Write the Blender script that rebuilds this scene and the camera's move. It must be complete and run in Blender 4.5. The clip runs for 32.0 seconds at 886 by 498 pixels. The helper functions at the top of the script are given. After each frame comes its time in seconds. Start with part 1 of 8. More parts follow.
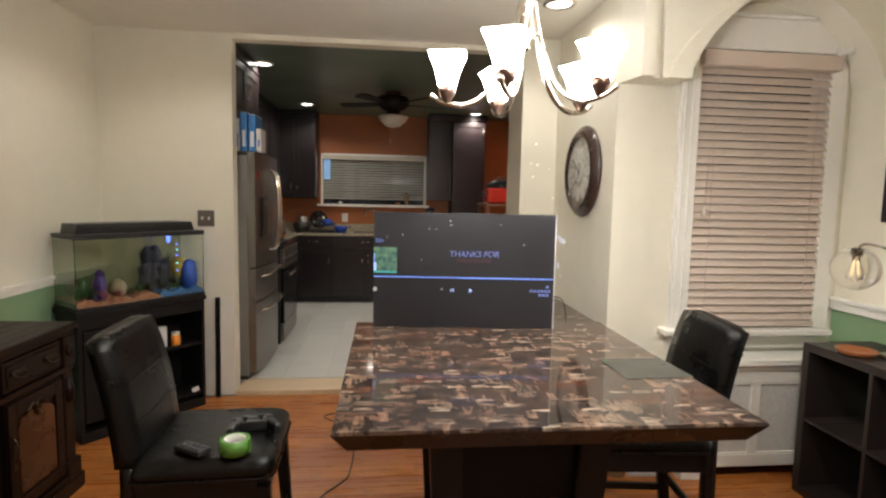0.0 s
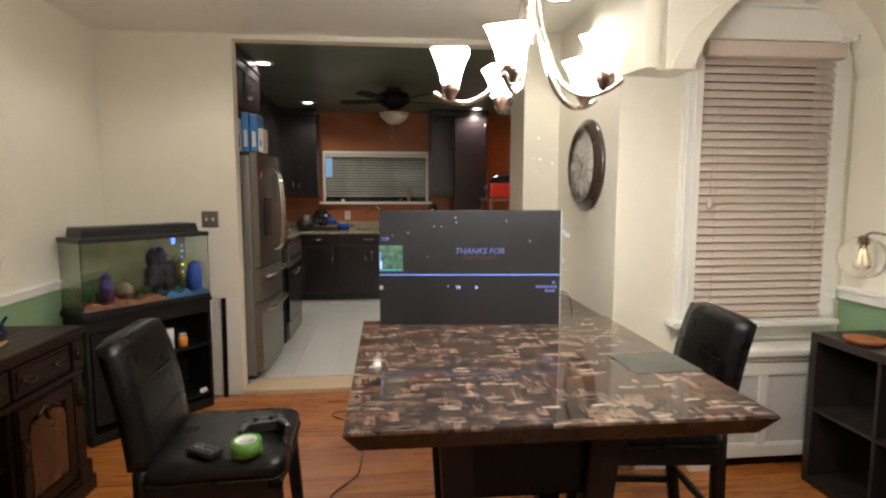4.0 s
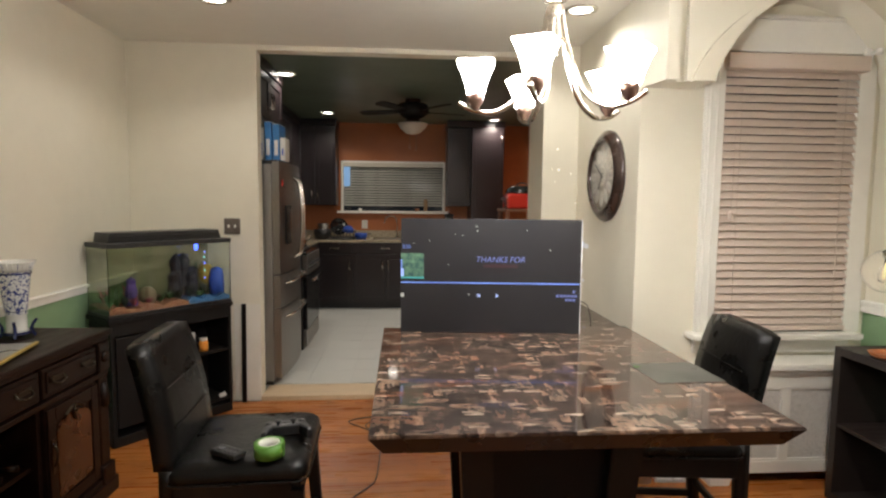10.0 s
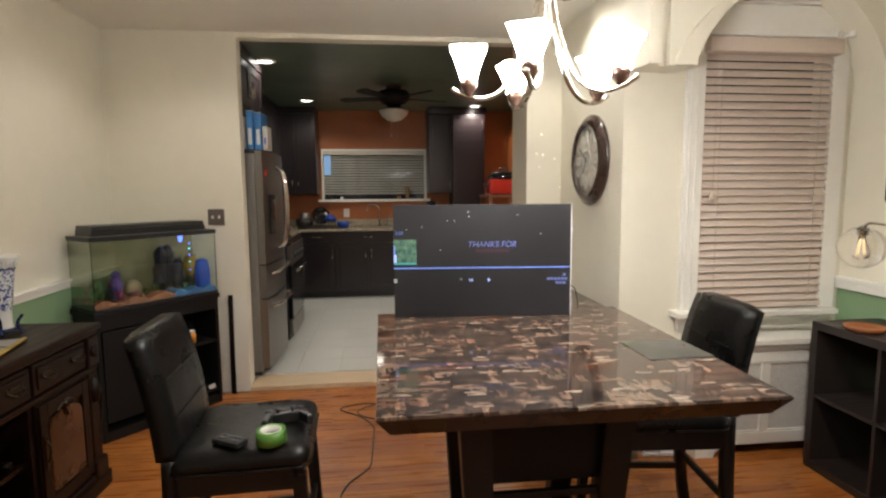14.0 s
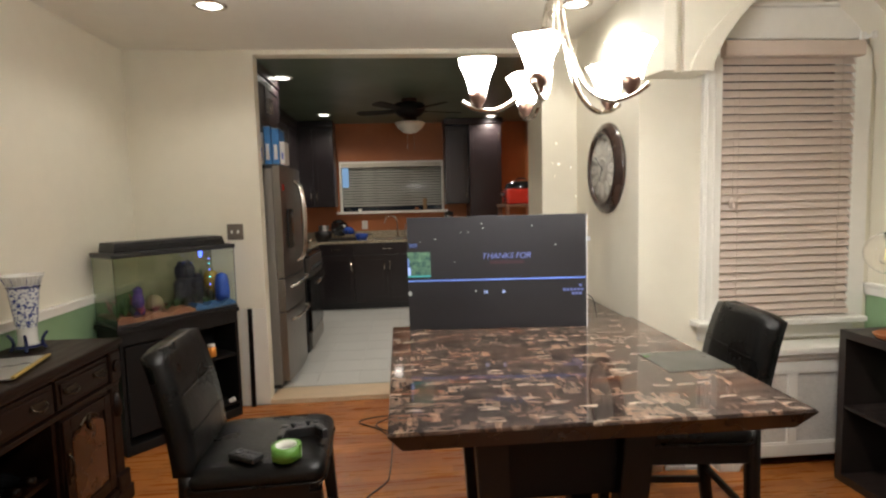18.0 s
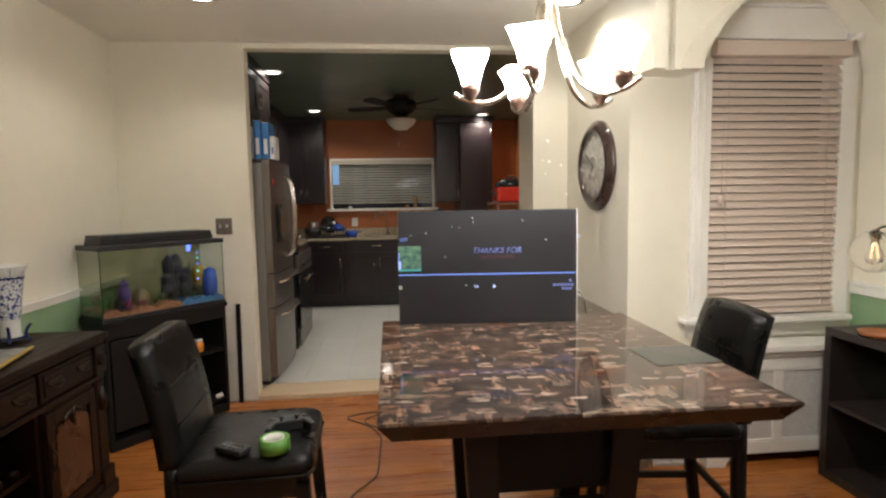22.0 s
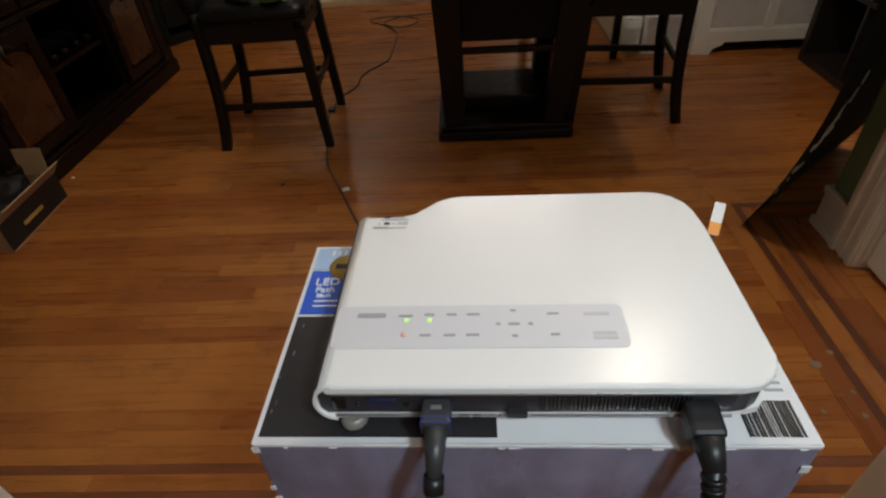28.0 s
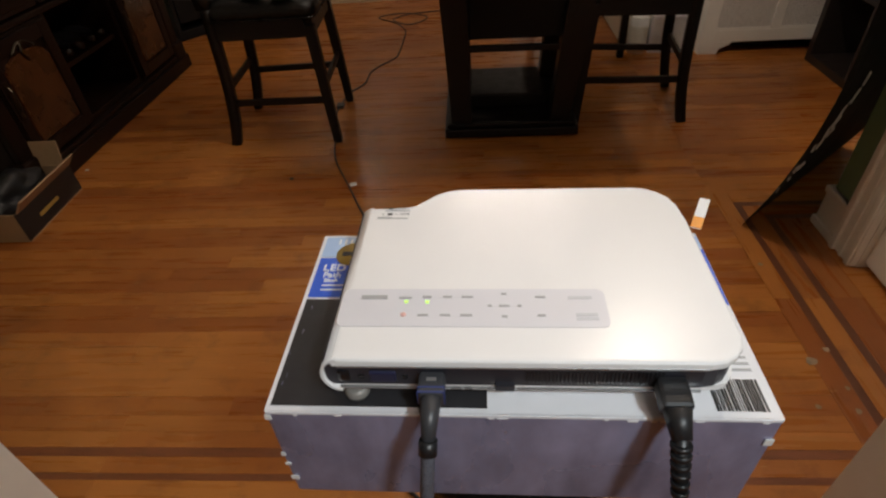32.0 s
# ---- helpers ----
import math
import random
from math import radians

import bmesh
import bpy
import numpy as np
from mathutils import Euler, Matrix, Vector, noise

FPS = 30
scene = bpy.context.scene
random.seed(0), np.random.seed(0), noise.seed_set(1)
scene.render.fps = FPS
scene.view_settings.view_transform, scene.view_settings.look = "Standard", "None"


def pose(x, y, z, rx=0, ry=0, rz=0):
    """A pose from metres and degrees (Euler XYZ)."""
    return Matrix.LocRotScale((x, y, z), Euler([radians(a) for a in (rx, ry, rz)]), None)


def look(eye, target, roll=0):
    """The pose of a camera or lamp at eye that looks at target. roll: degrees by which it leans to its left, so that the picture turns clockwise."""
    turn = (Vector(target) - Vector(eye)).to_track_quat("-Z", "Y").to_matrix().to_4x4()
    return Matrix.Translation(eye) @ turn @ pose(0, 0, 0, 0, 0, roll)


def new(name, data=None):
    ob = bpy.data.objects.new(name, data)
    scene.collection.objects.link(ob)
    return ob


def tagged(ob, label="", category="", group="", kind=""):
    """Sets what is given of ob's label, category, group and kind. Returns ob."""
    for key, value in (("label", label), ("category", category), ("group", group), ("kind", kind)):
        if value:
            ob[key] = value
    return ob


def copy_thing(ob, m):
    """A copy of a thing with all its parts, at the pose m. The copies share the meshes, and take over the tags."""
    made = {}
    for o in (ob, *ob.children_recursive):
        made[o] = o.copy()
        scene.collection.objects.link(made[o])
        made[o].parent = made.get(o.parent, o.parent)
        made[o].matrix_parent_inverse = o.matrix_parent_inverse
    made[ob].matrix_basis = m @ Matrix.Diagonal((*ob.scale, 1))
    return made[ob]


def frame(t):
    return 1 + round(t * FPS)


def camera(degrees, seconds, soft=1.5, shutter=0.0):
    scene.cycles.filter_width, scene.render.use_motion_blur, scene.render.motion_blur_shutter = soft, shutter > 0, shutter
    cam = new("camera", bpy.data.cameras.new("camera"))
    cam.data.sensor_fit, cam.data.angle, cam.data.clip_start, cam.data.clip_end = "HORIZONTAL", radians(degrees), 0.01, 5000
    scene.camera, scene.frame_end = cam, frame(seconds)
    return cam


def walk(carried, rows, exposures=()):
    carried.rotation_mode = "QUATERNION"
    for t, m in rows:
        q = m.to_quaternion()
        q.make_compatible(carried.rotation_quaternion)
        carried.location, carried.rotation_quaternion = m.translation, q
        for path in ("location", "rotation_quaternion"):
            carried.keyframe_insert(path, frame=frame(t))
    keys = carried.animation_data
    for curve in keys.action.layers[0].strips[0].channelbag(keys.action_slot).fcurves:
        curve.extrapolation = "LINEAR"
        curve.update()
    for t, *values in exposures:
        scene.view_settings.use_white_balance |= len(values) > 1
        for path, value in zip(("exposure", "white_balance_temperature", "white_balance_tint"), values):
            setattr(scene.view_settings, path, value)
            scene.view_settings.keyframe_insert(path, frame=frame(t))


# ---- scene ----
cam = camera(77.9, 32.0, soft=2.3, shutter=0.5)
PATH = [
    (0, (0.236, 0.449, 1.452), (0.444, 2.429, 1.263), 1.2),
    (0.5, (0.238, 0.448, 1.451), (0.453, 2.428, 1.259), 1.0),
    (1, (0.238, 0.46, 1.451), (0.459, 2.438, 1.259), 0.7),
    (1.5, (0.241, 0.459, 1.454), (0.461, 2.437, 1.256), 0.6),
    (2, (0.235, 0.45, 1.456), (0.458, 2.427, 1.25), 0.7),
    (2.5, (0.231, 0.452, 1.458), (0.449, 2.429, 1.249), 0.4),
    (3, (0.226, 0.458, 1.455), (0.436, 2.436, 1.246), 0.1),
    (3.5, (0.225, 0.457, 1.458), (0.428, 2.436, 1.25), -0.1),
    (5.5, (0.22, 0.438, 1.463), (0.396, 2.42, 1.269), 0.8),
    (6, (0.226, 0.456, 1.457), (0.391, 2.441, 1.273), 0.0),
    (6.5, (0.224, 0.46, 1.46), (0.376, 2.447, 1.284), 1.0),
    (7, (0.219, 0.449, 1.461), (0.366, 2.437, 1.29), 1.2),
    (7.5, (0.228, 0.44, 1.456), (0.37, 2.429, 1.295), 0.7),
    (8, (0.227, 0.427, 1.453), (0.371, 2.415, 1.289), 0.5),
    (8.5, (0.227, 0.422, 1.449), (0.372, 2.41, 1.282), 0.3),
    (9, (0.225, 0.426, 1.454), (0.364, 2.414, 1.28), -0.2),
    (9.5, (0.215, 0.431, 1.451), (0.354, 2.419, 1.283), 0.0),
    (10, (0.193, 0.433, 1.453), (0.341, 2.42, 1.284), 0.6),
    (10.5, (0.165, 0.424, 1.452), (0.318, 2.411, 1.282), 0.3),
    (11, (0.142, 0.401, 1.45), (0.318, 2.386, 1.28), 0.6),
    (11.5, (0.156, 0.402, 1.454), (0.367, 2.383, 1.274), 0.4),
    (12, (0.18, 0.421, 1.453), (0.395, 2.401, 1.272), 0.2),
    (12.5, (0.183, 0.426, 1.44), (0.4, 2.405, 1.255), 0.8),
    (13, (0.163, 0.415, 1.448), (0.385, 2.393, 1.252), 0.2),
    (13.5, (0.131, 0.411, 1.447), (0.357, 2.388, 1.239), -0.4),
    (15.5, (0.16, 0.43, 1.455), (0.372, 2.407, 1.236), -0.2),
    (16, (0.156, 0.424, 1.456), (0.323, 2.406, 1.254), -0.2),
    (16.5, (0.156, 0.42, 1.46), (0.309, 2.404, 1.265), -0.9),
    (17, (0.156, 0.414, 1.455), (0.305, 2.4, 1.273), -0.8),
    (17.5, (0.157, 0.415, 1.452), (0.308, 2.401, 1.278), -1.2),
    (18, (0.162, 0.419, 1.457), (0.314, 2.406, 1.279), -1.5),
    (18.5, (0.162, 0.414, 1.456), (0.32, 2.4, 1.281), -1.4),
    (19, (0.178, 0.416, 1.454), (0.34, 2.402, 1.279), -1.1),
    (19.5, (0.175, 0.4, 1.456), (0.341, 2.385, 1.277), -0.8),
    (20, (0.178, 0.4, 1.451), (0.349, 2.384, 1.274), -1.0),
    (20.5, (0.174, 0.412, 1.448), (0.35, 2.396, 1.268), -0.4),
    (21, (0.177, 0.435, 1.451), (0.353, 2.418, 1.268), -0.5),
    (21.5, (0.167, 0.446, 1.446), (0.341, 2.43, 1.265), -0.2),
    (22, (0.158, 0.422, 1.434), (0.347, 2.405, 1.254), -0.9),
    (22.5, (0.191, 0.358, 1.386), (0.75, 2.26, 1.125), 2.1),
    (23, (0.243, 0.269, 1.357), (0.915, 2.12, 1.011), 1.9),
    (23.5, (0.315, 0.092, 1.384), (0.583, 2.039, 1.013), 2.7),
    (24, (0.356, -0.073, 1.342), (0.509, 1.825, 0.729), 1.6),
    (24.5, (0.36, -0.196, 1.329), (0.577, 1.587, 0.45), 1.5),
    (26.5, (0.446, -0.194, 1.281), (0.53, 1.522, 0.257), -0.9),
    (26.8, (0.457, -0.171, 1.27), (0.523, 1.501, 0.174), -1.7),
    (27, (0.48, -0.132, 1.244), (0.538, 1.52, 0.118), -2.3),
    (27.5, (0.504, -0.065, 1.195), (0.471, 1.509, -0.038), -2.3),
    (28, (0.506, -0.067, 1.191), (0.41, 1.479, -0.074), -4.0),
    (28.5, (0.504, -0.07, 1.196), (0.391, 1.462, -0.084), -5.4),
    (29, (0.504, -0.076, 1.201), (0.373, 1.449, -0.086), -6.0),
    (29.5, (0.507, -0.084, 1.206), (0.367, 1.438, -0.085), -4.5),
    (30, (0.508, -0.094, 1.211), (0.368, 1.439, -0.066), -4.8),
    (30.5, (0.506, -0.099, 1.213), (0.367, 1.443, -0.053), -4.6),
    (31, (0.507, -0.1, 1.213), (0.373, 1.446, -0.049), -3.8),
    (31.5, (0.511, -0.101, 1.213), (0.385, 1.45, -0.043), -3.8),
    (32, (0.515, -0.099, 1.208), (0.394, 1.439, -0.065), -3.9),
]
walk(cam, [(t, look(eye, target, roll)) for t, eye, target, roll in PATH],
     exposures=((0, -0.02, 6200, 10), (22.4, -0.02, 6200, 10), (23.2, -0.03, 6340, 11), (24.0, 0.25, 6400, 11), (26.3, 0.2, 6500, 11), (27.0, -0.6, 6800, 13), (27.4, -1.1, 6900, 14), (28.0, -1.46, 6750, 13), (30.0, -1.34, 7000, 17), (32.0, -1.30, 7150, 18)))

# ---------- world and lamps ----------
world = bpy.data.worlds.new("world")
scene.world = world
world.use_nodes = True
world.node_tree.nodes["Background"].inputs[0].default_value = (0.02, 0.025, 0.05, 1)
world.node_tree.nodes["Background"].inputs[1].default_value = 0.3

CEIL = 2.53       # dining ceiling
KCEIL = 2.55      # kitchen ceiling
KSHIFT = 0.10     # kitchen fittings, along x
KF = 0.04         # kitchen floor level
WARM = (1.0, 0.92, 0.80)


def lamp(kind, loc, watts, colour, size=0.05, rot=(0, 0, 0), spot=None):
    data = bpy.data.lights.new("lamp", kind)
    data.energy, data.color = watts, colour
    if kind == "AREA":
        data.shape, data.size = "DISK", size
    else:
        data.shadow_soft_size = size
    if spot:
        data.spot_size, data.spot_blend = radians(spot), 0.5
    ob = new("lamp", data)
    ob.matrix_basis = pose(*loc, *rot)
    return ob


DOWNLIGHTS = ((-0.82, 3.55), (1.18, 3.52), (1.18, 1.40))
DOWN_WATTS = (17, 22, 76)
KITCHEN_WATTS = (30, 22, 58, 58, 13)
# the fourth is unseen behind the pillar, added to light the side wall
KITCHEN_LIGHTS = ((-0.82, 5.37), (-0.74, 7.43), (1.40, 7.72), (1.36, 5.40), (0.08, 7.28))
for (x, y), watts in zip(DOWNLIGHTS, DOWN_WATTS):
    lamp("SPOT", (x, y, CEIL - 0.03), watts, WARM, 0.05, spot=150)
for (x, y), watts in zip(KITCHEN_LIGHTS, KITCHEN_WATTS):
    lamp("SPOT", (x, y, KCEIL - 0.03), watts, (1.0, 0.88, 0.72), 0.05, spot=150)
CHX, CHY = 0.652, 2.115
ARMS = [(CHX + 0.238 * math.cos(radians(a)), CHY + 0.238 * math.sin(radians(a))) for a in (27, 99, 171, 243, 315)]
# unseen spot added behind the path, to brighten the projector and its carton
added_spot = lamp("SPOT", (0.94, -0.42, 1.75), 90, (0.70, 0.90, 1.0), 0.06, spot=54)
added_spot.data.spot_blend = 1.0
added_spot.matrix_basis = look((0.94, -0.42, 1.75), (0.54, 0.21, 0.86))
# unseen lamp added under the near room's ceiling, to fill the near floor
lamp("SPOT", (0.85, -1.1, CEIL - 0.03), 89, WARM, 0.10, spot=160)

# ---------- materials ----------


def material(name, colour, rough=0.5, metal=0.0, vary=0.12, scale=8.0, bump=0.0, bump_scale=60.0, stretch=(1, 1, 1), random_piece=0.0, coat=0.0, spec=0.5, other=None, even=False):
    """Paint, wood, metal: a base colour that varies at two scales, uneven gloss and fine relief."""
    m = bpy.data.materials.new(name)
    m.use_nodes = True
    nt = m.node_tree
    b = nt.nodes["Principled BSDF"]
    tc = nt.nodes.new("ShaderNodeTexCoord")
    mp = nt.nodes.new("ShaderNodeMapping")
    mp.inputs["Scale"].default_value = stretch
    nt.links.new(tc.outputs["Object"], mp.inputs[0])
    n1 = nt.nodes.new("ShaderNodeTexNoise")
    n1.inputs["Scale"].default_value, n1.inputs["Detail"].default_value = scale, 6
    nt.links.new(mp.outputs[0], n1.inputs[0])
    n2 = nt.nodes.new("ShaderNodeTexNoise")
    n2.inputs["Scale"].default_value, n2.inputs["Detail"].default_value = scale * 7, 4
    nt.links.new(mp.outputs[0], n2.inputs[0])
    add = nt.nodes.new("ShaderNodeMath")
    add.operation = "MULTIPLY_ADD"
    add.inputs[1].default_value = 0.5
    nt.links.new(n2.outputs[0], add.inputs[0])
    nt.links.new(n1.outputs[0], add.inputs[2])
    last = add.outputs[0]
    if random_piece:
        info = nt.nodes.new("ShaderNodeObjectInfo")
        r = nt.nodes.new("ShaderNodeMath")
        r.operation = "MULTIPLY_ADD"
        r.inputs[1].default_value = random_piece
        nt.links.new(info.outputs["Random"], r.inputs[0])
        nt.links.new(last, r.inputs[2])
        last = r.outputs[0]
    mr = nt.nodes.new("ShaderNodeMapRange")
    mr.inputs[1].default_value, mr.inputs[2].default_value = 0.45, 1.05 + random_piece
    mr.inputs[3].default_value, mr.inputs[4].default_value = 1 - vary, 1 + vary
    nt.links.new(last, mr.inputs[0])
    mix = nt.nodes.new("ShaderNodeMix")
    mix.data_type, mix.blend_type = "RGBA", "MULTIPLY"
    mix.inputs[0].default_value = 1
    mix.inputs[6].default_value = (*colour, 1)
    if other:
        # each piece leans to one of two hues, with broad stains across it
        hue = nt.nodes.new("ShaderNodeMix")
        hue.data_type = "RGBA"
        hue.inputs[6].default_value, hue.inputs[7].default_value = (*colour, 1), (*other, 1)
        who = nt.nodes.new("ShaderNodeObjectInfo")
        geo = nt.nodes.new("ShaderNodeNewGeometry")
        big = nt.nodes.new("ShaderNodeTexNoise")
        big.inputs["Scale"].default_value, big.inputs["Detail"].default_value = 2.2, 5
        nt.links.new(geo.outputs["Position"], big.inputs[0])
        both = nt.nodes.new("ShaderNodeMath")
        both.operation = "MULTIPLY_ADD"
        both.inputs[1].default_value = 0.75
        nt.links.new(who.outputs["Random"], both.inputs[0])
        nt.links.new(big.outputs[0], both.inputs[2])
        rng_ = nt.nodes.new("ShaderNodeMapRange")
        rng_.inputs[1].default_value, rng_.inputs[2].default_value = 0.60, 1.15
        nt.links.new(both.outputs[0], rng_.inputs[0])
        nt.links.new(rng_.outputs[0], hue.inputs[0])
        # worn finish: dull dark patches and fine pale scuffs
        patch = nt.nodes.new("ShaderNodeTexNoise")
        patch.inputs["Scale"].default_value, patch.inputs["Detail"].default_value, patch.inputs["Roughness"].default_value = 7.0, 9, 0.68
        nt.links.new(geo.outputs["Position"], patch.inputs[0])
        pr = nt.nodes.new("ShaderNodeMapRange")
        pr.inputs[1].default_value, pr.inputs[2].default_value, pr.inputs[4].default_value = 0.53, 0.70, 0.55
        nt.links.new(patch.outputs[0], pr.inputs[0])
        dull = nt.nodes.new("ShaderNodeMix")
        dull.data_type = "RGBA"
        dull.inputs[7].default_value = (other[0] * 0.55, other[1] * 0.62, other[2] * 0.8, 1)
        nt.links.new(pr.outputs[0], dull.inputs[0])
        nt.links.new(hue.outputs[2], dull.inputs[6])
        thin = nt.nodes.new("ShaderNodeMapping")
        thin.inputs["Scale"].default_value, thin.inputs["Rotation"].default_value = (1, 5, 1), (0, 0, 0.25)
        nt.links.new(geo.outputs["Position"], thin.inputs[0])
        scratch = nt.nodes.new("ShaderNodeTexNoise")
        scratch.inputs["Scale"].default_value, scratch.inputs["Detail"].default_value = 16, 3
        nt.links.new(thin.outputs[0], scratch.inputs[0])
        sr = nt.nodes.new("ShaderNodeMapRange")
        sr.inputs[1].default_value, sr.inputs[2].default_value, sr.inputs[4].default_value = 0.69, 0.76, 0.35
        nt.links.new(scratch.outputs[0], sr.inputs[0])
        worn = nt.nodes.new("ShaderNodeMix")
        worn.data_type = "RGBA"
        worn.inputs[7].default_value = (0.50, 0.30, 0.15, 1)
        nt.links.new(sr.outputs[0], worn.inputs[0])
        nt.links.new(dull.outputs[2], worn.inputs[6])
        nt.links.new(worn.outputs[2], mix.inputs[6])
    nt.links.new(mr.outputs[0], mix.inputs[7])
    nt.links.new(mix.outputs[2], b.inputs["Base Color"])
    rr = nt.nodes.new("ShaderNodeMapRange")
    rr.inputs[1].default_value, rr.inputs[2].default_value = 0.3, 0.7
    rr.inputs[3].default_value, rr.inputs[4].default_value = max(0.02, rough - 0.07), min(1, rough + 0.07)
    nt.links.new(n1.outputs[0], rr.inputs[0])
    if even:
        b.inputs["Roughness"].default_value = rough
    else:
        nt.links.new(rr.outputs[0], b.inputs["Roughness"])
    b.inputs["Metallic"].default_value = metal
    b.inputs["Specular IOR Level"].default_value = spec
    b.inputs["Coat Weight"].default_value = coat
    b.inputs["Coat Roughness"].default_value = 0.08
    if bump:
        n3 = nt.nodes.new("ShaderNodeTexNoise")
        n3.inputs["Scale"].default_value, n3.inputs["Detail"].default_value = bump_scale, 5
        nt.links.new(mp.outputs[0], n3.inputs[0])
        bp = nt.nodes.new("ShaderNodeBump")
        bp.inputs["Strength"].default_value, bp.inputs["Distance"].default_value = bump, 0.004
        nt.links.new(n3.outputs[0], bp.inputs["Height"])
        nt.links.new(bp.outputs[0], b.inputs["Normal"])
    return m


def glowing(name, colour, strength):
    m = bpy.data.materials.new(name)
    m.use_nodes = True
    b = m.node_tree.nodes["Principled BSDF"]
    b.inputs["Base Color"].default_value = (*colour, 1)
    b.inputs["Emission Color"].default_value = (*colour, 1)
    b.inputs["Emission Strength"].default_value = strength
    b.inputs["Roughness"].default_value = 0.4
    return m


def clear_glass(name, colour=(1, 1, 1), rough=0.0, ior=1.45):
    m = bpy.data.materials.new(name)
    m.use_nodes = True
    b = m.node_tree.nodes["Principled BSDF"]
    b.inputs["Base Color"].default_value = (*colour, 1)
    b.inputs["Transmission Weight"].default_value = 1
    b.inputs["Roughness"].default_value = rough
    b.inputs["IOR"].default_value = ior
    return m


def patched_stone():
    """Polished tabletop of petrified-wood chips: dark ground with streaked cream, tan and rust chips."""
    m = bpy.data.materials.new("patched_stone")
    m.use_nodes = True
    nt = m.node_tree
    b = nt.nodes["Principled BSDF"]
    tc = nt.nodes.new("ShaderNodeTexCoord")
    warp = nt.nodes.new("ShaderNodeTexNoise")
    warp.inputs["Scale"].default_value, warp.inputs["Detail"].default_value = 26, 4
    nt.links.new(tc.outputs["Object"], warp.inputs[0])
    wadd = nt.nodes.new("ShaderNodeVectorMath")
    wadd.operation = "MULTIPLY_ADD"
    wadd.inputs[1].default_value = (0.013, 0.013, 0)
    nt.links.new(warp.outputs["Color"], wadd.inputs[0])
    nt.links.new(tc.outputs["Object"], wadd.inputs[2])

    def mapped(sx, sy, turn=0.0):
        mp = nt.nodes.new("ShaderNodeMapping")
        mp.inputs["Scale"].default_value = (sx, sy, 1)
        mp.inputs["Rotation"].default_value = (0, 0, radians(turn))
        nt.links.new(wadd.outputs[0], mp.inputs[0])
        return mp.outputs[0]

    def calc(op, x, y):
        n = nt.nodes.new("ShaderNodeMath")
        n.operation = op
        n.use_clamp = op == "MULTIPLY"
        nt.links.new(x, n.inputs[0])
        if isinstance(y, float):
            n.inputs[1].default_value = y
        else:
            nt.links.new(y, n.inputs[1])
        return n.outputs[0]

    def cells(sx, sy, scale):
        v = nt.nodes.new("ShaderNodeTexVoronoi")
        v.voronoi_dimensions, v.distance, v.feature = "2D", "CHEBYCHEV", "F1"
        v.inputs["Scale"].default_value = scale
        nt.links.new(mapped(sx, sy), v.inputs["Vector"])
        s = nt.nodes.new("ShaderNodeSeparateColor")
        nt.links.new(v.outputs["Color"], s.inputs[0])
        return v.outputs["Distance"], s.outputs

    def streak(sx, sy, turn=0.0):
        n = nt.nodes.new("ShaderNodeTexNoise")
        n.inputs["Scale"].default_value, n.inputs["Detail"].default_value = 30, 6
        nt.links.new(mapped(sx, sy, turn), n.inputs[0])
        r = nt.nodes.new("ShaderNodeMapRange")
        r.inputs[1].default_value, r.inputs[2].default_value = 0.36, 0.66
        nt.links.new(n.outputs[0], r.inputs[0])
        return r.outputs[0]

    def over(under, colour, mask):
        mx = nt.nodes.new("ShaderNodeMix")
        mx.data_type = "RGBA"
        nt.links.new(mask, mx.inputs[0])
        nt.links.new(under, mx.inputs[6])
        if isinstance(colour, tuple):
            mx.inputs[7].default_value = (*colour, 1)
        else:
            nt.links.new(colour, mx.inputs[7])
        return mx.outputs[2]

    # ground of dark patches
    _, ground = cells(0.8, 1.15, 15)
    fine = streak(1.0, 4.0, 8)
    g = calc("ADD", calc("MULTIPLY", ground[0], 0.72), calc("MULTIPLY", fine, 0.30))
    ramp = nt.nodes.new("ShaderNodeValToRGB")
    stops = ((0.0, (0.013, 0.009, 0.008)), (0.28, (0.026, 0.018, 0.016)), (0.5, (0.039, 0.029, 0.026)), (0.72, (0.052, 0.031, 0.023)), (1.0, (0.090, 0.064, 0.052)))
    for i, (p, c) in enumerate(stops):
        e = ramp.color_ramp.elements[i] if i < 2 else ramp.color_ramp.elements.new(p)
        e.position, e.color = p, (*c, 1)
    nt.links.new(g, ramp.inputs[0])
    last = ramp.outputs[0]
    along, across, askew = streak(0.9, 2.8), streak(2.8, 0.9, -12), streak(3.2, 0.9, 36)
    for sx, sy, scale, chance, reach, grain, strength, colour in (
            (0.50, 1.6, 10.0, 0.80, 0.44, along, 0.78, (0.20, 0.066, 0.022)),
            (0.60, 1.45, 11.0, 0.55, 0.42, along, 0.66, (0.150, 0.105, 0.080)),
            (1.30, 0.75, 13.0, 0.58, 0.42, across, 0.70, (0.145, 0.088, 0.060)),
            (0.85, 1.15, 14.0, 0.66, 0.40, askew, 0.85, (0.230, 0.165, 0.120)),
            (0.60, 1.70, 17.0, 0.72, 0.42, along, 0.85, (0.230, 0.150, 0.105)),
            (1.55, 0.70, 21.0, 0.76, 0.40, across, 0.85, (0.250, 0.160, 0.110)),
            (0.55, 1.50, 28.0, 0.88, 0.40, along, 0.95, (0.40, 0.32, 0.25))):
        d, col = cells(sx, sy, scale)
        soft = nt.nodes.new("ShaderNodeMapRange")
        soft.inputs[1].default_value, soft.inputs[2].default_value = reach + 0.02, reach - 0.03
        nt.links.new(d, soft.inputs[0])
        inside = soft.outputs[0]
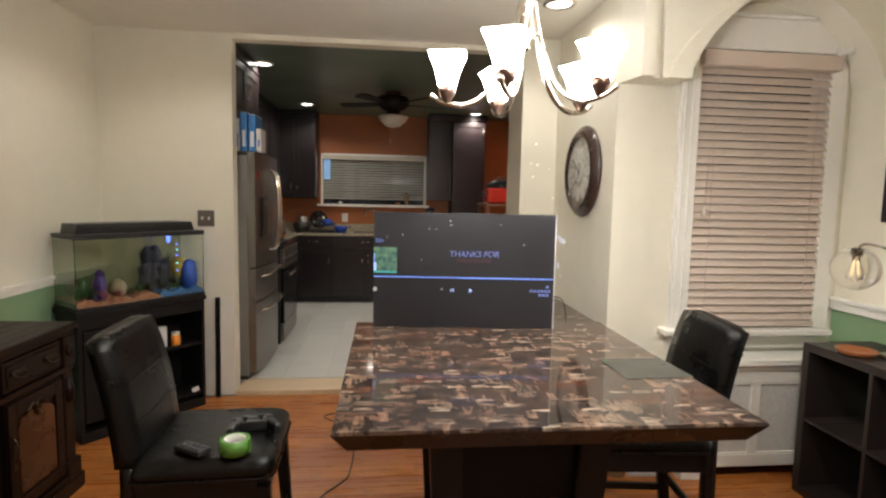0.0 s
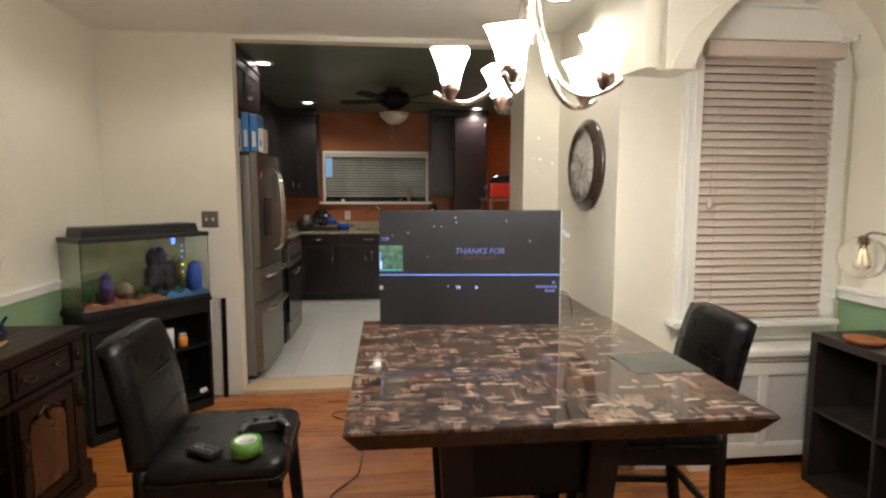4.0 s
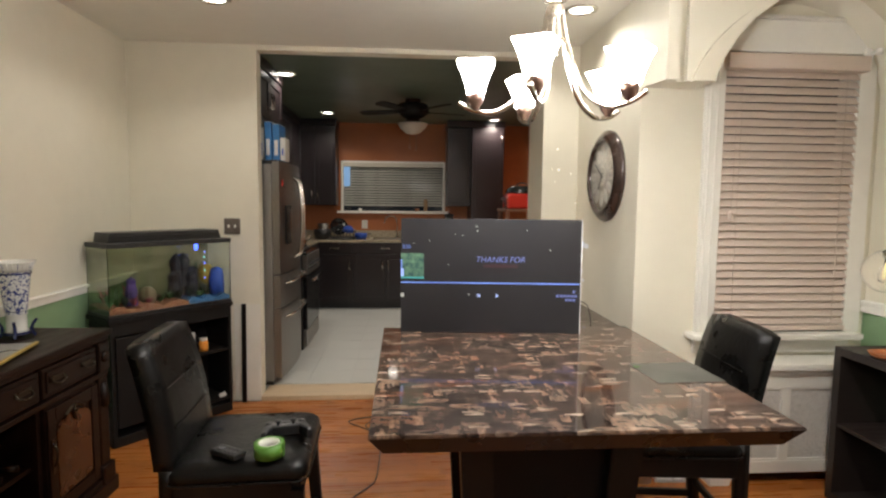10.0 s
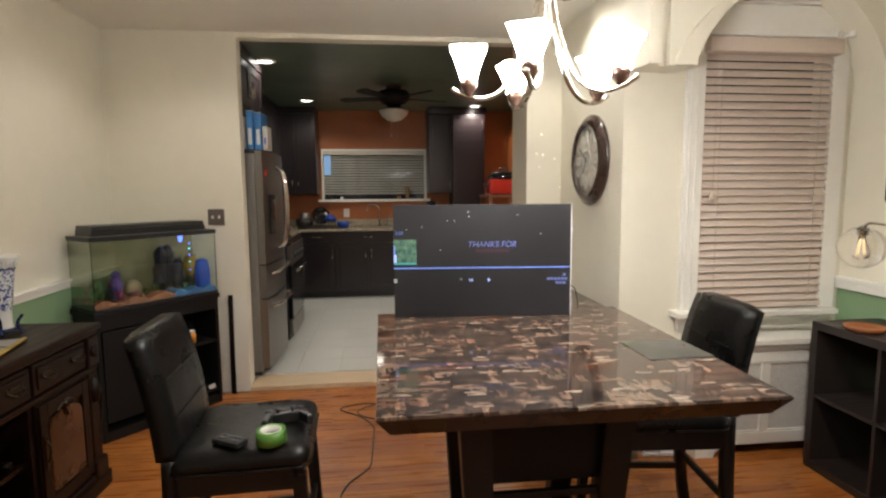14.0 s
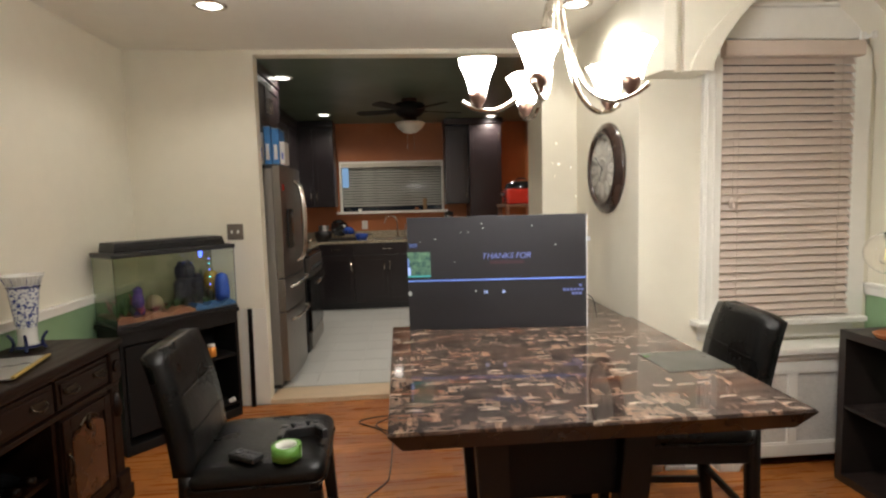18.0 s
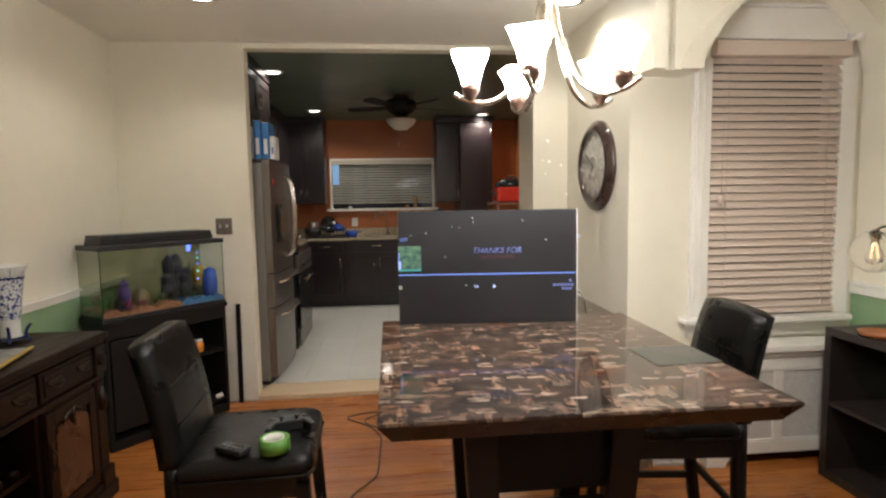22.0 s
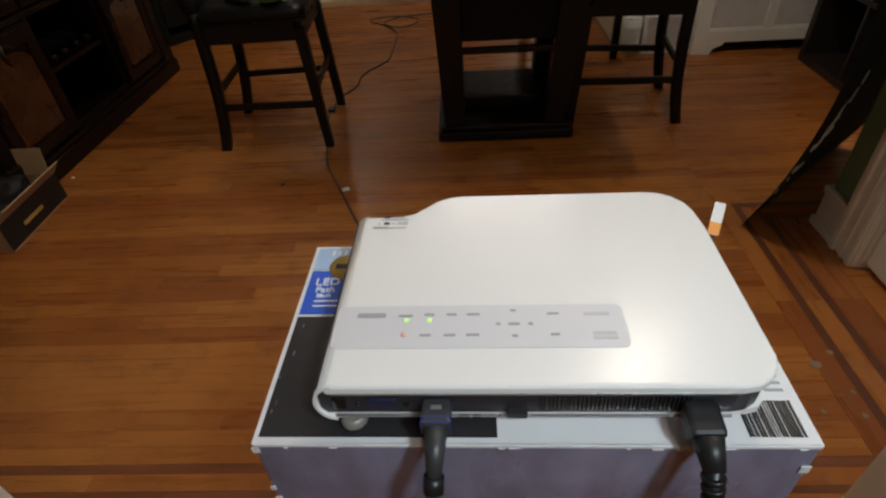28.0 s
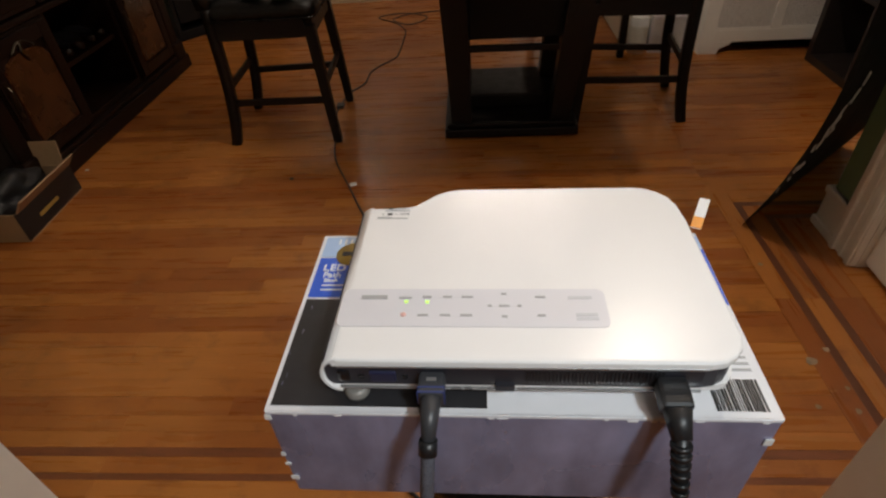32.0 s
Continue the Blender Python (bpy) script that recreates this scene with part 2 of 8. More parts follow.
        chosen = calc("GREATER_THAN", col[0], chance)
        fade = calc("MULTIPLY", calc("ADD", calc("MULTIPLY", col[1], 0.8), 0.30), grain)
        mask = calc("MULTIPLY", calc("MULTIPLY", inside, chosen), calc("MULTIPLY", fade, strength))
        last = over(last, colour, mask)
    nt.links.new(last, b.inputs["Base Color"])
    b.inputs["Roughness"].default_value = 0.062
    b.inputs["Specular IOR Level"].default_value = 0.42
    return m


def two_tone(name, low, high, scale, edge=0.5, width=0.08, rough=0.3, kind="noise", stretch=(1, 1, 1)):
    """Two colours parted by a threshold of a procedural pattern: glaze painting, granite, weave."""
    m = bpy.data.materials.new(name)
    m.use_nodes = True
    nt = m.node_tree
    b = nt.nodes["Principled BSDF"]
    tc = nt.nodes.new("ShaderNodeTexCoord")
    mp = nt.nodes.new("ShaderNodeMapping")
    mp.inputs["Scale"].default_value = stretch
    nt.links.new(tc.outputs["Object"], mp.inputs[0])
    if kind == "noise":
        n = nt.nodes.new("ShaderNodeTexNoise")
        n.inputs["Detail"].default_value = 8
    else:
        n = nt.nodes.new("ShaderNodeTexVoronoi")
    n.inputs["Scale"].default_value = scale
    nt.links.new(mp.outputs[0], n.inputs["Vector"])
    ramp = nt.nodes.new("ShaderNodeValToRGB")
    ramp.color_ramp.elements[0].position, ramp.color_ramp.elements[0].color = edge - width, (*low, 1)
    ramp.color_ramp.elements[1].position, ramp.color_ramp.elements[1].color = edge + width, (*high, 1)
    nt.links.new(n.outputs[0], ramp.inputs[0])
    nt.links.new(ramp.outputs[0], b.inputs["Base Color"])
    b.inputs["Roughness"].default_value = rough
    return m


M = dict(
    wall=material("cream_wall_paint", (0.775, 0.735, 0.612), 0.45, vary=0.04, scale=1.5, bump=0.12, bump_scale=90),
    ceiling=material("ceiling_paint", (0.78, 0.755, 0.68), 0.45, vary=0.04, scale=1.5, bump=0.08, bump_scale=70),
    kceil=material("dark_green_ceiling_paint", (0.11, 0.15, 0.11), 0.35, vary=0.15, scale=2, bump=0.05),
    green=material("green_wainscot_paint", (0.22, 0.34, 0.19), 0.5, vary=0.06, scale=3, bump=0.1),
    trim=material("white_trim_paint", (0.80, 0.78, 0.72), 0.35, vary=0.04, scale=4, bump=0.05),
    orange=material("burnt_orange_wall_paint", (0.36, 0.115, 0.03), 0.5, vary=0.1, scale=3, bump=0.1),
    plank=material("honey_oak_plank", (0.45, 0.165, 0.036), 0.30, other=(0.29, 0.088, 0.019), vary=0.16, scale=3, stretch=(1, 14, 1), bump=0.1, bump_scale=24, random_piece=0.34, spec=0.4),
    plank_y=material("honey_oak_border_plank", (0.43, 0.158, 0.037), 0.30, other=(0.26, 0.08, 0.02), vary=0.20, scale=3, stretch=(14, 1, 1), bump=0.15, bump_scale=20, random_piece=0.4, spec=0.4),
    inlay_red=material("mahogany_inlay", (0.20, 0.064, 0.024), 0.35, vary=0.32, scale=5, stretch=(1, 9, 1)),
    inlay=material("dark_walnut_inlay", (0.13, 0.045, 0.022), 0.35, vary=0.2, scale=6, bump=0.1),
    subfloor=material("dark_floor_joint", (0.19, 0.075, 0.022), 0.7, vary=0.2),
    tile=material("pale_grey_tile", (0.60, 0.61, 0.58), 0.3, vary=0.05, scale=1.6, random_piece=0.6, even=True),
    grout=material("tile_grout", (0.52, 0.53, 0.51), 0.8, vary=0.1),
    sillwood=material("threshold_pine", (0.62, 0.48, 0.32), 0.4, vary=0.15, scale=4, stretch=(1, 10, 1)),
    stone=patched_stone(),
    espresso=material("espresso_wood", (0.0042, 0.0026, 0.0022), 0.42, vary=0.3, scale=4, stretch=(6, 6, 1), bump=0.08, spec=0.28),
    soot=material("black_lacquer", (0.0028, 0.0026, 0.0028), 0.45, vary=0.3, scale=6, bump=0.03, spec=0.18),
    edge=material("lacquered_table_edge", (0.0105, 0.0046, 0.0036), 0.28, vary=0.7, scale=10, spec=0.32),
    leather=material("black_bonded_leather", (0.0042, 0.0040, 0.0038), 0.30, vary=0.3, scale=9, bump=0.4, bump_scale=110, spec=0.22),
    walnut=material("carved_walnut", (0.0085, 0.0029, 0.0014), 0.42, vary=0.45, scale=4, stretch=(6, 1, 6), bump=0.15, spec=0.25),
    burl=material("burl_walnut_panel", (0.052, 0.0165, 0.0045), 0.28, vary=0.5, scale=14, bump=0.05, coat=0.4),
    brass=material("aged_pewter_handle", (0.085, 0.070, 0.052), 0.32, metal=1, vary=0.3, scale=40),
    cabinet=material("dark_cherry_cabinet", (0.0115, 0.0075, 0.009), 0.33, vary=0.10, scale=9, stretch=(3, 3, 0.6), coat=0.15, even=True),
    steel=material("brushed_stainless", (0.26, 0.245, 0.225), 0.33, metal=0.9, vary=0.08, scale=6, stretch=(40, 1, 40), bump=0.04),
    steel_side=material("fridge_side_grey", (0.25, 0.235, 0.215), 0.45, metal=0.3, vary=0.05),
    chrome=material("polished_chrome", (0.72, 0.70, 0.66), 0.12, metal=1, vary=0.05),
    nickel=material("brushed_nickel", (0.55, 0.50, 0.42), 0.25, metal=1, vary=0.1, scale=20),
    bronze=material("bronze_holder", (0.10, 0.058, 0.042), 0.40, metal=0.8, vary=0.2),
    granite=two_tone("speckled_granite", (0.20, 0.16, 0.10), (0.52, 0.47, 0.36), 55, 0.5, 0.15, 0.15),
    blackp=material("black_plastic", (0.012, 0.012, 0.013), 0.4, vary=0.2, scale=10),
    blackg=material("gloss_black_plastic", (0.010, 0.010, 0.011), 0.12, vary=0.15, scale=6),
    kallax=material("black_brown_laminate", (0.022, 0.016, 0.014), 0.42, vary=0.25, scale=5, stretch=(1, 9, 9), bump=0.05),
    slat=material("taupe_blind_slat", (0.61, 0.51, 0.435), 0.45, vary=0.05, scale=3, stretch=(1, 8, 8)),
    kslat=material("grey_blind_slat", (0.44, 0.44, 0.40), 0.28, vary=0.05, scale=3),
    shade=glowing("lit_frosted_glass", (1.0, 0.95, 0.885), 90.0),
    bulb=glowing("downlight_lens", (1.0, 0.92, 0.80), 9.0),
    bowl=material("unlit_alabaster_bowl", (0.55, 0.52, 0.44), 0.35, vary=0.1, scale=8),
    glass=clear_glass("aquarium_glass", (0.90, 0.94, 0.86)),
    tankglass=clear_glass("algae_tinted_glass", (0.50, 0.52, 0.38)),
    petal=material("pale_enamel_petal", (0.55, 0.53, 0.47), 0.4, vary=0.1, scale=20),
    pane=clear_glass("door_glass", (0.96, 0.98, 0.97)),
    globe=clear_glass("lamp_globe_glass", (1.0, 0.99, 0.96)),
    filament=glowing("warm_filament", (1.0, 0.75, 0.40), 0.8),
    screen=material("grey_projection_board", (0.0138, 0.0128, 0.0152), 0.5, vary=0.06, scale=5),
    boardedge=material("foam_board_edge", (0.62, 0.63, 0.66), 0.6, vary=0.05),
    blue_light=glowing("projected_blue_light", (0.14, 0.23, 0.66), 0.38),
    text_light=glowing("projected_text_light", (0.12, 0.15, 0.38), 0.29),
    icon_light=glowing("projected_icon_light", (0.35, 0.46, 0.85), 0.42),
    wallspeck=glowing("projected_wall_speck", (1.0, 0.96, 0.85), 1.0),
    wallpatch=glowing("projected_wall_patch", (0.75, 0.82, 0.95), 0.42),
    spark=glowing("projected_speck_light", (0.40, 0.42, 0.40), 0.20),
    dimred=material("dim_red_projected_line", (0.045, 0.018, 0.025), 0.5),
    greyboard=material("blue_grey_board", (0.36, 0.40, 0.40), 0.38, vary=0.05, scale=2),
    sheet=material("black_flexible_sheet", (0.022, 0.024, 0.023), 0.55, vary=0.3, scale=4, bump=0.1, bump_scale=6, spec=0.12),
    scuff=material("white_scuff", (0.55, 0.55, 0.54), 0.6, vary=0.2),
    parchment=two_tone("aged_parchment", (0.40, 0.19, 0.085), (0.60, 0.33, 0.16), 5, 0.5, 0.25, 0.6),
    mapland=material("brown_map_land", (0.16, 0.055, 0.03), 0.6, vary=0.35, scale=12),
    picframe=material("black_picture_frame", (0.012, 0.011, 0.011), 0.35, vary=0.2),
    clockrim=material("dark_bronze_clock_rim", (0.045, 0.026, 0.020), 0.28, vary=0.4, scale=6, coat=0.3),
    clockface=material("weathered_clock_face", (0.47, 0.45, 0.40), 0.5, vary=0.15, scale=12),
    white_plastic=material("pearl_white_plastic", (0.82, 0.80, 0.79), 0.27, vary=0.01, scale=6, even=True),
    grey_plastic=material("pale_grey_panel", (0.66, 0.645, 0.675), 0.40, vary=0.01, even=True),
    mark=material("grey_print", (0.36, 0.36, 0.36), 0.5, vary=0.1),
    palemark=material("pale_grey_print", (0.56, 0.56, 0.58), 0.5, vary=0.1),
    darkmark=material("black_print", (0.03, 0.03, 0.03), 0.5, vary=0.1),
    port=material("black_port_panel", (0.018, 0.018, 0.024), 0.35, vary=0.15),
    vga=material("blue_connector", (0.014, 0.016, 0.045), 0.4, vary=0.1),
    ringblue=material("blue_plug_ring", (0.028, 0.045, 0.16), 0.35, vary=0.1),
    led=glowing("green_indicator", (0.45, 1.0, 0.12), 1.6),
    red_led=material("red_button", (0.75, 0.45, 0.40), 0.4),
    cardwhite=material("white_carton", (0.72, 0.71, 0.73), 0.5, vary=0.06, scale=6, bump=0.08, bump_scale=30),
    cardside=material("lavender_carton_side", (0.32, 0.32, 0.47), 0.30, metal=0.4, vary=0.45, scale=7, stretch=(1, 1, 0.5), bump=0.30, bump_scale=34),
    cardblack=material("black_carton_print", (0.020, 0.019, 0.021), 0.4, vary=0.25, scale=14),
    cardblue=material("blue_carton_print", (0.025, 0.10, 0.55), 0.4, vary=0.08),
    cardpale=material("pale_blue_carton_print", (0.36, 0.50, 0.72), 0.4, vary=0.1),
    gold=material("gold_seal_print", (0.45, 0.31, 0.08), 0.35, metal=0.3, vary=0.2),
    whiteprint=material("white_print", (0.80, 0.80, 0.80), 0.5, vary=0.03),
    orangeprint=material("orange_print", (0.85, 0.33, 0.05), 0.5, vary=0.05),
    cable=material("grey_cable", (0.040, 0.040, 0.044), 0.45, vary=0.1),
    braid=two_tone("braided_cable_sleeve", (0.018, 0.018, 0.02), (0.10, 0.10, 0.12), 800, 0.35, 0.1, 0.5, "voronoi"),
    kraft=material("kraft_cardboard", (0.34, 0.22, 0.12), 0.75, vary=0.12, scale=6),
    bag=material("black_nylon_bag", (0.012, 0.012, 0.013), 0.55, vary=0.3, scale=12, bump=0.5, bump_scale=25),
    tape=material("lime_green_tape", (0.078, 0.205, 0.028), 0.45, vary=0.08),
    tapecore=material("tape_cardboard_core", (0.62, 0.62, 0.56), 0.7, vary=0.08),
    porcelain=two_tone("blue_and_white_glaze", (0.03, 0.045, 0.20), (0.62, 0.63, 0.62), 78, 0.47, 0.04, 0.12),
    whiteglaze=material("white_glaze", (0.72, 0.71, 0.66), 0.12, vary=0.05, scale=12),
    navy=material("navy_lacquer", (0.012, 0.018, 0.07), 0.2, vary=0.2),
    gravel=two_tone("orange_aquarium_gravel", (0.07, 0.022, 0.010), (0.22, 0.085, 0.042), 120, 0.4, 0.2, 0.7, "voronoi"),
    bluegravel=two_tone("blue_aquarium_gravel", (0.005, 0.03, 0.11), (0.02, 0.10, 0.25), 120, 0.4, 0.2, 0.7, "voronoi"),
    castle=material("grey_castle_ornament", (0.012, 0.012, 0.024), 0.7, vary=0.5, scale=30, bump=0.6, bump_scale=40),
    skull=material("mossy_stone_ornament", (0.13, 0.095, 0.05), 0.8, vary=0.5, scale=26, bump=0.5, bump_scale=50),
    purple=material("purple_ornament", (0.045, 0.020, 0.13), 0.6, vary=0.4, scale=30),
    yellow=material("yellow_ornament", (0.27, 0.18, 0.012), 0.6, vary=0.2),
    bluep=material("blue_ornament", (0.007, 0.05, 0.32), 0.5, vary=0.2),
    leaf=material("green_plastic_leaf", (0.03, 0.075, 0.02), 0.5, vary=0.35, scale=20),
    darkleaf=material("dark_plastic_leaf", (0.012, 0.020, 0.012), 0.6, vary=0.4, scale=20),
    redleaf=material("pink_plastic_leaf", (0.20, 0.03, 0.05), 0.5, vary=0.35, scale=20),
    tankback=material("mossy_tank_backing", (0.16, 0.175, 0.10), 0.5, vary=0.12, scale=3),
    blueled=glowing("blue_tank_light", (0.08, 0.14, 1.0), 4.0),
    tealled=glowing("teal_tank_light", (0.05, 0.6, 0.65), 4.0),
    redgloss=material("red_enamel", (0.42, 0.03, 0.02), 0.2, vary=0.1),
    bluebox=material("blue_cereal_box", (0.05, 0.22, 0.55), 0.45, vary=0.3, scale=9),
    whitebox=material("white_paper_box", (0.72, 0.72, 0.70), 0.55, vary=0.1, scale=9),
    brownrack=material("brown_rack_wood", (0.16, 0.07, 0.035), 0.45, vary=0.3, scale=6),
    amber=material("amber_wood_dish", (0.33, 0.11, 0.035), 0.35, vary=0.3, scale=10),
    mesh=two_tone("perforated_metal_screen", (0.30, 0.29, 0.27), (0.66, 0.64, 0.60), 190, 0.32, 0.06, 0.5, "voronoi"),
    silver=material("silver_tray", (0.42, 0.42, 0.42), 0.3, metal=0.7, vary=0.1),
    night=material("dusk_window_glass", (0.02, 0.03, 0.05), 0.08, vary=0.1),
    ebony=material("black_stand_wood", (0.0060, 0.0052, 0.005), 0.6, vary=0.25, scale=5, stretch=(1, 1, 6), spec=0.25),
    vinyl=material("grey_vinyl_mat", (0.045, 0.046, 0.040), 0.32, vary=0.06, scale=6),
    cardshade=material("violet_black_carton_print", (0.14, 0.135, 0.19), 0.42, vary=0.45, scale=4, bump=0.08, bump_scale=20),
    paintspot=material("dried_paint_spot", (0.30, 0.225, 0.155), 0.6, vary=0.4, scale=40),
    # glow stands for the tank LED's blue light falling on leaves and ornament
    blueglow=glowing("blue_lit_ornament", (0.02, 0.06, 0.62), 0.35),
    teal_light=glowing("projected_teal_light", (0.05, 0.30, 0.30), 0.35),
    plate=material("brushed_bronze_plate", (0.17, 0.145, 0.125), 0.38, metal=0.5, vary=0.1, scale=20),
    dusk=glowing("pale_dusk_reflection", (0.25, 0.45, 0.75), 0.35),
)

# ---------- mesh helpers ----------


def part(name, bm, mat, parent, label=""):
    me = bpy.data.meshes.new(name)
    bm.normal_update()
    bm.to_mesh(me)
    bm.free()
    me.materials.append(M[mat])
    ob = new(name, me)
    if parent is not None:
        ob.parent = parent
    if label:
        tagged(ob, label)
    return ob


def thing(name, label, category, x=0, y=0, z=0, rz=0, group="", kind=""):
    ob = new(name)
    ob.empty_display_size = 0.1
    ob.matrix_basis = pose(x, y, z, 0, 0, rz)
    return tagged(ob, label, category, group, kind)


def structure(name, bm, mat, label, category):
    return tagged(part(name, bm, mat, None), label, category, kind="structure")


def block(x0, x1, y0, y1, z0, z1, bevel=0.0, bm=None, seg=2):
    """A box with softened edges, joined to bm where one is given."""
    out = bmesh.new()
    bmesh.ops.create_cube(out, size=1)
    for v in out.verts:
        v.co = Vector(((x0 + x1) / 2 + v.co.x * (x1 - x0), (y0 + y1) / 2 + v.co.y * (y1 - y0), (z0 + z1) / 2 + v.co.z * (z1 - z0)))
    if bevel:
        bmesh.ops.bevel(out, geom=out.edges[:], offset=bevel, segments=seg, affect="EDGES", profile=0.6)
    return join(bm, out)


def join(bm, out):
    if bm is None:
        return out
    me = bpy.data.meshes.new("join")
    out.to_mesh(me)
    out.free()
    bm.from_mesh(me)
    bpy.data.meshes.remove(me)
    return bm


def lathe(profile, n=28, cx=0.0, cy=0.0, bm=None, smooth=True):
    """A turned form: profile rows of radius and height."""
    out = bmesh.new()
    rings = []
    for r, z in profile:
        rings.append([out.verts.new((cx + r * math.cos(2 * math.pi * k / n), cy + r * math.sin(2 * math.pi * k / n), z)) for k in range(n)])
    for a, b in zip(rings, rings[1:]):
        for k in range(n):
            f = out.faces.new((a[k], a[(k + 1) % n], b[(k + 1) % n], b[k]))
            f.smooth = smooth
    if profile[0][0] > 1e-4:
        out.faces.new(rings[0][::-1])
    if profile[-1][0] > 1e-4:
        out.faces.new(rings[-1])
    bmesh.ops.remove_doubles(out, verts=out.verts[:], dist=1e-5)
    bmesh.ops.recalc_face_normals(out, faces=out.faces[:])
    return join(bm, out)


def tube(points, r, n=8, bm=None, taper=1.0):
    """A round bar along points."""
    out = bmesh.new()
    pts = [Vector(p) for p in points]
    rings = []
    side = None
    for i, p in enumerate(pts):
        d = (pts[min(i + 1, len(pts) - 1)] - pts[max(i - 1, 0)]).normalized()
        if side is None:
            side = d.orthogonal().normalized()
        side = (side - d * side.dot(d)).normalized()
        up = d.cross(side)
        rr = r * (1 + (taper - 1) * i / max(1, len(pts) - 1))
        rings.append([out.verts.new(p + rr * (math.cos(2 * math.pi * k / n) * side + math.sin(2 * math.pi * k / n) * up)) for k in range(n)])
    for a, b in zip(rings, rings[1:]):
        for k in range(n):
            out.faces.new((a[k], a[(k + 1) % n], b[(k + 1) % n], b[k])).smooth = True
    out.faces.new(rings[0][::-1])
    out.faces.new(rings[-1])
    return join(bm, out)


def curve_points(points, steps=8):
    """A smooth line through the given points."""
    pts = [Vector(p) for p in points]
    out = []
    for i in range(len(pts) - 1):
        a, b, c, d = pts[max(i - 1, 0)], pts[i], pts[i + 1], pts[min(i + 2, len(pts) - 1)]
        for k in range(steps):
            t = k / steps
            out.append(0.5 * ((2 * b) + (c - a) * t + (2 * a - 5 * b + 4 * c - d) * t * t + (3 * b - a - 3 * c + d) * t ** 3))
    out.append(pts[-1])
    return out


def prism(outline, z0, z1, bm=None, bevel=0.0, seg=2):
    """An outline of x and y raised from z0 to z1."""
    out = bmesh.new()
    a = [out.verts.new((x, y, z0)) for x, y in outline]
    b = [out.verts.new((x, y, z1)) for x, y in outline]
    out.faces.new(a[::-1])
    top = out.faces.new(b)
    n = len(outline)
    for k in range(n):
        out.faces.new((a[k], a[(k + 1) % n], b[(k + 1) % n], b[k]))
    bmesh.ops.recalc_face_normals(out, faces=out.faces[:])
    if bevel:
        bmesh.ops.bevel(out, geom=[e for e in top.edges], offset=bevel, segments=seg, affect="EDGES", profile=0.6)
    return join(bm, out)


def rounded(x0, x1, y0, y1, r, n=6):
    pts = []
    for cx, cy, a in ((x1 - r, y1 - r, 0), (x0 + r, y1 - r, 90), (x0 + r, y0 + r, 180), (x1 - r, y0 + r, 270)):
        pts += [(cx + r * math.cos(radians(a + 90 * k / n)), cy + r * math.sin(radians(a + 90 * k / n))) for k in range(n + 1)]
    return pts


def turned(bm, m):
    bmesh.ops.transform(bm, matrix=m, verts=bm.verts[:])
    return bm


def lettering(text, size, depth=0.0006):
    """Words as a thin mesh in the x-y plane, centred."""
    cu = bpy.data.curves.new("words", "FONT")
    cu.body, cu.size, cu.extrude, cu.align_x, cu.align_y = text, size, depth, "CENTER", "CENTER"
    ob = bpy.data.objects.new("words", cu)
    scene.collection.objects.link(ob)
    me = bpy.data.meshes.new_from_object(ob.evaluated_get(bpy.context.evaluated_depsgraph_get()))
    bm = bmesh.new()
    bm.from_mesh(me)
    bpy.data.objects.remove(ob)
    bpy.data.meshes.remove(me)
    return bm


def slanted(x0, y0, z0, x1, y1, z1, w0, d0, w1, d1, bevel=0.004):
    """A leg from its foot to its top, with its own size at each end."""
    out = bmesh.new()
    lo = [out.verts.new((x0 + sx * w0 / 2, y0 + sy * d0 / 2, z0)) for sx, sy in ((-1, -1), (1, -1), (1, 1), (-1, 1))]
    hi = [out.verts.new((x1 + sx * w1 / 2, y1 + sy * d1 / 2, z1)) for sx, sy in ((-1, -1), (1, -1), (1, 1), (-1, 1))]
    out.faces.new(lo[::-1])
    out.faces.new(hi)
    for k in range(4):
        out.faces.new((lo[k], lo[(k + 1) % 4], hi[(k + 1) % 4], hi[k]))
    if bevel:
        bmesh.ops.bevel(out, geom=out.edges[:], offset=bevel, segments=2, affect="EDGES")
    return out

# ---------- structure ----------
XL, XR = -1.70, 2.70          # left wall, alcove's right wall
YF, YW, YN = 4.42, 3.20, 0.40  # wall to the kitchen, window wall, wall with the wide opening behind
XC = 1.405                     # clock wall
XD = 1.705                     # wall with the glazed door
T = 0.12
OX0, OX1 = -0.825, 1.158      # kitchen opening

structure("floor", block(XL - T, XR + T, -3.6, YF - 0.02, -0.10, -0.012), "subfloor", "dark gaps under the honey oak strip floor", "floor")
kfloor = structure("kitchen_floor", block(-1.75, 2.1, YF + 0.24, 8.40, -0.10, KF - 0.006), "grout", "pale grey ceramic tile floor of the kitchen", "floor")
structure("threshold", block(OX0, OX1, YF - 0.02, YF + 0.24, -0.10, KF - 0.004, 0.006), "sillwood", "worn pale pine threshold board", "threshold")
bm = block(XL - T, XR + T, 0.40, YF + 0.10, CEIL, CEIL + 0.12)
structure("ceiling", bm, "ceiling", "cream painted plaster ceiling of the dining room", "ceiling")
structure("ceiling_living", block(XL - T, XR + T, -3.6, 0.40, CEIL, CEIL + 0.12), "ceiling", "cream painted ceiling behind the opening", "ceiling")
structure("ceiling_kitchen", block(-1.75, 2.1, YF + 0.10, 8.40, KCEIL, KCEIL + 0.12), "kceil", "dark green painted kitchen ceiling", "ceiling")


def panelled(name, x0, x1, y0, y1, label):
    return structure(name, block(x0, x1, y0, y1, 0, CEIL), "wall", label, "wall")


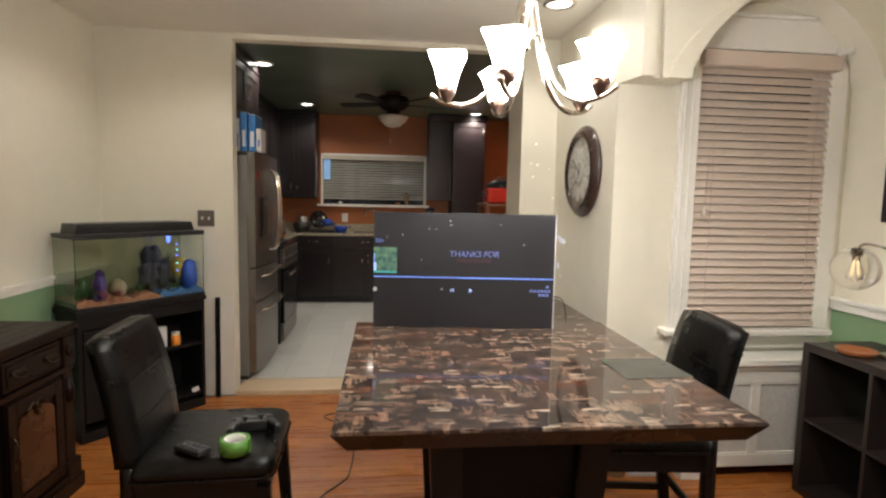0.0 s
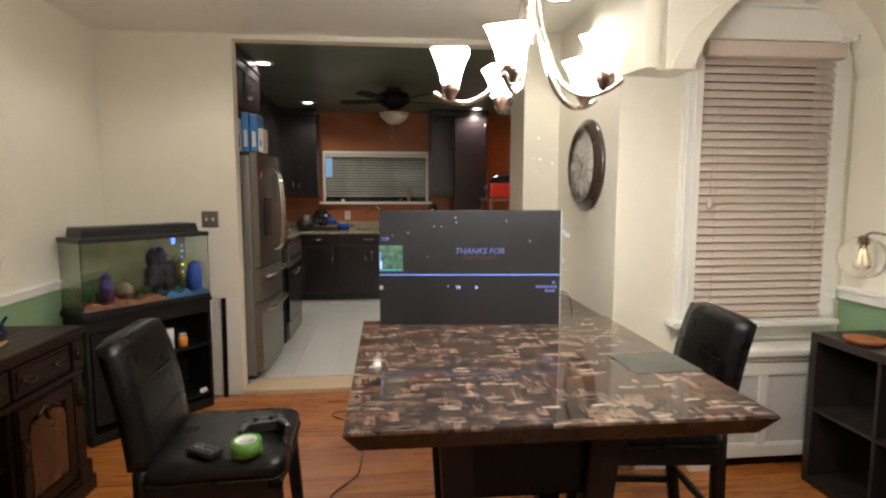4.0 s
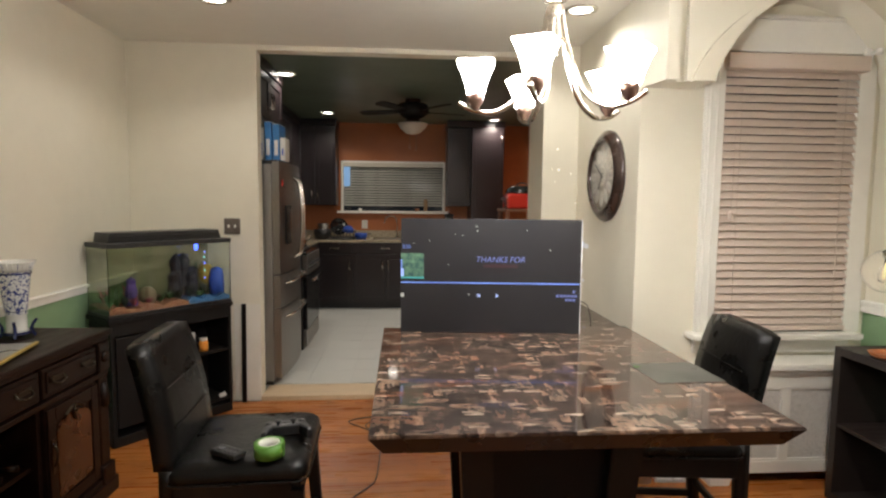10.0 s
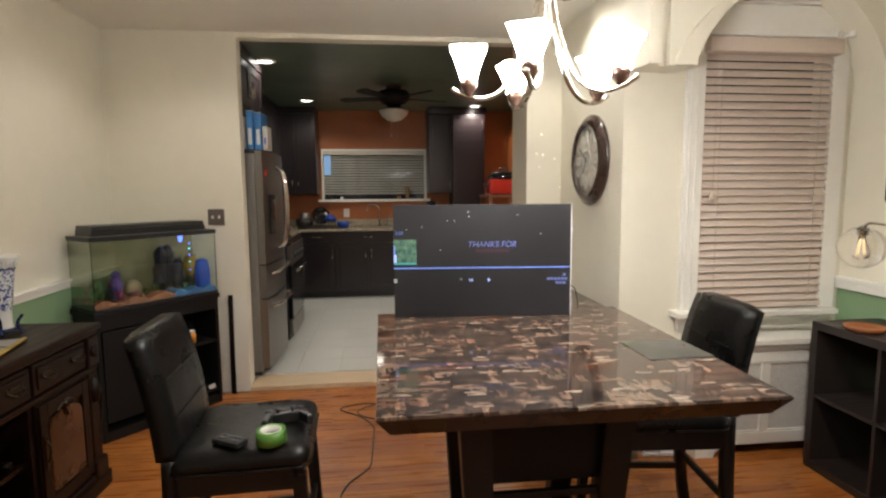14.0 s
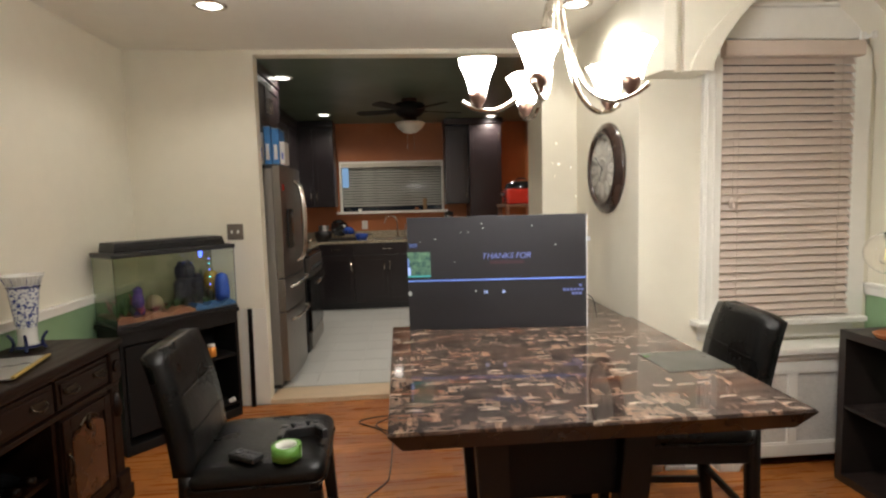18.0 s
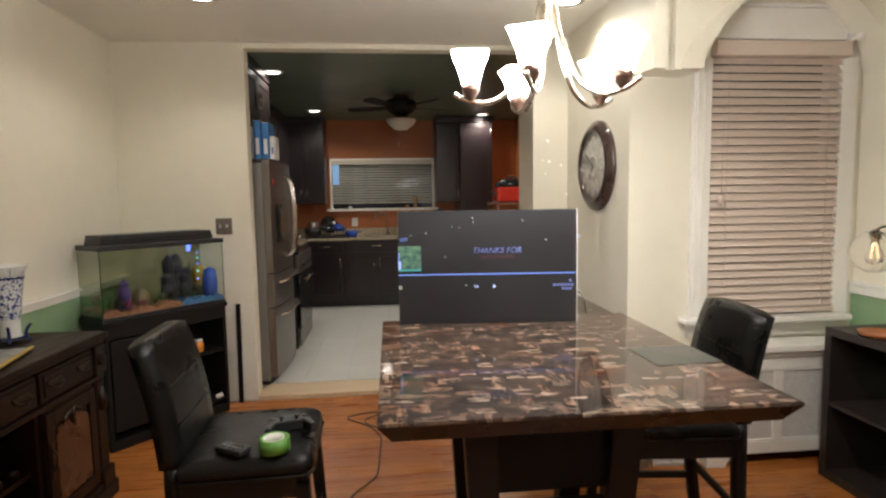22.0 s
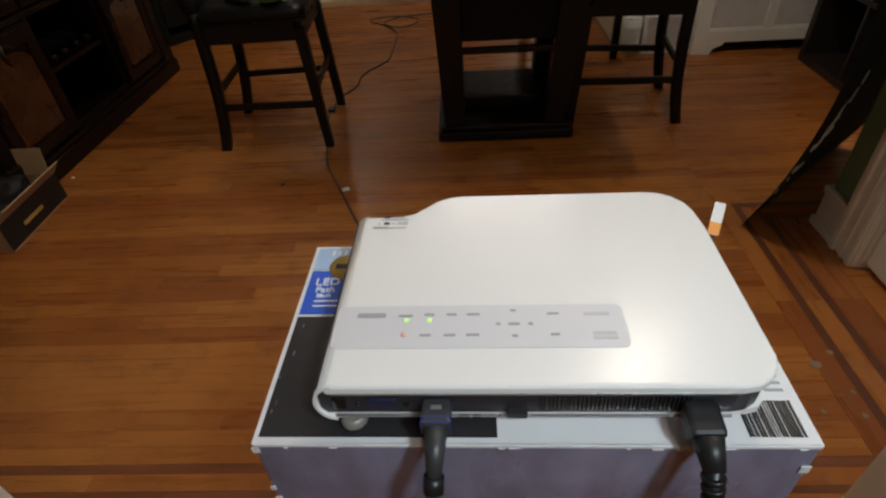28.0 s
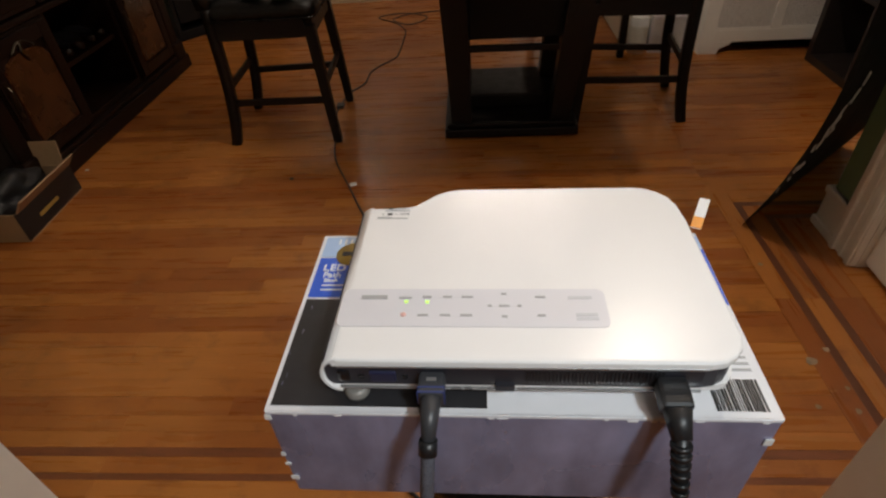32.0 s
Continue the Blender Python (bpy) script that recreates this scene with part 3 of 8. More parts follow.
left = panelled("wall_left", XL - T, XL, -3.6, YF + 0.11, "cream wall above a white chair rail and green wainscot")
north = structure("wall_north", block(XL, OX0, YF, YF + 0.11, 0, CEIL), "wall", "cream wall beside the kitchen opening", "wall")
structure("wall_north_header", block(OX0, OX1, YF, YF + 0.11, 2.496, CEIL), "wall", "shallow cream beam over the kitchen opening", "wall")
structure("wall_pillar", block(OX1, XC + 0.02, 4.20, 4.62, 0, CEIL), "wall", "cream pillar beside the kitchen opening", "wall")
structure("wall_clock", block(XC, XC + T, YW, 4.20, 0, CEIL), "wall", "cream wall that carries the round clock", "wall")
# window wall with its opening
WX0, WX1, WZ0, WZ1 = 1.826, 2.565, 0.79, 2.22
ww = bmesh.new()
for a in ((XC + T, WX0, 0, CEIL), (WX1, XR, 0, CEIL), (WX0, WX1, 0, WZ0), (WX0, WX1, WZ1, CEIL)):
    block(a[0], a[1], YW, YW + 0.2, a[2], a[3], bm=ww)
structure("wall_window", ww, "wall", "cream wall round the blinded window", "wall")
right = structure("wall_right", block(XR, XR + T, -3.6, YW + 0.2, 0, CEIL), "wall", "cream alcove wall with the framed map", "wall")
structure("wall_stub", block(XD, XR, 1.27, 1.375, 0, CEIL), "wall", "short cream wall beside the glazed door", "wall")
structure("wall_over_door", block(XD, XD + T, YN, 1.27, 2.06, CEIL), "wall", "cream wall over the glazed door", "wall")
structure("wall_near_right", block(1.13, XR, 0.27, YN, 0, CEIL), "trim", "white painted jamb of the wide opening", "wall")
structure("wall_near_left", block(XL, -0.33, 0.27, YN, 0, CEIL), "trim", "white painted jamb of the wide opening", "wall")
structure("wall_near_header", block(-0.33, 1.13, 0.27, YN, 2.25, CEIL), "wall", "cream beam over the wide opening", "wall")
structure("wall_south", block(XL - T, XR + T, -3.72, -3.6, 0, CEIL), "wall", "plain cream wall behind", "wall")
# kitchen shell
structure("wall_kitchen_left", block(-1.65, -1.53, YF + 0.11, 8.40, 0, KCEIL), "orange", "burnt orange kitchen wall behind the fridge", "wall")
structure("wall_kitchen_right", block(1.98, 2.1, 4.2, 8.40, 0, KCEIL), "orange", "burnt orange kitchen side wall", "wall")
structure("wall_kitchen_near", block(XC + 0.02, 1.98, 4.425, 4.545, 0, KCEIL), "orange", "burnt orange wall behind the pillar", "wall")
KX0, KX1, KZ0, KZ1, KY = -0.67, 0.795, 1.325, 2.025, 8.26
kw = bmesh.new()
for a in ((-1.53, KX0, 0, KCEIL), (KX1, 1.98, 0, KCEIL), (KX0, KX1, 0, KZ0), (KX0, KX1, KZ1, KCEIL)):
    block(a[0], a[1], KY, KY + 0.14, a[2], a[3], bm=kw)
structure("wall_kitchen_back", kw, "orange", "burnt orange kitchen wall round the window", "wall")

# wainscot, chair rails and baseboards
structure("wainscot_left", block(XL, XL + 0.006, YN, YF, 0.12, 0.90), "green", "sage green painted wainscot", "wainscot")
rail = bmesh.new()
block(XL, XL + 0.022, YN, YF, 0.895, 0.945, 0.006, rail)
block(XL, XL + 0.034, YN, YF, 0.93, 0.948, 0.005, rail)
structure("chair_rail_left", rail, "trim", "white moulded chair rail", "chair rail")
structure("baseboard_left", block(XL, XL + 0.02, YN, YF, 0, 0.12, 0.006), "trim", "white baseboard", "baseboard")
structure("wainscot_right", block(XR - 0.006, XR, 1.375, YW, 0.12, 0.90), "green", "sage green painted wainscot", "wainscot")
rail = bmesh.new()
block(XR - 0.024, XR, 1.375, YW, 0.885, 0.95, 0.006, rail)
block(XR - 0.036, XR, 1.375, YW, 0.93, 0.952, 0.005, rail)
structure("chair_rail_right", rail, "trim", "white moulded chair rail", "chair rail")
structure("wainscot_stub", block(XD - 0.004, 1.90, 1.455, 1.461, 0.15, 0.88), "green", "sage green wainscot on the short wall", "wainscot")
structure("wainscot_stub_end", block(XD - 0.006, XD, 1.347, 1.461, 0.15, 0.88), "green", "narrow strip of sage green wainscot", "wainscot")
rail = bmesh.new()
block(XD - 0.024, 1.90, 1.347, 1.480, 0.885, 0.945, 0.008, rail)
block(XD - 0.034, 1.90, 1.347, 1.490, 0.925, 0.948, 0.006, rail)
structure("chair_rail_stub", rail, "trim", "white moulded chair rail end on the short wall", "chair rail")
base = bmesh.new()
block(XD - 0.02, 1.90, 1.347, 1.475, 0, 0.15, 0.006, base)
block(XD - 0.028, 1.90, 1.347, 1.483, 0, 0.03, 0.006, base)
block(XD - 0.026, 1.90, 1.347, 1.481, 0.125, 0.15, 0.006, base)
structure("baseboard_stub", base, "trim", "tall white baseboard with moulded edges", "baseboard")
structure("wall_patch", block(-1.01, OX0, YF - 0.004, YF, 0.0, 0.71), "ceiling", "paler painted patch low on the wall", "wall patch")

# beam block and arch over the window
soffit = prism(((XC, YW), (1.432, 2.995), (1.498, 2.995), (1.498, YW)), 2.045, CEIL)
structure("beam_end", soffit, "wall", "boxed cream beam end at the ceiling", "beam")
AX0, AX1, AZ, AH, AY = 1.68, XR, 2.045, 0.44, 3.0
rx, n = (AX1 - AX0) / 2, 36
inner = [(AX0 + rx - rx * math.cos(math.pi * k / n), AZ + AH * math.sin(math.pi * k / n) ** 1.5) for k in range(n + 1)]
outer = [(x - 0.11 * math.cos(math.pi * k / n) if k < n / 2 else min(XR, x + 0.11 * (2 * k / n - 1)), z) for k, (x, z) in enumerate(inner)]
arch = bmesh.new()
for pts, y0, y1 in ((inner, AY, YW), (outer, AY, AY + 0.018)):
    front = [arch.verts.new((x, y0, z)) for x, z in pts]
    back = [arch.verts.new((x, y1, z)) for x, z in pts]
    for k in range(n):
        arch.faces.new((front[k], back[k], back[k + 1], front[k + 1])).smooth = True
face = [[arch.verts.new((x, AY, z)) for x, z in pts] for pts in (inner, outer)]
for k in range(n):
    arch.faces.new((face[0][k], face[0][k + 1], face[1][k + 1], face[1][k]))
panel = [[arch.verts.new((x, AY + 0.018, z)) for x, z in outer], [arch.verts.new((x, AY + 0.018, CEIL)) for x, z in outer]]
for k in range(n):
    arch.faces.new((panel[0][k], panel[0][k + 1], panel[1][k + 1], panel[1][k]))
structure("arch", arch, "wall", "cream plaster arch with a flat raised band before the window", "arch")
structure("arch_recess", block(1.4985, 1.545, AY + 0.045, YW, AZ, CEIL), "wall", "shallow recess between the beam and the arch", "arch")
structure("arch_impost", block(1.5455, AX0 - 0.11, AY + 0.018, YW, AZ, CEIL), "wall", "cream wall beside the plaster arch", "arch")
structure("arch_spring", block(AX0 - 0.11, AX0, AY + 0.001, YW, AZ - 0.002, AZ + 0.001), "wall", "underside of the plaster arch's foot", "arch")

# window: casing, sill, blind
win = tagged(new("window_1"), "white framed sash window behind a closed taupe blind", "window", kind="structure")
part("glass_pane", block(WX0, WX1, YW + 0.12, YW + 0.126, WZ0, WZ1), "night", win)
for nm, a in (("casing", (1.735, WX0 + 0.01, YW - 0.028, YW, WZ0 - 0.01, 2.235)), ("casing", (WX1 - 0.01, 2.652, YW - 0.028, YW, WZ0 - 0.01, 2.235)), ("head_casing", (1.715, 2.665, YW - 0.032, YW, 2.235, 2.395)),
              ("head_cap", (1.70, 2.68, YW - 0.05, YW, 2.395, 2.415)), ("inner_stop", (WX0 - 0.015, WX0 + 0.02, YW - 0.012, YW + 0.10, WZ0, WZ1)), ("inner_stop", (WX1 - 0.02, WX1 + 0.015, YW - 0.012, YW + 0.10, WZ0, WZ1)),
              ("sill", (1.69, 2.62, YW - 0.10, YW + 0.1, WZ0 - 0.035, WZ0 - 0.005)), ("apron", (1.73, 2.60, YW - 0.025, YW, WZ0 - 0.12, WZ0 - 0.037))):
    part(nm, block(*a, 0.006), "trim", win)
for x in (1.752, 1.79):
    part("casing_bead", block(x, x + 0.012, YW - 0.036, YW - 0.028, WZ0, 2.23, 0.004), "trim", win)
hook = thing("curtain_bracket", "small white curtain rod bracket at the window corner", "bracket", 2.585, YW - 0.072, 2.235)
part("plate", block(-0.022, 0.022, 0.02, 0.038, -0.03, 0.03, 0.006), "trim", hook)
part("arm", block(-0.008, 0.008, -0.03, 0.03, -0.008, 0.008, 0.003), "trim", hook)
part("cup", lathe(((0.014, -0.016), (0.016, 0.012), (0.010, 0.016)), 14, 0, -0.032), "trim", hook)

blind = thing("window_blind", "closed taupe faux wood blind with a matching valance", "blind", 0, 0, 0)
part("valance", block(WX0 - 0.006, WX1 + 0.010, YW - 0.075, YW - 0.01, 2.142, 2.220, 0.008), "slat", blind)
part("headrail", block(WX0 + 0.01, WX1 - 0.01, YW - 0.05, YW + 0.01, 2.15, 2.20), "slat", blind)
NSL = 32
pitch = (2.145 - 0.825) / NSL
sl = turned(block(WX0 + 0.006, WX1 - 0.006, -0.0230, 0.0230, -0.0015, 0.0015, 0.001, seg=1), Matrix.Rotation(radians(60), 4, "X"))
slat_mesh = None
for k in range(NSL):
    z = 2.147 - pitch * (k + 0.5)
    if slat_mesh is None:
        ob = part("slat", sl, "slat", blind)
        slat_mesh = ob.data
    else:
        ob = new("slat", slat_mesh)
        ob.parent = blind
    ob.matrix_basis = pose(0, YW - 0.02, z, random.uniform(-1.5, 1.5), 0, 0)
part("bottom_rail", block(WX0 + 0.01, WX1 - 0.01, YW - 0.045, YW - 0.005, 0.795, 0.822, 0.004), "slat", blind)
for x in (WX0 + 0.09, WX1 - 0.09):
    part("ladder_cord", block(x - 0.0012, x + 0.0012, YW - 0.046, YW - 0.044, 0.82, 2.15), "slat", blind)
part("cord", tube(((WX0 + 0.055, YW - 0.06, 2.08), (WX0 + 0.055, YW - 0.055, 1.42)), 0.0012, 6), "slat", blind)
part("cord_tassel", lathe(((0.004, 1.43), (0.012, 1.41), (0.014, 1.385), (0.009, 1.375)), 12, WX0 + 0.055, YW - 0.055), "slat", blind)

# radiator cover under the window
rad = thing("radiator_cover", "white wooden radiator cover with perforated metal panels", "radiator cover")
RX0, RX1, RY = 1.785, 2.66, 3.05
part("top", block(RX0 - 0.02, RX1, RY - 0.03, YW - 0.004, 0.615, 0.65, 0.006), "trim", rad)
part("top_moulding", block(RX0 - 0.01, RX1, RY - 0.014, RY + 0.02, 0.59, 0.614, 0.005), "trim", rad)
for nm, x0, x1, z0, z1 in (("stile", RX0, RX0 + 0.075, 0.0, 0.59), ("stile", 2.15, 2.20, 0.13, 0.52), ("stile", 2.60, RX1, 0.0, 0.59), ("top_rail", RX0 + 0.075, 2.60, 0.52, 0.59), ("bottom_rail", RX0 + 0.075, 2.60, 0.065, 0.13)):
    part(nm, block(x0, x1, RY, RY + 0.02, z0, z1, 0.003), "trim", rad)
for x0 in (RX0 + 0.075,):
    part("foot_bracket", prism(((x0, 0.0), (x0 + 0.03, 0.0), (x0 + 0.04, 0.03), (x0 + 0.09, 0.05), (x0 + 0.10, 0.065), (x0, 0.065)), 0, 0.02), "trim", rad).matrix_basis = Matrix.Translation((0, RY + 0.02, 0)) @ Matrix.Rotation(radians(90), 4, "X")
for x0, x1 in ((RX0 + 0.075, 2.15), (2.20, 2.60)):
    part("grille", block(x0 - 0.004, x1 + 0.004, RY + 0.011, RY + 0.014, 0.126, 0.524), "mesh", rad)
    for z in (0.13, 0.508):
        part("bead", block(x0, x1, RY + 0.002, RY + 0.011, z, z + 0.012, 0.003), "trim", rad)
part("side_panel", block(RX0, RX0 + 0.02, RY + 0.021, YW - 0.004, 0, 0.59), "trim", rad)
# black sheet added for the shade in the hollow behind the grilles
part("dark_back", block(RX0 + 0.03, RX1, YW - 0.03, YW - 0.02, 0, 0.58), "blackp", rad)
part("lid_catch", lathe(((0.018, 0.65), (0.022, 0.655), (0.02, 0.66), (0.006, 0.662)), 14, 2.10, 3.10), "nickel", rad)

# glazed door and its casing
door = tagged(new("door_1"), "white glazed interior door with a crystal knob", "door", kind="structure")
DY0, DY1, DX = 0.47, 1.232, XD + 0.016
for nm, a in (("stile", (DY1 - 0.115, DY1, 0.02, 2.03)), ("stile", (DY0, DY0 + 0.115, 0.02, 2.03)), ("bottom_rail", (DY0 + 0.115, DY1 - 0.115, 0.02, 0.235)), ("top_rail", (DY0 + 0.115, DY1 - 0.115, 1.91, 2.03))):
    part(nm, block(DX, DX + 0.036, a[0], a[1], a[2], a[3], 0.003), "trim", door)
rows, cols = 5, 3
pw, ph = (DY1 - DY0 - 0.23) / cols, (1.91 - 0.235) / rows
for i in range(1, cols):
    y = DY0 + 0.115 + i * pw
    part("muntin", block(DX - 0.004, DX + 0.036, y - 0.011, y + 0.011, 0.235, 1.91, 0.004), "trim", door)
for j in range(1, rows):
    z = 0.235 + j * ph
    for i in range(cols):
        y = DY0 + 0.115 + i * pw
        part("muntin", block(DX - 0.004, DX + 0.036, y + 0.011, y + pw - 0.011, z - 0.011, z + 0.011, 0.004), "trim", door)
for j in range(rows):
    for i in range(cols):
        y, z = DY0 + 0.115 + i * pw, 0.235 + j * ph
        part("pane", block(DX + 0.015, DX + 0.019, y + 0.005, y + pw - 0.005, z + 0.005, z + ph - 0.005), "pane", door).visible_shadow = False
knob = part("rose", turned(lathe(((0.030, 0), (0.030, 0.004), (0.014, 0.008), (0.012, 0.03)), 18), pose(DX, 1.172, 0.885, 0, -90, 0)), "chrome", door)
part("knob", turned(lathe(((0.012, 0.028), (0.026, 0.036), (0.031, 0.05), (0.026, 0.064), (0.008, 0.069)), 12, smooth=False), pose(DX, 1.172, 0.885, 0, -90, 0)), "nickel", door, "faceted glass-like knob")
part("lock_plate", block(DX - 0.003, DX + 0.002, 1.228, 1.233, 0.82, 0.95), "nickel", door)
casing = bmesh.new()
block(XD - 0.022, XD, 1.236, 1.347, 0, 2.16, 0.004, casing)
block(XD - 0.034, XD - 0.02, 1.322, 1.347, 0, 2.16, 0.005, casing)
block(XD - 0.029, XD - 0.02, 1.240, 1.262, 0, 2.16, 0.005, casing)
block(XD - 0.027, XD - 0.02, 1.285, 1.298, 0, 2.16, 0.004, casing)
structure("door_casing", casing, "trim", "white fluted door casing", "door casing")
structure("door_head_casing", block(XD - 0.022, XD, YN, 1.236, 2.05, 2.16, 0.005), "trim", "white door head casing", "door casing")
structure("door_jamb", block(XD, XD + T, 1.234, 1.27, 0, 2.06), "trim", "white door jamb", "door casing")
structure("wall_beyond_door", block(XR - 0.3, XR - 0.02, YN, 1.27, 0, CEIL), "orange", "dim orange wall beyond the glazed door", "wall")

# downlights
for i, (x, y) in enumerate(DOWNLIGHTS + KITCHEN_LIGHTS):
    zc = CEIL if i < 3 else KCEIL
    dl = thing("downlight", "round recessed downlight, lit, with a bright rim", "downlight", x, y, zc, group="recessed downlights")
    part("trim_ring", lathe(((0.062, 0.0), (0.062, -0.004), (0.076, -0.012), (0.090, -0.006), (0.092, 0.0)), 32), "chrome" if i < 3 else "trim", dl)
    part("lens", lathe(((0.0, -0.003), (0.064, -0.003), (0.064, 0.0)), 32), "bulb", dl)

# switch plate and metal strip
sw = thing("switch_plate", "pewter double switch plate on the wall", "light switch", -1.010, YF, 1.270)
part("plate", block(-0.056, 0.056, -0.008, 0, -0.056, 0.056, 0.004), "plate", sw)
for x in (-0.022, 0.022):
    part("toggle", block(x - 0.006, x + 0.006, -0.022, -0.006, -0.010, 0.012, 0.002), "whiteglaze", sw, "white toggle")
pole = thing("metal_strip", "dark flat transition strip leaning against the wall", "strip", -0.937, YF - 0.045, 0.001)
part("strip", turned(block(-0.016, 0.016, -0.003, 0.003, 0, 0.715, 0.001), pose(0, 0, 0, -2, 0, 0)), "espresso", pole)

# ---------- dining table ----------
TX0, TX1, TY0, TY1, TZ = 0.115, 1.190, 1.672, 2.785, 0.91
table = thing("dining_table", "counter height table with a polished patched stone top", "table")
top = bmesh.new()
o = [(TX0, TY0), (TX1, TY0), (TX1, TY1), (TX0, TY1)]
inset = 0.034
vt = [top.verts.new((x, y, TZ)) for x, y in o]
vm = [top.verts.new((x, y, TZ - 0.008)) for x, y in o]
vb = [top.verts.new((x + (inset if x == TX0 else -inset), y + (inset if y == TY0 else -inset), TZ - 0.058)) for x, y in o]
top.faces.new(vt)
top.faces.new(vb[::-1])
for k in range(4):
    j = (k + 1) % 4
    top.faces.new((vm[k], vm[j], vt[j], vt[k]))
    top.faces.new((vb[k], vb[j], vm[j], vm[k]))
bmesh.ops.bevel(top, geom=[e for e in top.edges if max(v.co.z for v in e.verts) > TZ - 0.001 and min(v.co.z for v in e.verts) > TZ - 0.001], offset=0.003, segments=2, affect="EDGES")
bmesh.ops.recalc_face_normals(top, faces=top.faces[:])
tt = part("tabletop", top, "stone", table)
tt.data.materials.append(M["edge"])
for p in tt.data.polygons:
    if p.normal.z < -0.05:
        p.material_index = 1
part("top_frame", block(0.33, 1.03, 2.05, 2.78 - 0.06, 0.80, 0.852, 0.006), "espresso", table)
plate = bmesh.new()
block(0.385, 0.978, 2.127, 2.73, 0.012, 0.055, 0.010, plate)
block(0.398, 0.965, 2.14, 2.717, 0.055, 0.075, 0.006, plate)
part("base_plate", plate, "espresso", table)
for x in (0.43, 0.92):
    for y in (2.19, 2.68):
        part("foot", block(x - 0.03, x + 0.03, y - 0.03, y + 0.03, 0, 0.013, 0.003), "blackp", table)
for sx, xt in ((0.462, 0.434), (0.892, 0.962)):
    for y in (2.185, 2.66):
        part("leg", slanted(sx, y, 0.074, xt, y, 0.80, 0.088, 0.075, 0.115, 0.085), "espresso", table)
part("cabinet_box", block(0.50, 0.888, 2.195, 2.665, 0.425, 0.632, 0.006), "soot", table)
part("apron", block(0.48, 0.86, 2.195, 2.22, 0.668, 0.80, 0.004), "blackp", table)
part("apron", block(0.48, 0.86, 2.645, 2.67, 0.668, 0.80, 0.004), "blackp", table)
for y in (2.17, 2.67):
    part("stretcher", block(0.47, 0.87, y - 0.012, y + 0.012, 0.385, 0.41, 0.003), "espresso", table)
part("plinth_box", block(0.50, 0.84, 2.30, 2.62, 0.075, 0.14, 0.008), "espresso", table)
mat_ = thing("place_mat", "thin dark grey vinyl place mat on the table", "place mat", 1.081, 2.112, TZ + 0.001, 2)
part("mat", block(-0.112, 0.108, -0.10, 0.105, 0, 0.0012), "vinyl", mat_)
part("tab", block(-0.112, -0.095, 0.06, 0.070, 0.0013, 0.0025), "tape", mat_, "tiny green tab")

# ---------- chairs ----------


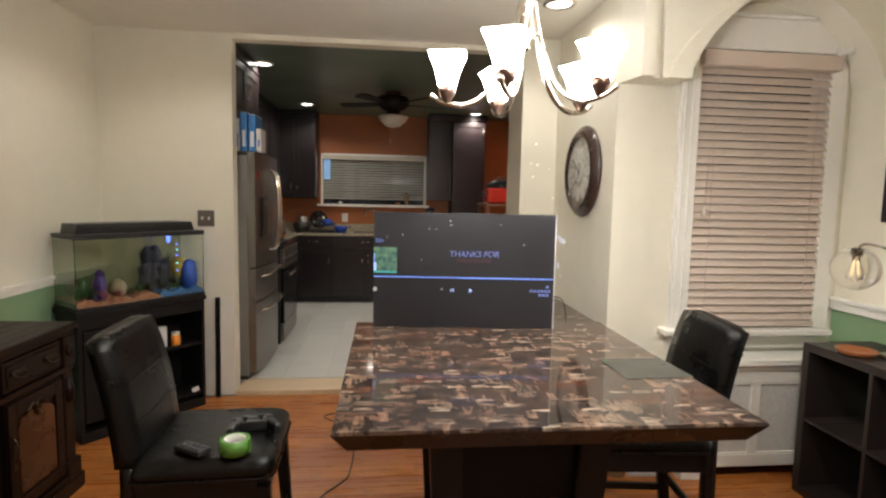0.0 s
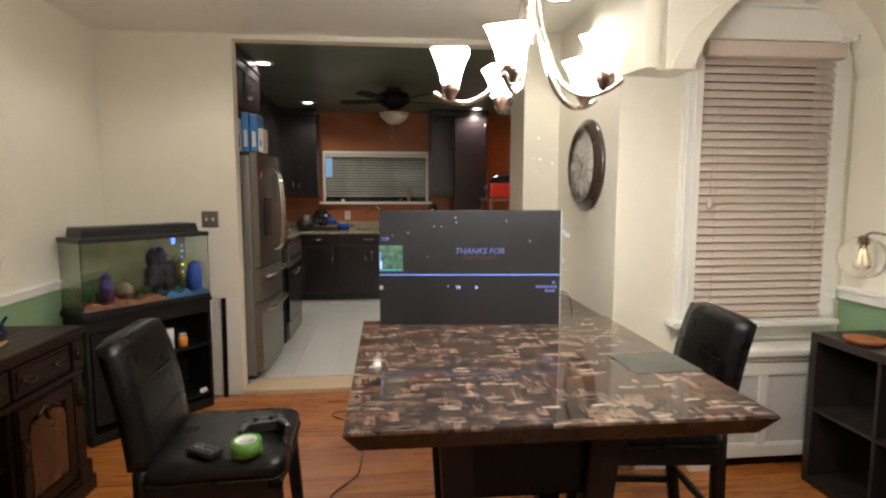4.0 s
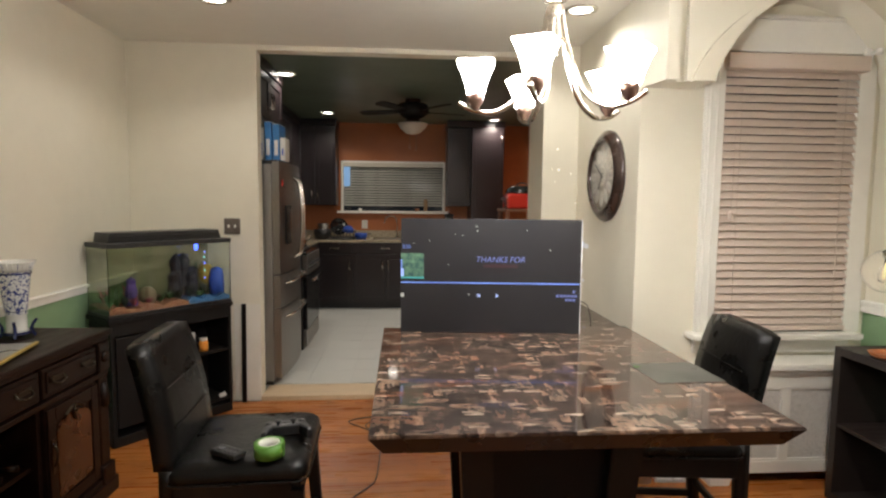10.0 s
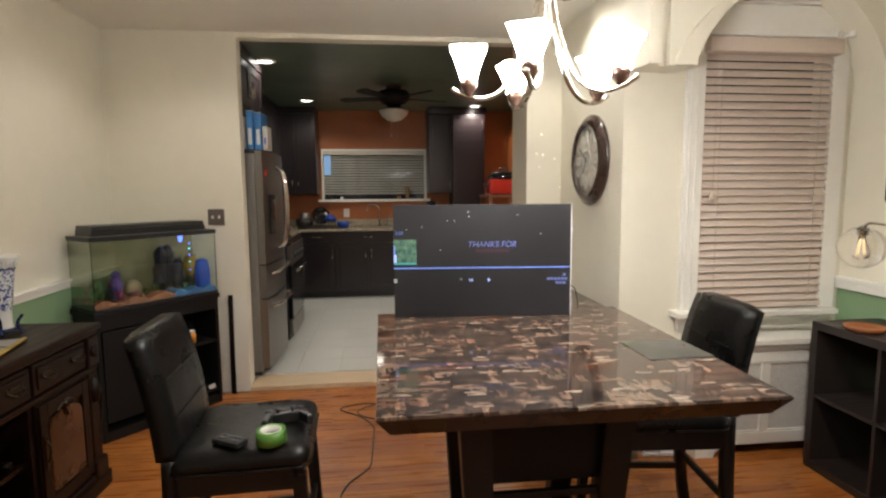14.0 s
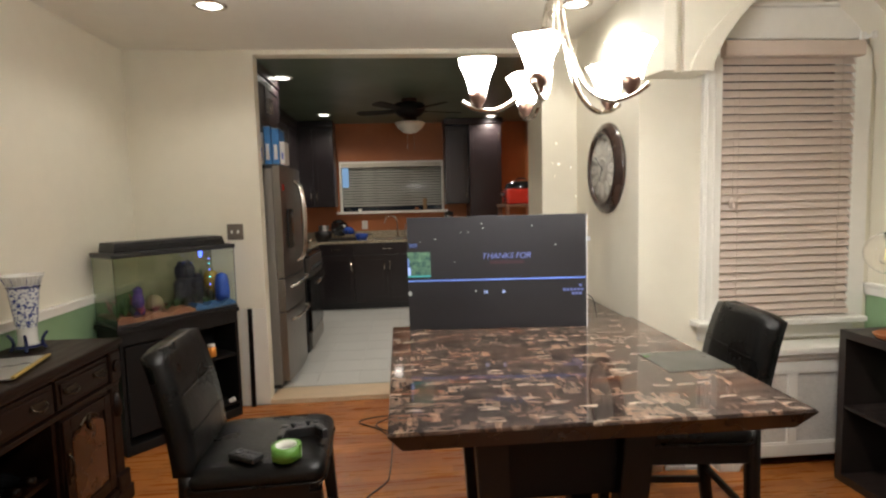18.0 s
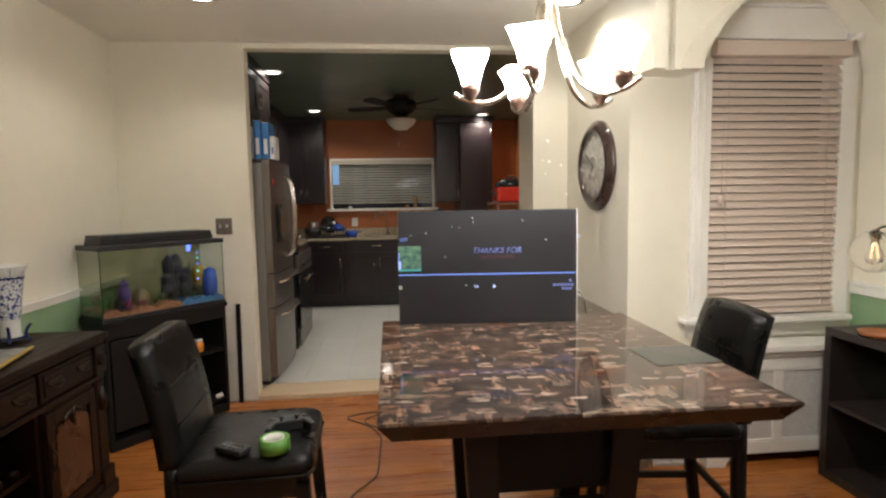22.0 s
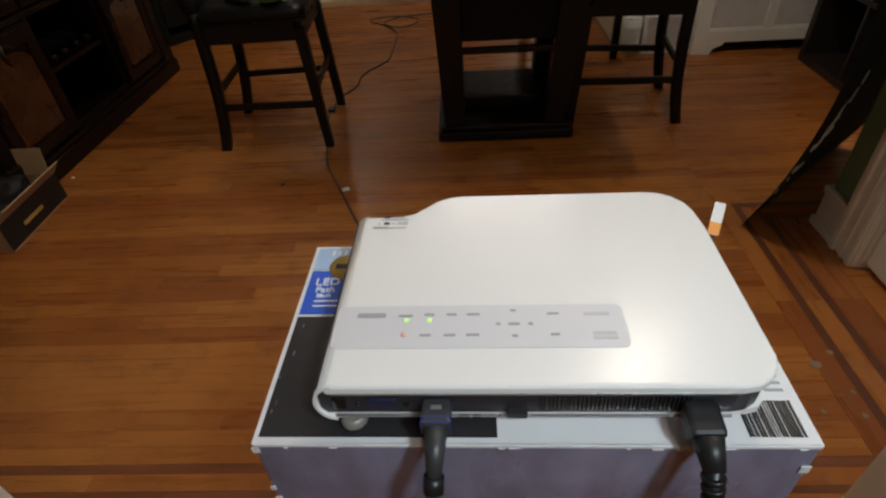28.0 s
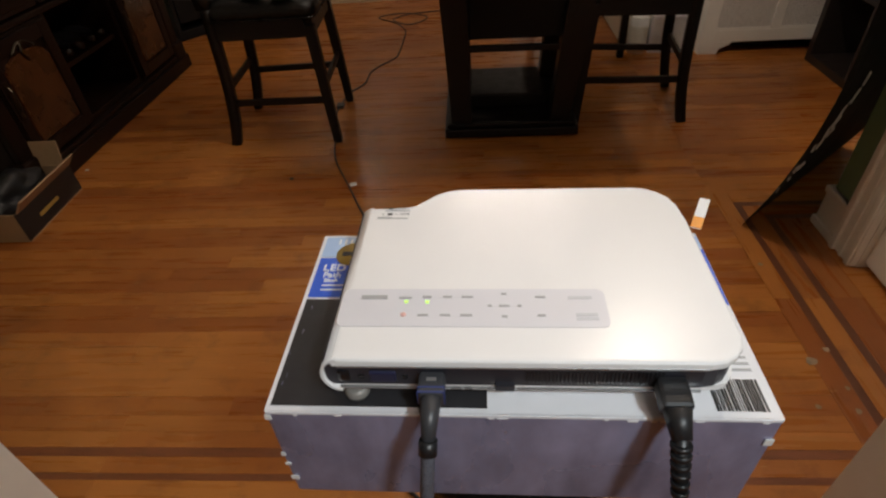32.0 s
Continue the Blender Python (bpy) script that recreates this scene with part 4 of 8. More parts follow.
def counter_chair(name, label, x, y, rz):
    """Faces local +x, origin on the floor below the seat's centre."""
    c = thing(name, label, "chair", x, y, 0, rz, group="chairs round the table")
    seat = bmesh.new()
    rings = []
    for inset, z in ((0.012, 0.549), (0.002, 0.556), (-0.003, 0.570), (-0.003, 0.588), (0.003, 0.603), (0.014, 0.614), (0.032, 0.6215), (0.06, 0.6255), (0.10, 0.6278), (0.15, 0.6285), (0.20, 0.629)):
        rings.append([seat.verts.new((px, py, z)) for px, py in rounded(-0.20 + inset, 0.235 - inset, -0.228 + inset, 0.228 - inset, max(0.004, 0.05 - inset * 0.2), 5)])
    for lo, hi in zip(rings, rings[1:]):
        for k in range(len(lo)):
            seat.faces.new((lo[k], lo[(k + 1) % len(lo)], hi[(k + 1) % len(lo)], hi[k])).smooth = True
    seat.faces.new(rings[-1]).smooth = True
    seat.faces.new(rings[0][::-1])
    # sat-in wrinkles
    for v in seat.verts:
        if v.co.z > 0.60:
            v.co.z += 0.0035 * noise.noise(v.co * 11.0)
    part("seat", seat, "leather", c)
    part("seat_piping", tube([(px, py, 0.556) for px, py in rounded(-0.203, 0.238, -0.231, 0.231, 0.045)] + [(0.238, 0.186, 0.556)], 0.004, 6), "leather", c)
    fr = bmesh.new()
    for a in ((0.185, 0.215, -0.20, 0.20), (-0.21, -0.18, -0.20, 0.20), (-0.18, 0.185, -0.215, -0.19), (-0.18, 0.185, 0.19, 0.215)):
        block(*a, 0.475, 0.548, 0.003, fr)
    part("seat_frame", fr, "espresso", c)
    back = bmesh.new()
    rows = 12
    grid = []
    for i in range(rows + 1):
        t = i / rows
        z = 0.60 + 0.405 * t
        cx = -0.205 - 0.030 * t - 0.050 * t * t
        grid.append((z, cx))
    for s, th in ((1, 0.026), (-1, 0.030)):
        for (z, cx) in grid:
            for j in range(7):
                yy = -0.213 + 0.426 * j / 6
                bulge = 0.010 * (1 - (2 * j / 6 - 1) ** 2)
                ed = (abs(yy) / 0.213) ** 6 * max(0.0, (z - 0.60) / 0.405) ** 5
                back.verts.new((cx + s * (th * (1 - 0.22 * ((z - 0.60) / 0.405) ** 3) + (bulge if s > 0 else 0)), yy * (1 - 0.02 * ed), z - 0.014 * ed))
    back.verts.ensure_lookup_table()
    half = (rows + 1) * 7

    def q(*ids):
        f = back.faces.new([back.verts[k] for k in ids])
        f.smooth = True

    for i in range(rows):
        for j in range(6):
            a = i * 7 + j
            q(a, a + 1, a + 8, a + 7)
            q(half + a, half + a + 7, half + a + 8, half + a + 1)
        for j, flip in ((0, False), (6, True)):
            a = i * 7 + j
            q(*((a, a + 7, half + a + 7, half + a) if not flip else (a, half + a, half + a + 7, a + 7)))
    for j in range(6):
        q(j, half + j, half + j + 1, j + 1)
        t_ = rows * 7 + j
        q(t_, t_ + 1, half + t_ + 1, half + t_)
    bmesh.ops.bevel(back, geom=[e for e in back.edges if e.is_boundary is False and e.calc_face_angle(0) > 1.0], offset=0.012, segments=3, affect="EDGES")
    part("backrest", back, "leather", c)
    for i, z in enumerate((0.72, 0.85)):
        t = (z - 0.60) / 0.405
        part("backrest_seam", block(-0.205 - 0.030 * t - 0.050 * t * t + 0.034, -0.205 - 0.030 * t - 0.050 * t * t + 0.0385, -0.16, 0.16, z - 0.002, z + 0.002), "leather", c)
    for yy in (-0.195, 0.195):
        leg = tube(curve_points(((-0.245, yy, 0.0), (-0.222, yy, 0.12), (-0.205, yy, 0.30), (-0.20, yy, 0.60)), 5), 0.028, 4)
        part("rear_leg", turned(leg, Matrix.Identity(4)), "espresso", c)
        part("front_leg", slanted(0.235, yy * 1.13, 0, 0.200, yy, 0.52, 0.036, 0.036, 0.046, 0.046, 0.003), "espresso", c)
        part("side_stretcher", slanted_bar((-0.212, yy, 0.20), (0.215, yy * 1.08, 0.20), 0.016, 0.030), "espresso", c)
    part("front_stretcher", slanted_bar((0.217, -0.21, 0.26), (0.217, 0.21, 0.26), 0.016, 0.030), "espresso", c)
    part("rear_stretcher", slanted_bar((-0.212, -0.19, 0.26), (-0.212, 0.19, 0.26), 0.016, 0.030), "espresso", c)
    return c


def slanted_bar(a, b, w, h):
    a, b = Vector(a), Vector(b)
    d = b - a
    bm = block(-d.length / 2, d.length / 2, -w / 2, w / 2, -h / 2, h / 2, 0.003)
    return turned(bm, Matrix.Translation((a + b) / 2) @ d.to_track_quat("X", "Z").to_matrix().to_4x4())


chair = counter_chair("dining_chair", "black leather counter chair with espresso legs, tape and remotes on it", -0.357, 2.370, 2.5)
other = copy_thing(chair, pose(1.235, 2.470, 0, 0, 0, 175))
tagged(other, "black leather counter chair pushed under the table's edge")

# things on the near chair's seat
SZ = 0.628
tape = thing("tape_roll", "roll of lime green painter's tape lying on the chair seat", "tape roll", -0.236, 2.190, SZ)
part("tape_wound", lathe(((0.034, 0.0), (0.0475, 0.0), (0.0475, 0.044), (0.034, 0.044), (0.034, 0.0)), 36), "tape", tape)
part("core", lathe(((0.032, 0.001), (0.034, 0.001), (0.034, 0.045), (0.032, 0.045), (0.032, 0.001)), 36), "tapecore", tape)
part("loose_end", block(0.0455, 0.0485, -0.014, 0.008, 0.0, 0.044), "tape", tape)
remote = thing("remote_control", "small black remote control lying on the chair seat", "remote control", -0.368, 2.195, SZ, 60)
part("body", block(-0.026, 0.026, -0.055, 0.055, 0.0, 0.020, 0.007), "blackp", remote)
part("dial", lathe(((0.0165, 0.018), (0.0165, 0.0225), (0.010, 0.0235), (0.009, 0.0215), (0.0, 0.0215)), 20, 0, 0.026), "cable", remote)
for i in range(3):
    for j in range(2):
        part("button", block(-0.017 + 0.022 * j, -0.005 + 0.022 * j, -0.043 + 0.017 * i, -0.033 + 0.017 * i, 0.019, 0.0230, 0.001), "cable", remote)
pad = thing("game_controller", "black wireless game controller lying on the chair seat", "game controller", -0.215, 2.345, SZ, 15)
body = prism(((-0.075, -0.005), (-0.06, 0.03), (0.06, 0.03), (0.075, -0.005), (0.085, -0.06), (0.068, -0.066), (0.045, -0.015), (-0.045, -0.015), (-0.068, -0.066), (-0.085, -0.06)), 0.006, 0.042, bevel=0.010, seg=3)
part("body", body, "blackp", pad)
for x in (-0.026, 0.026):
    part("thumbstick", lathe(((0.006, 0.04), (0.006, 0.050), (0.011, 0.053), (0.011, 0.058), (0.0, 0.057)), 14, x, -0.004), "blackp", pad)
part("touch_pad", block(-0.026, 0.026, 0.006, 0.028, 0.0415, 0.0445, 0.002), "cable", pad)
for x in (-0.055, 0.055):
    part("button_cluster", lathe(((0.0115, 0.04), (0.0115, 0.046), (0.0, 0.047)), 10, x, 0.012), "cable", pad)
    part("shoulder_trigger", block(x - 0.016, x + 0.016, 0.026, 0.040, 0.012, 0.034, 0.005), "blackp", pad)

# ---------- projection board on the table ----------
SX0, SX1, SY, SH = 0.1855, 0.9335, 2.674, 0.476
board = thing("projection_board", "dark grey board propped upright on the table, with a projected menu", "projection board", 0, 0, TZ + 0.001, 0)
board.matrix_basis = pose((SX0 + SX1) / 2, SY, TZ + 0.001, -1.0, 0, -5.2)
hw = (SX1 - SX0) / 2
part("panel", block(-hw, hw, 0, 0.009, 0, SH, 0.001), "screen", board)
part("edge_strip", block(hw, hw + 0.003, -0.001, 0.010, 0, SH), "boardedge", board, "pale foam edge")
part("prop", slanted_bar((0.1, 0.012, 0.30), (0.1, 0.10, 0.004), 0.05, 0.012), "boardedge", board)


def onto(u0, u1, v0, v1, lift=0.0022):
    return block(-hw + u0 * 2 * hw, -hw + u1 * 2 * hw, -lift, -lift + 0.001, SH * (1 - v1), SH * (1 - v0))


part("progress_line", onto(0.0, 0.995, 0.555, 0.567), "blue_light", board)
words = turned(lettering("THANKS FOR", 0.034), pose(0, 0, 0, 90, 0, 0))
for v in words.verts:
    v.co += Vector((-hw + 0.555 * 2 * hw + 0.22 * v.co.z, -0.0025, SH * 0.645))
part("projected_words", words, "text_light", board)
part("projected_line", onto(0.46, 0.65, 0.395, 0.425), "dimred", board)
thumb = part("thumbnail", onto(0.0, 0.128, 0.305, 0.525), "leaf", board, "small projected green picture")
thumb.data.materials.clear()
thumb.data.materials.append(two_tone("projected_thumbnail", (0.006, 0.035, 0.045), (0.10, 0.19, 0.11), 48, 0.5, 0.2, 0.5))
glow = thumb.data.materials[0].node_tree
glow.links.new(glow.nodes["Color Ramp"].outputs[0], glow.nodes["Principled BSDF"].inputs["Emission Color"])
glow.nodes["Principled BSDF"].inputs["Emission Strength"].default_value = 0.38
hour = turned(lettering("2:25", 0.020), pose(0, 0, 0, 90, 0, 0))
for v in hour.verts:
    v.co += Vector((-hw + 0.032 * 2 * hw, -0.0025, SH * 0.752))
part("projected_time", hour, "blue_light", board)
part("thumbnail_strip", onto(0.0, 0.128, 0.512, 0.527, 0.0030), "tealled", board).data.materials[0] = M["teal_light"]
part("thumbnail_glow", onto(0.0, 0.016, 0.44, 0.51, 0.0028), "icon_light", board)
part("thumbnail_glow", onto(0.0, 0.008, 0.36, 0.44, 0.0028), "blue_light", board)
part("corner_mark", onto(0.0, 0.018, 0.655, 0.69), "spark", board)
for u0, u1, v in ((0.955, 0.99, 0.618), (0.865, 0.99, 0.655), (0.915, 0.99, 0.69)):
    for k in range(int((u1 - u0) / 0.02)):
        part("title_bar", onto(u0 + 0.02 * k + 0.002, u0 + 0.02 * k + 0.017, v, v + 0.022), "text_light", board)
prev = bmesh.new()
for pts in (((0.0, 0.0), (0.003, 0.0), (0.003, 0.016), (0.0, 0.016)), ((0.015, 0.0), (0.015, 0.016), (0.004, 0.008))):
    prism(pts, 0, 0.001, prev)
part("previous_icon", turned(prev, pose(-hw + 0.425 * 2 * hw, -0.0015, SH * 0.312, 90, 0, 0)), "icon_light", board)
part("play_icon", turned(prism(((0.0, 0.0), (0.013, 0.009), (0.0, 0.018)), 0, 0.001), pose(-hw + 0.530 * 2 * hw, -0.0015, SH * 0.310, 90, 0, 0)), "icon_light", board)
for u, v, s in ((0.155, 0.19, 0.010), (0.30, 0.135, 0.008), (0.34, 0.14, 0.008), (0.415, 0.06, 0.012), (0.42, 0.10, 0.012), (0.695, 0.09, 0.010), (0.825, 0.26, 0.012), (0.26, 0.40, 0.008), (0.375, 0.655, 0.014), (0.07, 0.215, 0.008)):
    part("speck", onto(u, u + s * 0.6, v, v + s * 0.9), "spark", board)

# ---------- chandelier ----------
ch = thing("chandelier", "five arm brushed nickel chandelier with lit frosted glass shades", "chandelier", CHX, CHY, 0)
part("canopy", lathe(((0.062, CEIL), (0.062, CEIL - 0.012), (0.03, CEIL - 0.03), (0.010, CEIL - 0.04)), 24), "nickel", ch)
part("stem", lathe(((0.009, CEIL - 0.03), (0.009, 2.00)), 14), "nickel", ch)
for k in range(3):
    a = radians(30 + 120 * k)
    part("stem_rod", tube(((0.029 * math.cos(a), 0.029 * math.sin(a), CEIL - 0.03), (0.029 * math.cos(a), 0.029 * math.sin(a), 2.07)), 0.006, 8), "nickel", ch)
for z in (CEIL - 0.045, 2.07):
    part("stem_collar", lathe(((0.012, z - 0.008), (0.037, z - 0.006), (0.037, z + 0.006), (0.012, z + 0.008)), 20), "nickel", ch)
part("hub", lathe(((0.010, 1.93), (0.022, 1.94), (0.030, 1.96), (0.022, 2.0), (0.030, 2.04), (0.012, 2.07)), 20), "nickel", ch)
part("finial", lathe(((0.0, 1.89), (0.012, 1.905), (0.008, 1.92), (0.012, 1.935)), 14), "nickel", ch)
for x, y in ARMS:
    dx, dy = (x - CHX) / 0.238, (y - CHY) / 0.238
    pts = curve_points([(dx * r, dy * r, z) for r, z in ((0.02, 2.04), (0.045, 1.92), (0.10, 1.79), (0.17, 1.735), (0.24, 1.737), (0.29, 1.762))], 6)
    part("arm", tube(pts, 0.0095, 8, taper=0.8), "nickel", ch)
    lx, ly = x - CHX, y - CHY
    part("holder", lathe(((0.010, 1.738), (0.012, 1.746), (0.025, 1.764), (0.028, 1.788), (0.022, 1.790)), 18, lx, ly), "bronze", ch)
    sh = bmesh.new()
    ang = math.atan2(dy, dx)
    rings = []
    for w, z in ((0.025, 1.785), (0.029, 1.806), (0.036, 1.832), (0.045, 1.858), (0.056, 1.882), (0.052, 1.884), (0.042, 1.858), (0.033, 1.832), (0.026, 1.806), (0.022, 1.80)):
        pts = rounded(-w, w, -w, w, w * 0.24, 3)
        rings.append([sh.verts.new((lx + px * math.cos(ang) - py * math.sin(ang), ly + px * math.sin(ang) + py * math.cos(ang), z)) for px, py in pts])
    for a, b in zip(rings, rings[1:]):
        for k in range(len(a)):
            sh.faces.new((a[k], a[(k + 1) % len(a)], b[(k + 1) % len(a)], b[k])).smooth = True
    sh.faces.new(rings[-1])
    bmesh.ops.recalc_face_normals(sh, faces=sh.faces[:])
    part("shade", sh, "shade", ch)

# ---------- round clock ----------
clock = thing("wall_clock", "large round clock with a dark bronze rim and petal numerals", "clock", XC, 3.628, 1.618)
spin = pose(0, 0, 0, 0, -90, 0) @ Matrix.Diagonal((1.0, 1.0, 1, 1))
part("rim", turned(lathe(((0.192, 0.0), (0.266, 0.0), (0.268, 0.010), (0.264, 0.022), (0.256, 0.026), (0.252, 0.031), (0.242, 0.039), (0.230, 0.046), (0.218, 0.049), (0.209, 0.048), (0.203, 0.044), (0.199, 0.036), (0.196, 0.018)), 56), spin), "clockrim", clock)
part("face", turned(lathe(((0.0, 0.032), (0.199, 0.032), (0.199, 0.002)), 48), spin), "clockface", clock)
for k in range(12):
    petal = prism([(0.034 * math.cos(a) * 0.8, 0.048 * math.sin(a)) for a in [2 * math.pi * i / 14 for i in range(14)]], 0.0325, 0.035)
    part("numeral_petal", turned(petal, spin @ pose(0, 0, 0, 0, 0, 30 * k) @ pose(0, 0.135, 0)), "petal", clock)
    part("numeral", turned(block(-0.003, 0.003, 0.115, 0.155, 0.0352, 0.036), spin @ pose(0, 0, 0, 0, 0, 30 * k)), "mark", clock)
part("inner_ring", turned(lathe(((0.050, 0.033), (0.064, 0.033), (0.064, 0.0355), (0.050, 0.0355), (0.050, 0.033)), 32), spin), "petal", clock)
for a, l in ((60, 0.09), (-35, 0.13)):
    part("pointer", turned(block(-0.004, 0.004, -0.02, l, 0.037, 0.038), spin @ pose(0, 0, 0, 0, 0, a)), "darkmark", clock)

# ---------- sideboard ----------
side = thing("sideboard", "carved dark walnut sideboard with an open middle bay", "sideboard")
BX, BY0, BY1 = -1.252, 1.74, 3.19
top = bmesh.new()
block(BX - 0.43, BX + 0.020, BY0 - 0.02, BY1 + 0.02, 0.79, 0.822, 0.010, top)
block(BX - 0.43, BX + 0.006, BY0 - 0.006, BY1 + 0.006, 0.768, 0.79, 0.006, top)
part("top", top, "walnut", side)
part("back_panel", block(BX - 0.425, BX - 0.41, BY0, BY1, 0.09, 0.768), "walnut", side)
part("side_panel", block(BX - 0.41, BX - 0.03, BY1 - 0.03, BY1, 0.09, 0.768, 0.003), "walnut", side)
part("side_panel", block(BX - 0.41, BX - 0.03, BY0, BY0 + 0.03, 0.09, 0.768, 0.003), "walnut", side)
part("bay_floor", block(BX - 0.41, BX - 0.02, 2.25, 2.70, 0.10, 0.125), "walnut", side)
part("bay_shelf", block(BX - 0.41, BX - 0.05, 2.25, 2.70, 0.34, 0.36), "walnut", side)
for y in (2.235, 2.70):
    part("divider", block(BX - 0.41, BX - 0.02, y, y + 0.022, 0.09, 0.60), "walnut", side)
pl = bmesh.new()
block(BX - 0.425, BX + 0.022, BY0 - 0.02, BY1 + 0.02, 0.0, 0.075, 0.008, pl)
block(BX - 0.425, BX + 0.010, BY0 - 0.01, BY1 + 0.01, 0.075, 0.098, 0.006, pl)
part("plinth", pl, "walnut", side)
part("drawer_rail", block(BX - 0.41, BX - 0.012, BY0 + 0.03, BY1 - 0.03, 0.595, 0.615), "walnut", side)
part("rail_moulding", block(BX - 0.03, BX + 0.006, BY0 + 0.01, BY1 - 0.01, 0.598, 0.622, 0.006), "walnut", side)
for y in (BY0 + 0.045, BY1 - 0.045):
    part("pilaster", block(BX - 0.055, BX, y - 0.04, y + 0.04, 0.10, 0.597, 0.012), "walnut", side)
    part("pilaster_block", block(BX - 0.06, BX + 0.012, y - 0.045, y + 0.045, 0.622, 0.768, 0.010), "walnut", side)
    part("carved_rosette", turned(lathe(((0.0, 0.0), (0.03, 0.0), (0.026, 0.010), (0.012, 0.008), (0.0, 0.014)), 12), pose(BX + 0.012, y, 0.695, 0, 90, 0)), "walnut", side)
    part("pilaster_foot", block(BX - 0.065, BX + 0.016, y - 0.055, y + 0.055, 0.0, 0.16, 0.014), "walnut", side)
    part("carved_scroll", turned(lathe(((0.0, 0.0), (0.022, 0.01), (0.028, 0.06), (0.018, 0.12), (0.0, 0.13)), 12), pose(BX - 0.002, y, 0.44)), "walnut", side)
for y0, y1 in ((BY0 + 0.095, 2.225), (2.245, 2.70), (2.72, BY1 - 0.095)):
    d = part("drawer", block(BX - 0.05, BX, y0, y1, 0.632, 0.758, 0.005), "walnut", side)
    part("drawer_bead", block(BX, BX + 0.006, y0 + 0.02, y1 - 0.02, 0.650, 0.741, 0.005), "walnut", d)
    for yy in (y0 + 0.22 * (y1 - y0), y1 - 0.22 * (y1 - y0)):
        h = part("handle", tube(curve_points(((BX + 0.008, yy - 0.038, 0.705), (BX + 0.022, yy - 0.036, 0.692), (BX + 0.028, yy, 0.682), (BX + 0.022, yy + 0.036, 0.692), (BX + 0.008, yy + 0.038, 0.705)), 4), 0.004, 8), "brass", d, "cast bail handle")
        part("back_plate", block(BX + 0.006, BX + 0.009, yy - 0.045, yy + 0.045, 0.692, 0.716, 0.003), "brass", d)
for y0, y1 in ((BY0 + 0.095, 2.225), (2.73, BY1 - 0.095)):
    d = part("door", block(BX - 0.035, BX - 0.008, y0, y1, 0.105, 0.59, 0.004), "walnut", side)
    fr = bmesh.new()
    for a in ((y0 + 0.005, y0 + 0.055, 0.115, 0.58), (y1 - 0.055, y1 - 0.005, 0.115, 0.58), (y0 + 0.055, y1 - 0.055, 0.115, 0.17), (y0 + 0.055, y1 - 0.055, 0.52, 0.58)):
        block(BX - 0.008, BX + 0.004, a[0], a[1], a[2], a[3], 0.004, fr)
    part("door_frame", fr, "walnut", d)
    ym = (y0 + y1) / 2
    hw_ = (y1 - y0) / 2 - 0.062
    arch_ = [(ym - hw_, 0.178), (ym + hw_, 0.178)] + [(ym + hw_ * math.cos(math.pi * k / 10), 0.455 + 0.06 * math.sin(math.pi * k / 10)) for k in range(11)]
    pan = prism(arch_, 0, 0.010, bevel=0.006)
    part("door_panel", turned(pan, Matrix(((0, 0, 1, BX - 0.007), (1, 0, 0, 0), (0, 1, 0, 0), (0, 0, 0, 1)))), "burl", d, "reddish burl panel")
    part("carved_crest", tube(curve_points([(BX + 0.004, ym - 0.065 + 0.13 * k / 6, 0.515 + 0.03 * math.sin(math.pi * k / 6)) for k in range(7)], 3), 0.007, 6), "brass", d, "tarnished carved crest")
    part("carved_drop", tube(curve_points(((BX + 0.006, ym, 0.545), (BX + 0.010, ym - 0.012, 0.51), (BX + 0.006, ym + 0.008, 0.475)), 4), 0.006, 6), "brass", d)
    part("door_pull", tube(curve_points(((BX + 0.004, y0 + 0.030, 0.43), (BX + 0.020, y0 + 0.030, 0.40), (BX + 0.016, y0 + 0.030, 0.35), (BX + 0.004, y0 + 0.030, 0.33)), 4), 0.005, 6), "brass", d)
    part("escutcheon", block(BX + 0.004, BX + 0.007, y0 + 0.018, y0 + 0.042, 0.30, 0.45, 0.003), "brass", d)
for i, y in enumerate((2.33, 2.42, 2.52, 2.61)):
    bt = thing("wine_bottle", "dark wine bottle lying in the sideboard's open bay", "bottle", -1.60, y, 0.361 + 0.037, group="bottles in the sideboard")
    part("body", turned(lathe(((0.0, 0.0), (0.036, 0.002), (0.036, 0.19), (0.014, 0.235), (0.014, 0.29)), 18), pose(0, 0, 0, 0, 90, 0)), "blackg", bt)
    part("foil", turned(lathe(((0.0155, 0.245), (0.0155, 0.295), (0.0, 0.296)), 14), pose(0, 0, 0, 0, 90, 0)), "walnut", bt)

side.matrix_basis = Matrix.Translation((BX, BY1, 0)) @ Matrix.Rotation(radians(-1.5), 4, "Z") @ Matrix.Translation((-BX, -BY1, 0))

# vase on a navy stand, and a tray
vase = thing("vase", "tall blue and white porcelain vase with a flared rim", "vase", -1.555, 3.025, 0.822)
part("body", lathe(((0.0, 0.062), (0.042, 0.062), (0.044, 0.12), (0.050, 0.155), (0.062, 0.26), (0.068, 0.315), (0.070, 0.335)), 36), "porcelain", vase)
part("foot_band", lathe(((0.0, 0.030), (0.050, 0.030), (0.043, 0.045), (0.044, 0.118), (0.047, 0.12)), 36), "whiteglaze", vase, "white glazed foot")
part("rim", lathe(((0.070, 0.334), (0.074, 0.35), (0.088, 0.378), (0.094, 0.386), (0.090, 0.386), (0.078, 0.365), (0.066, 0.335), (0.0, 0.20)), 36), "whiteglaze", vase, "fluted white rim")
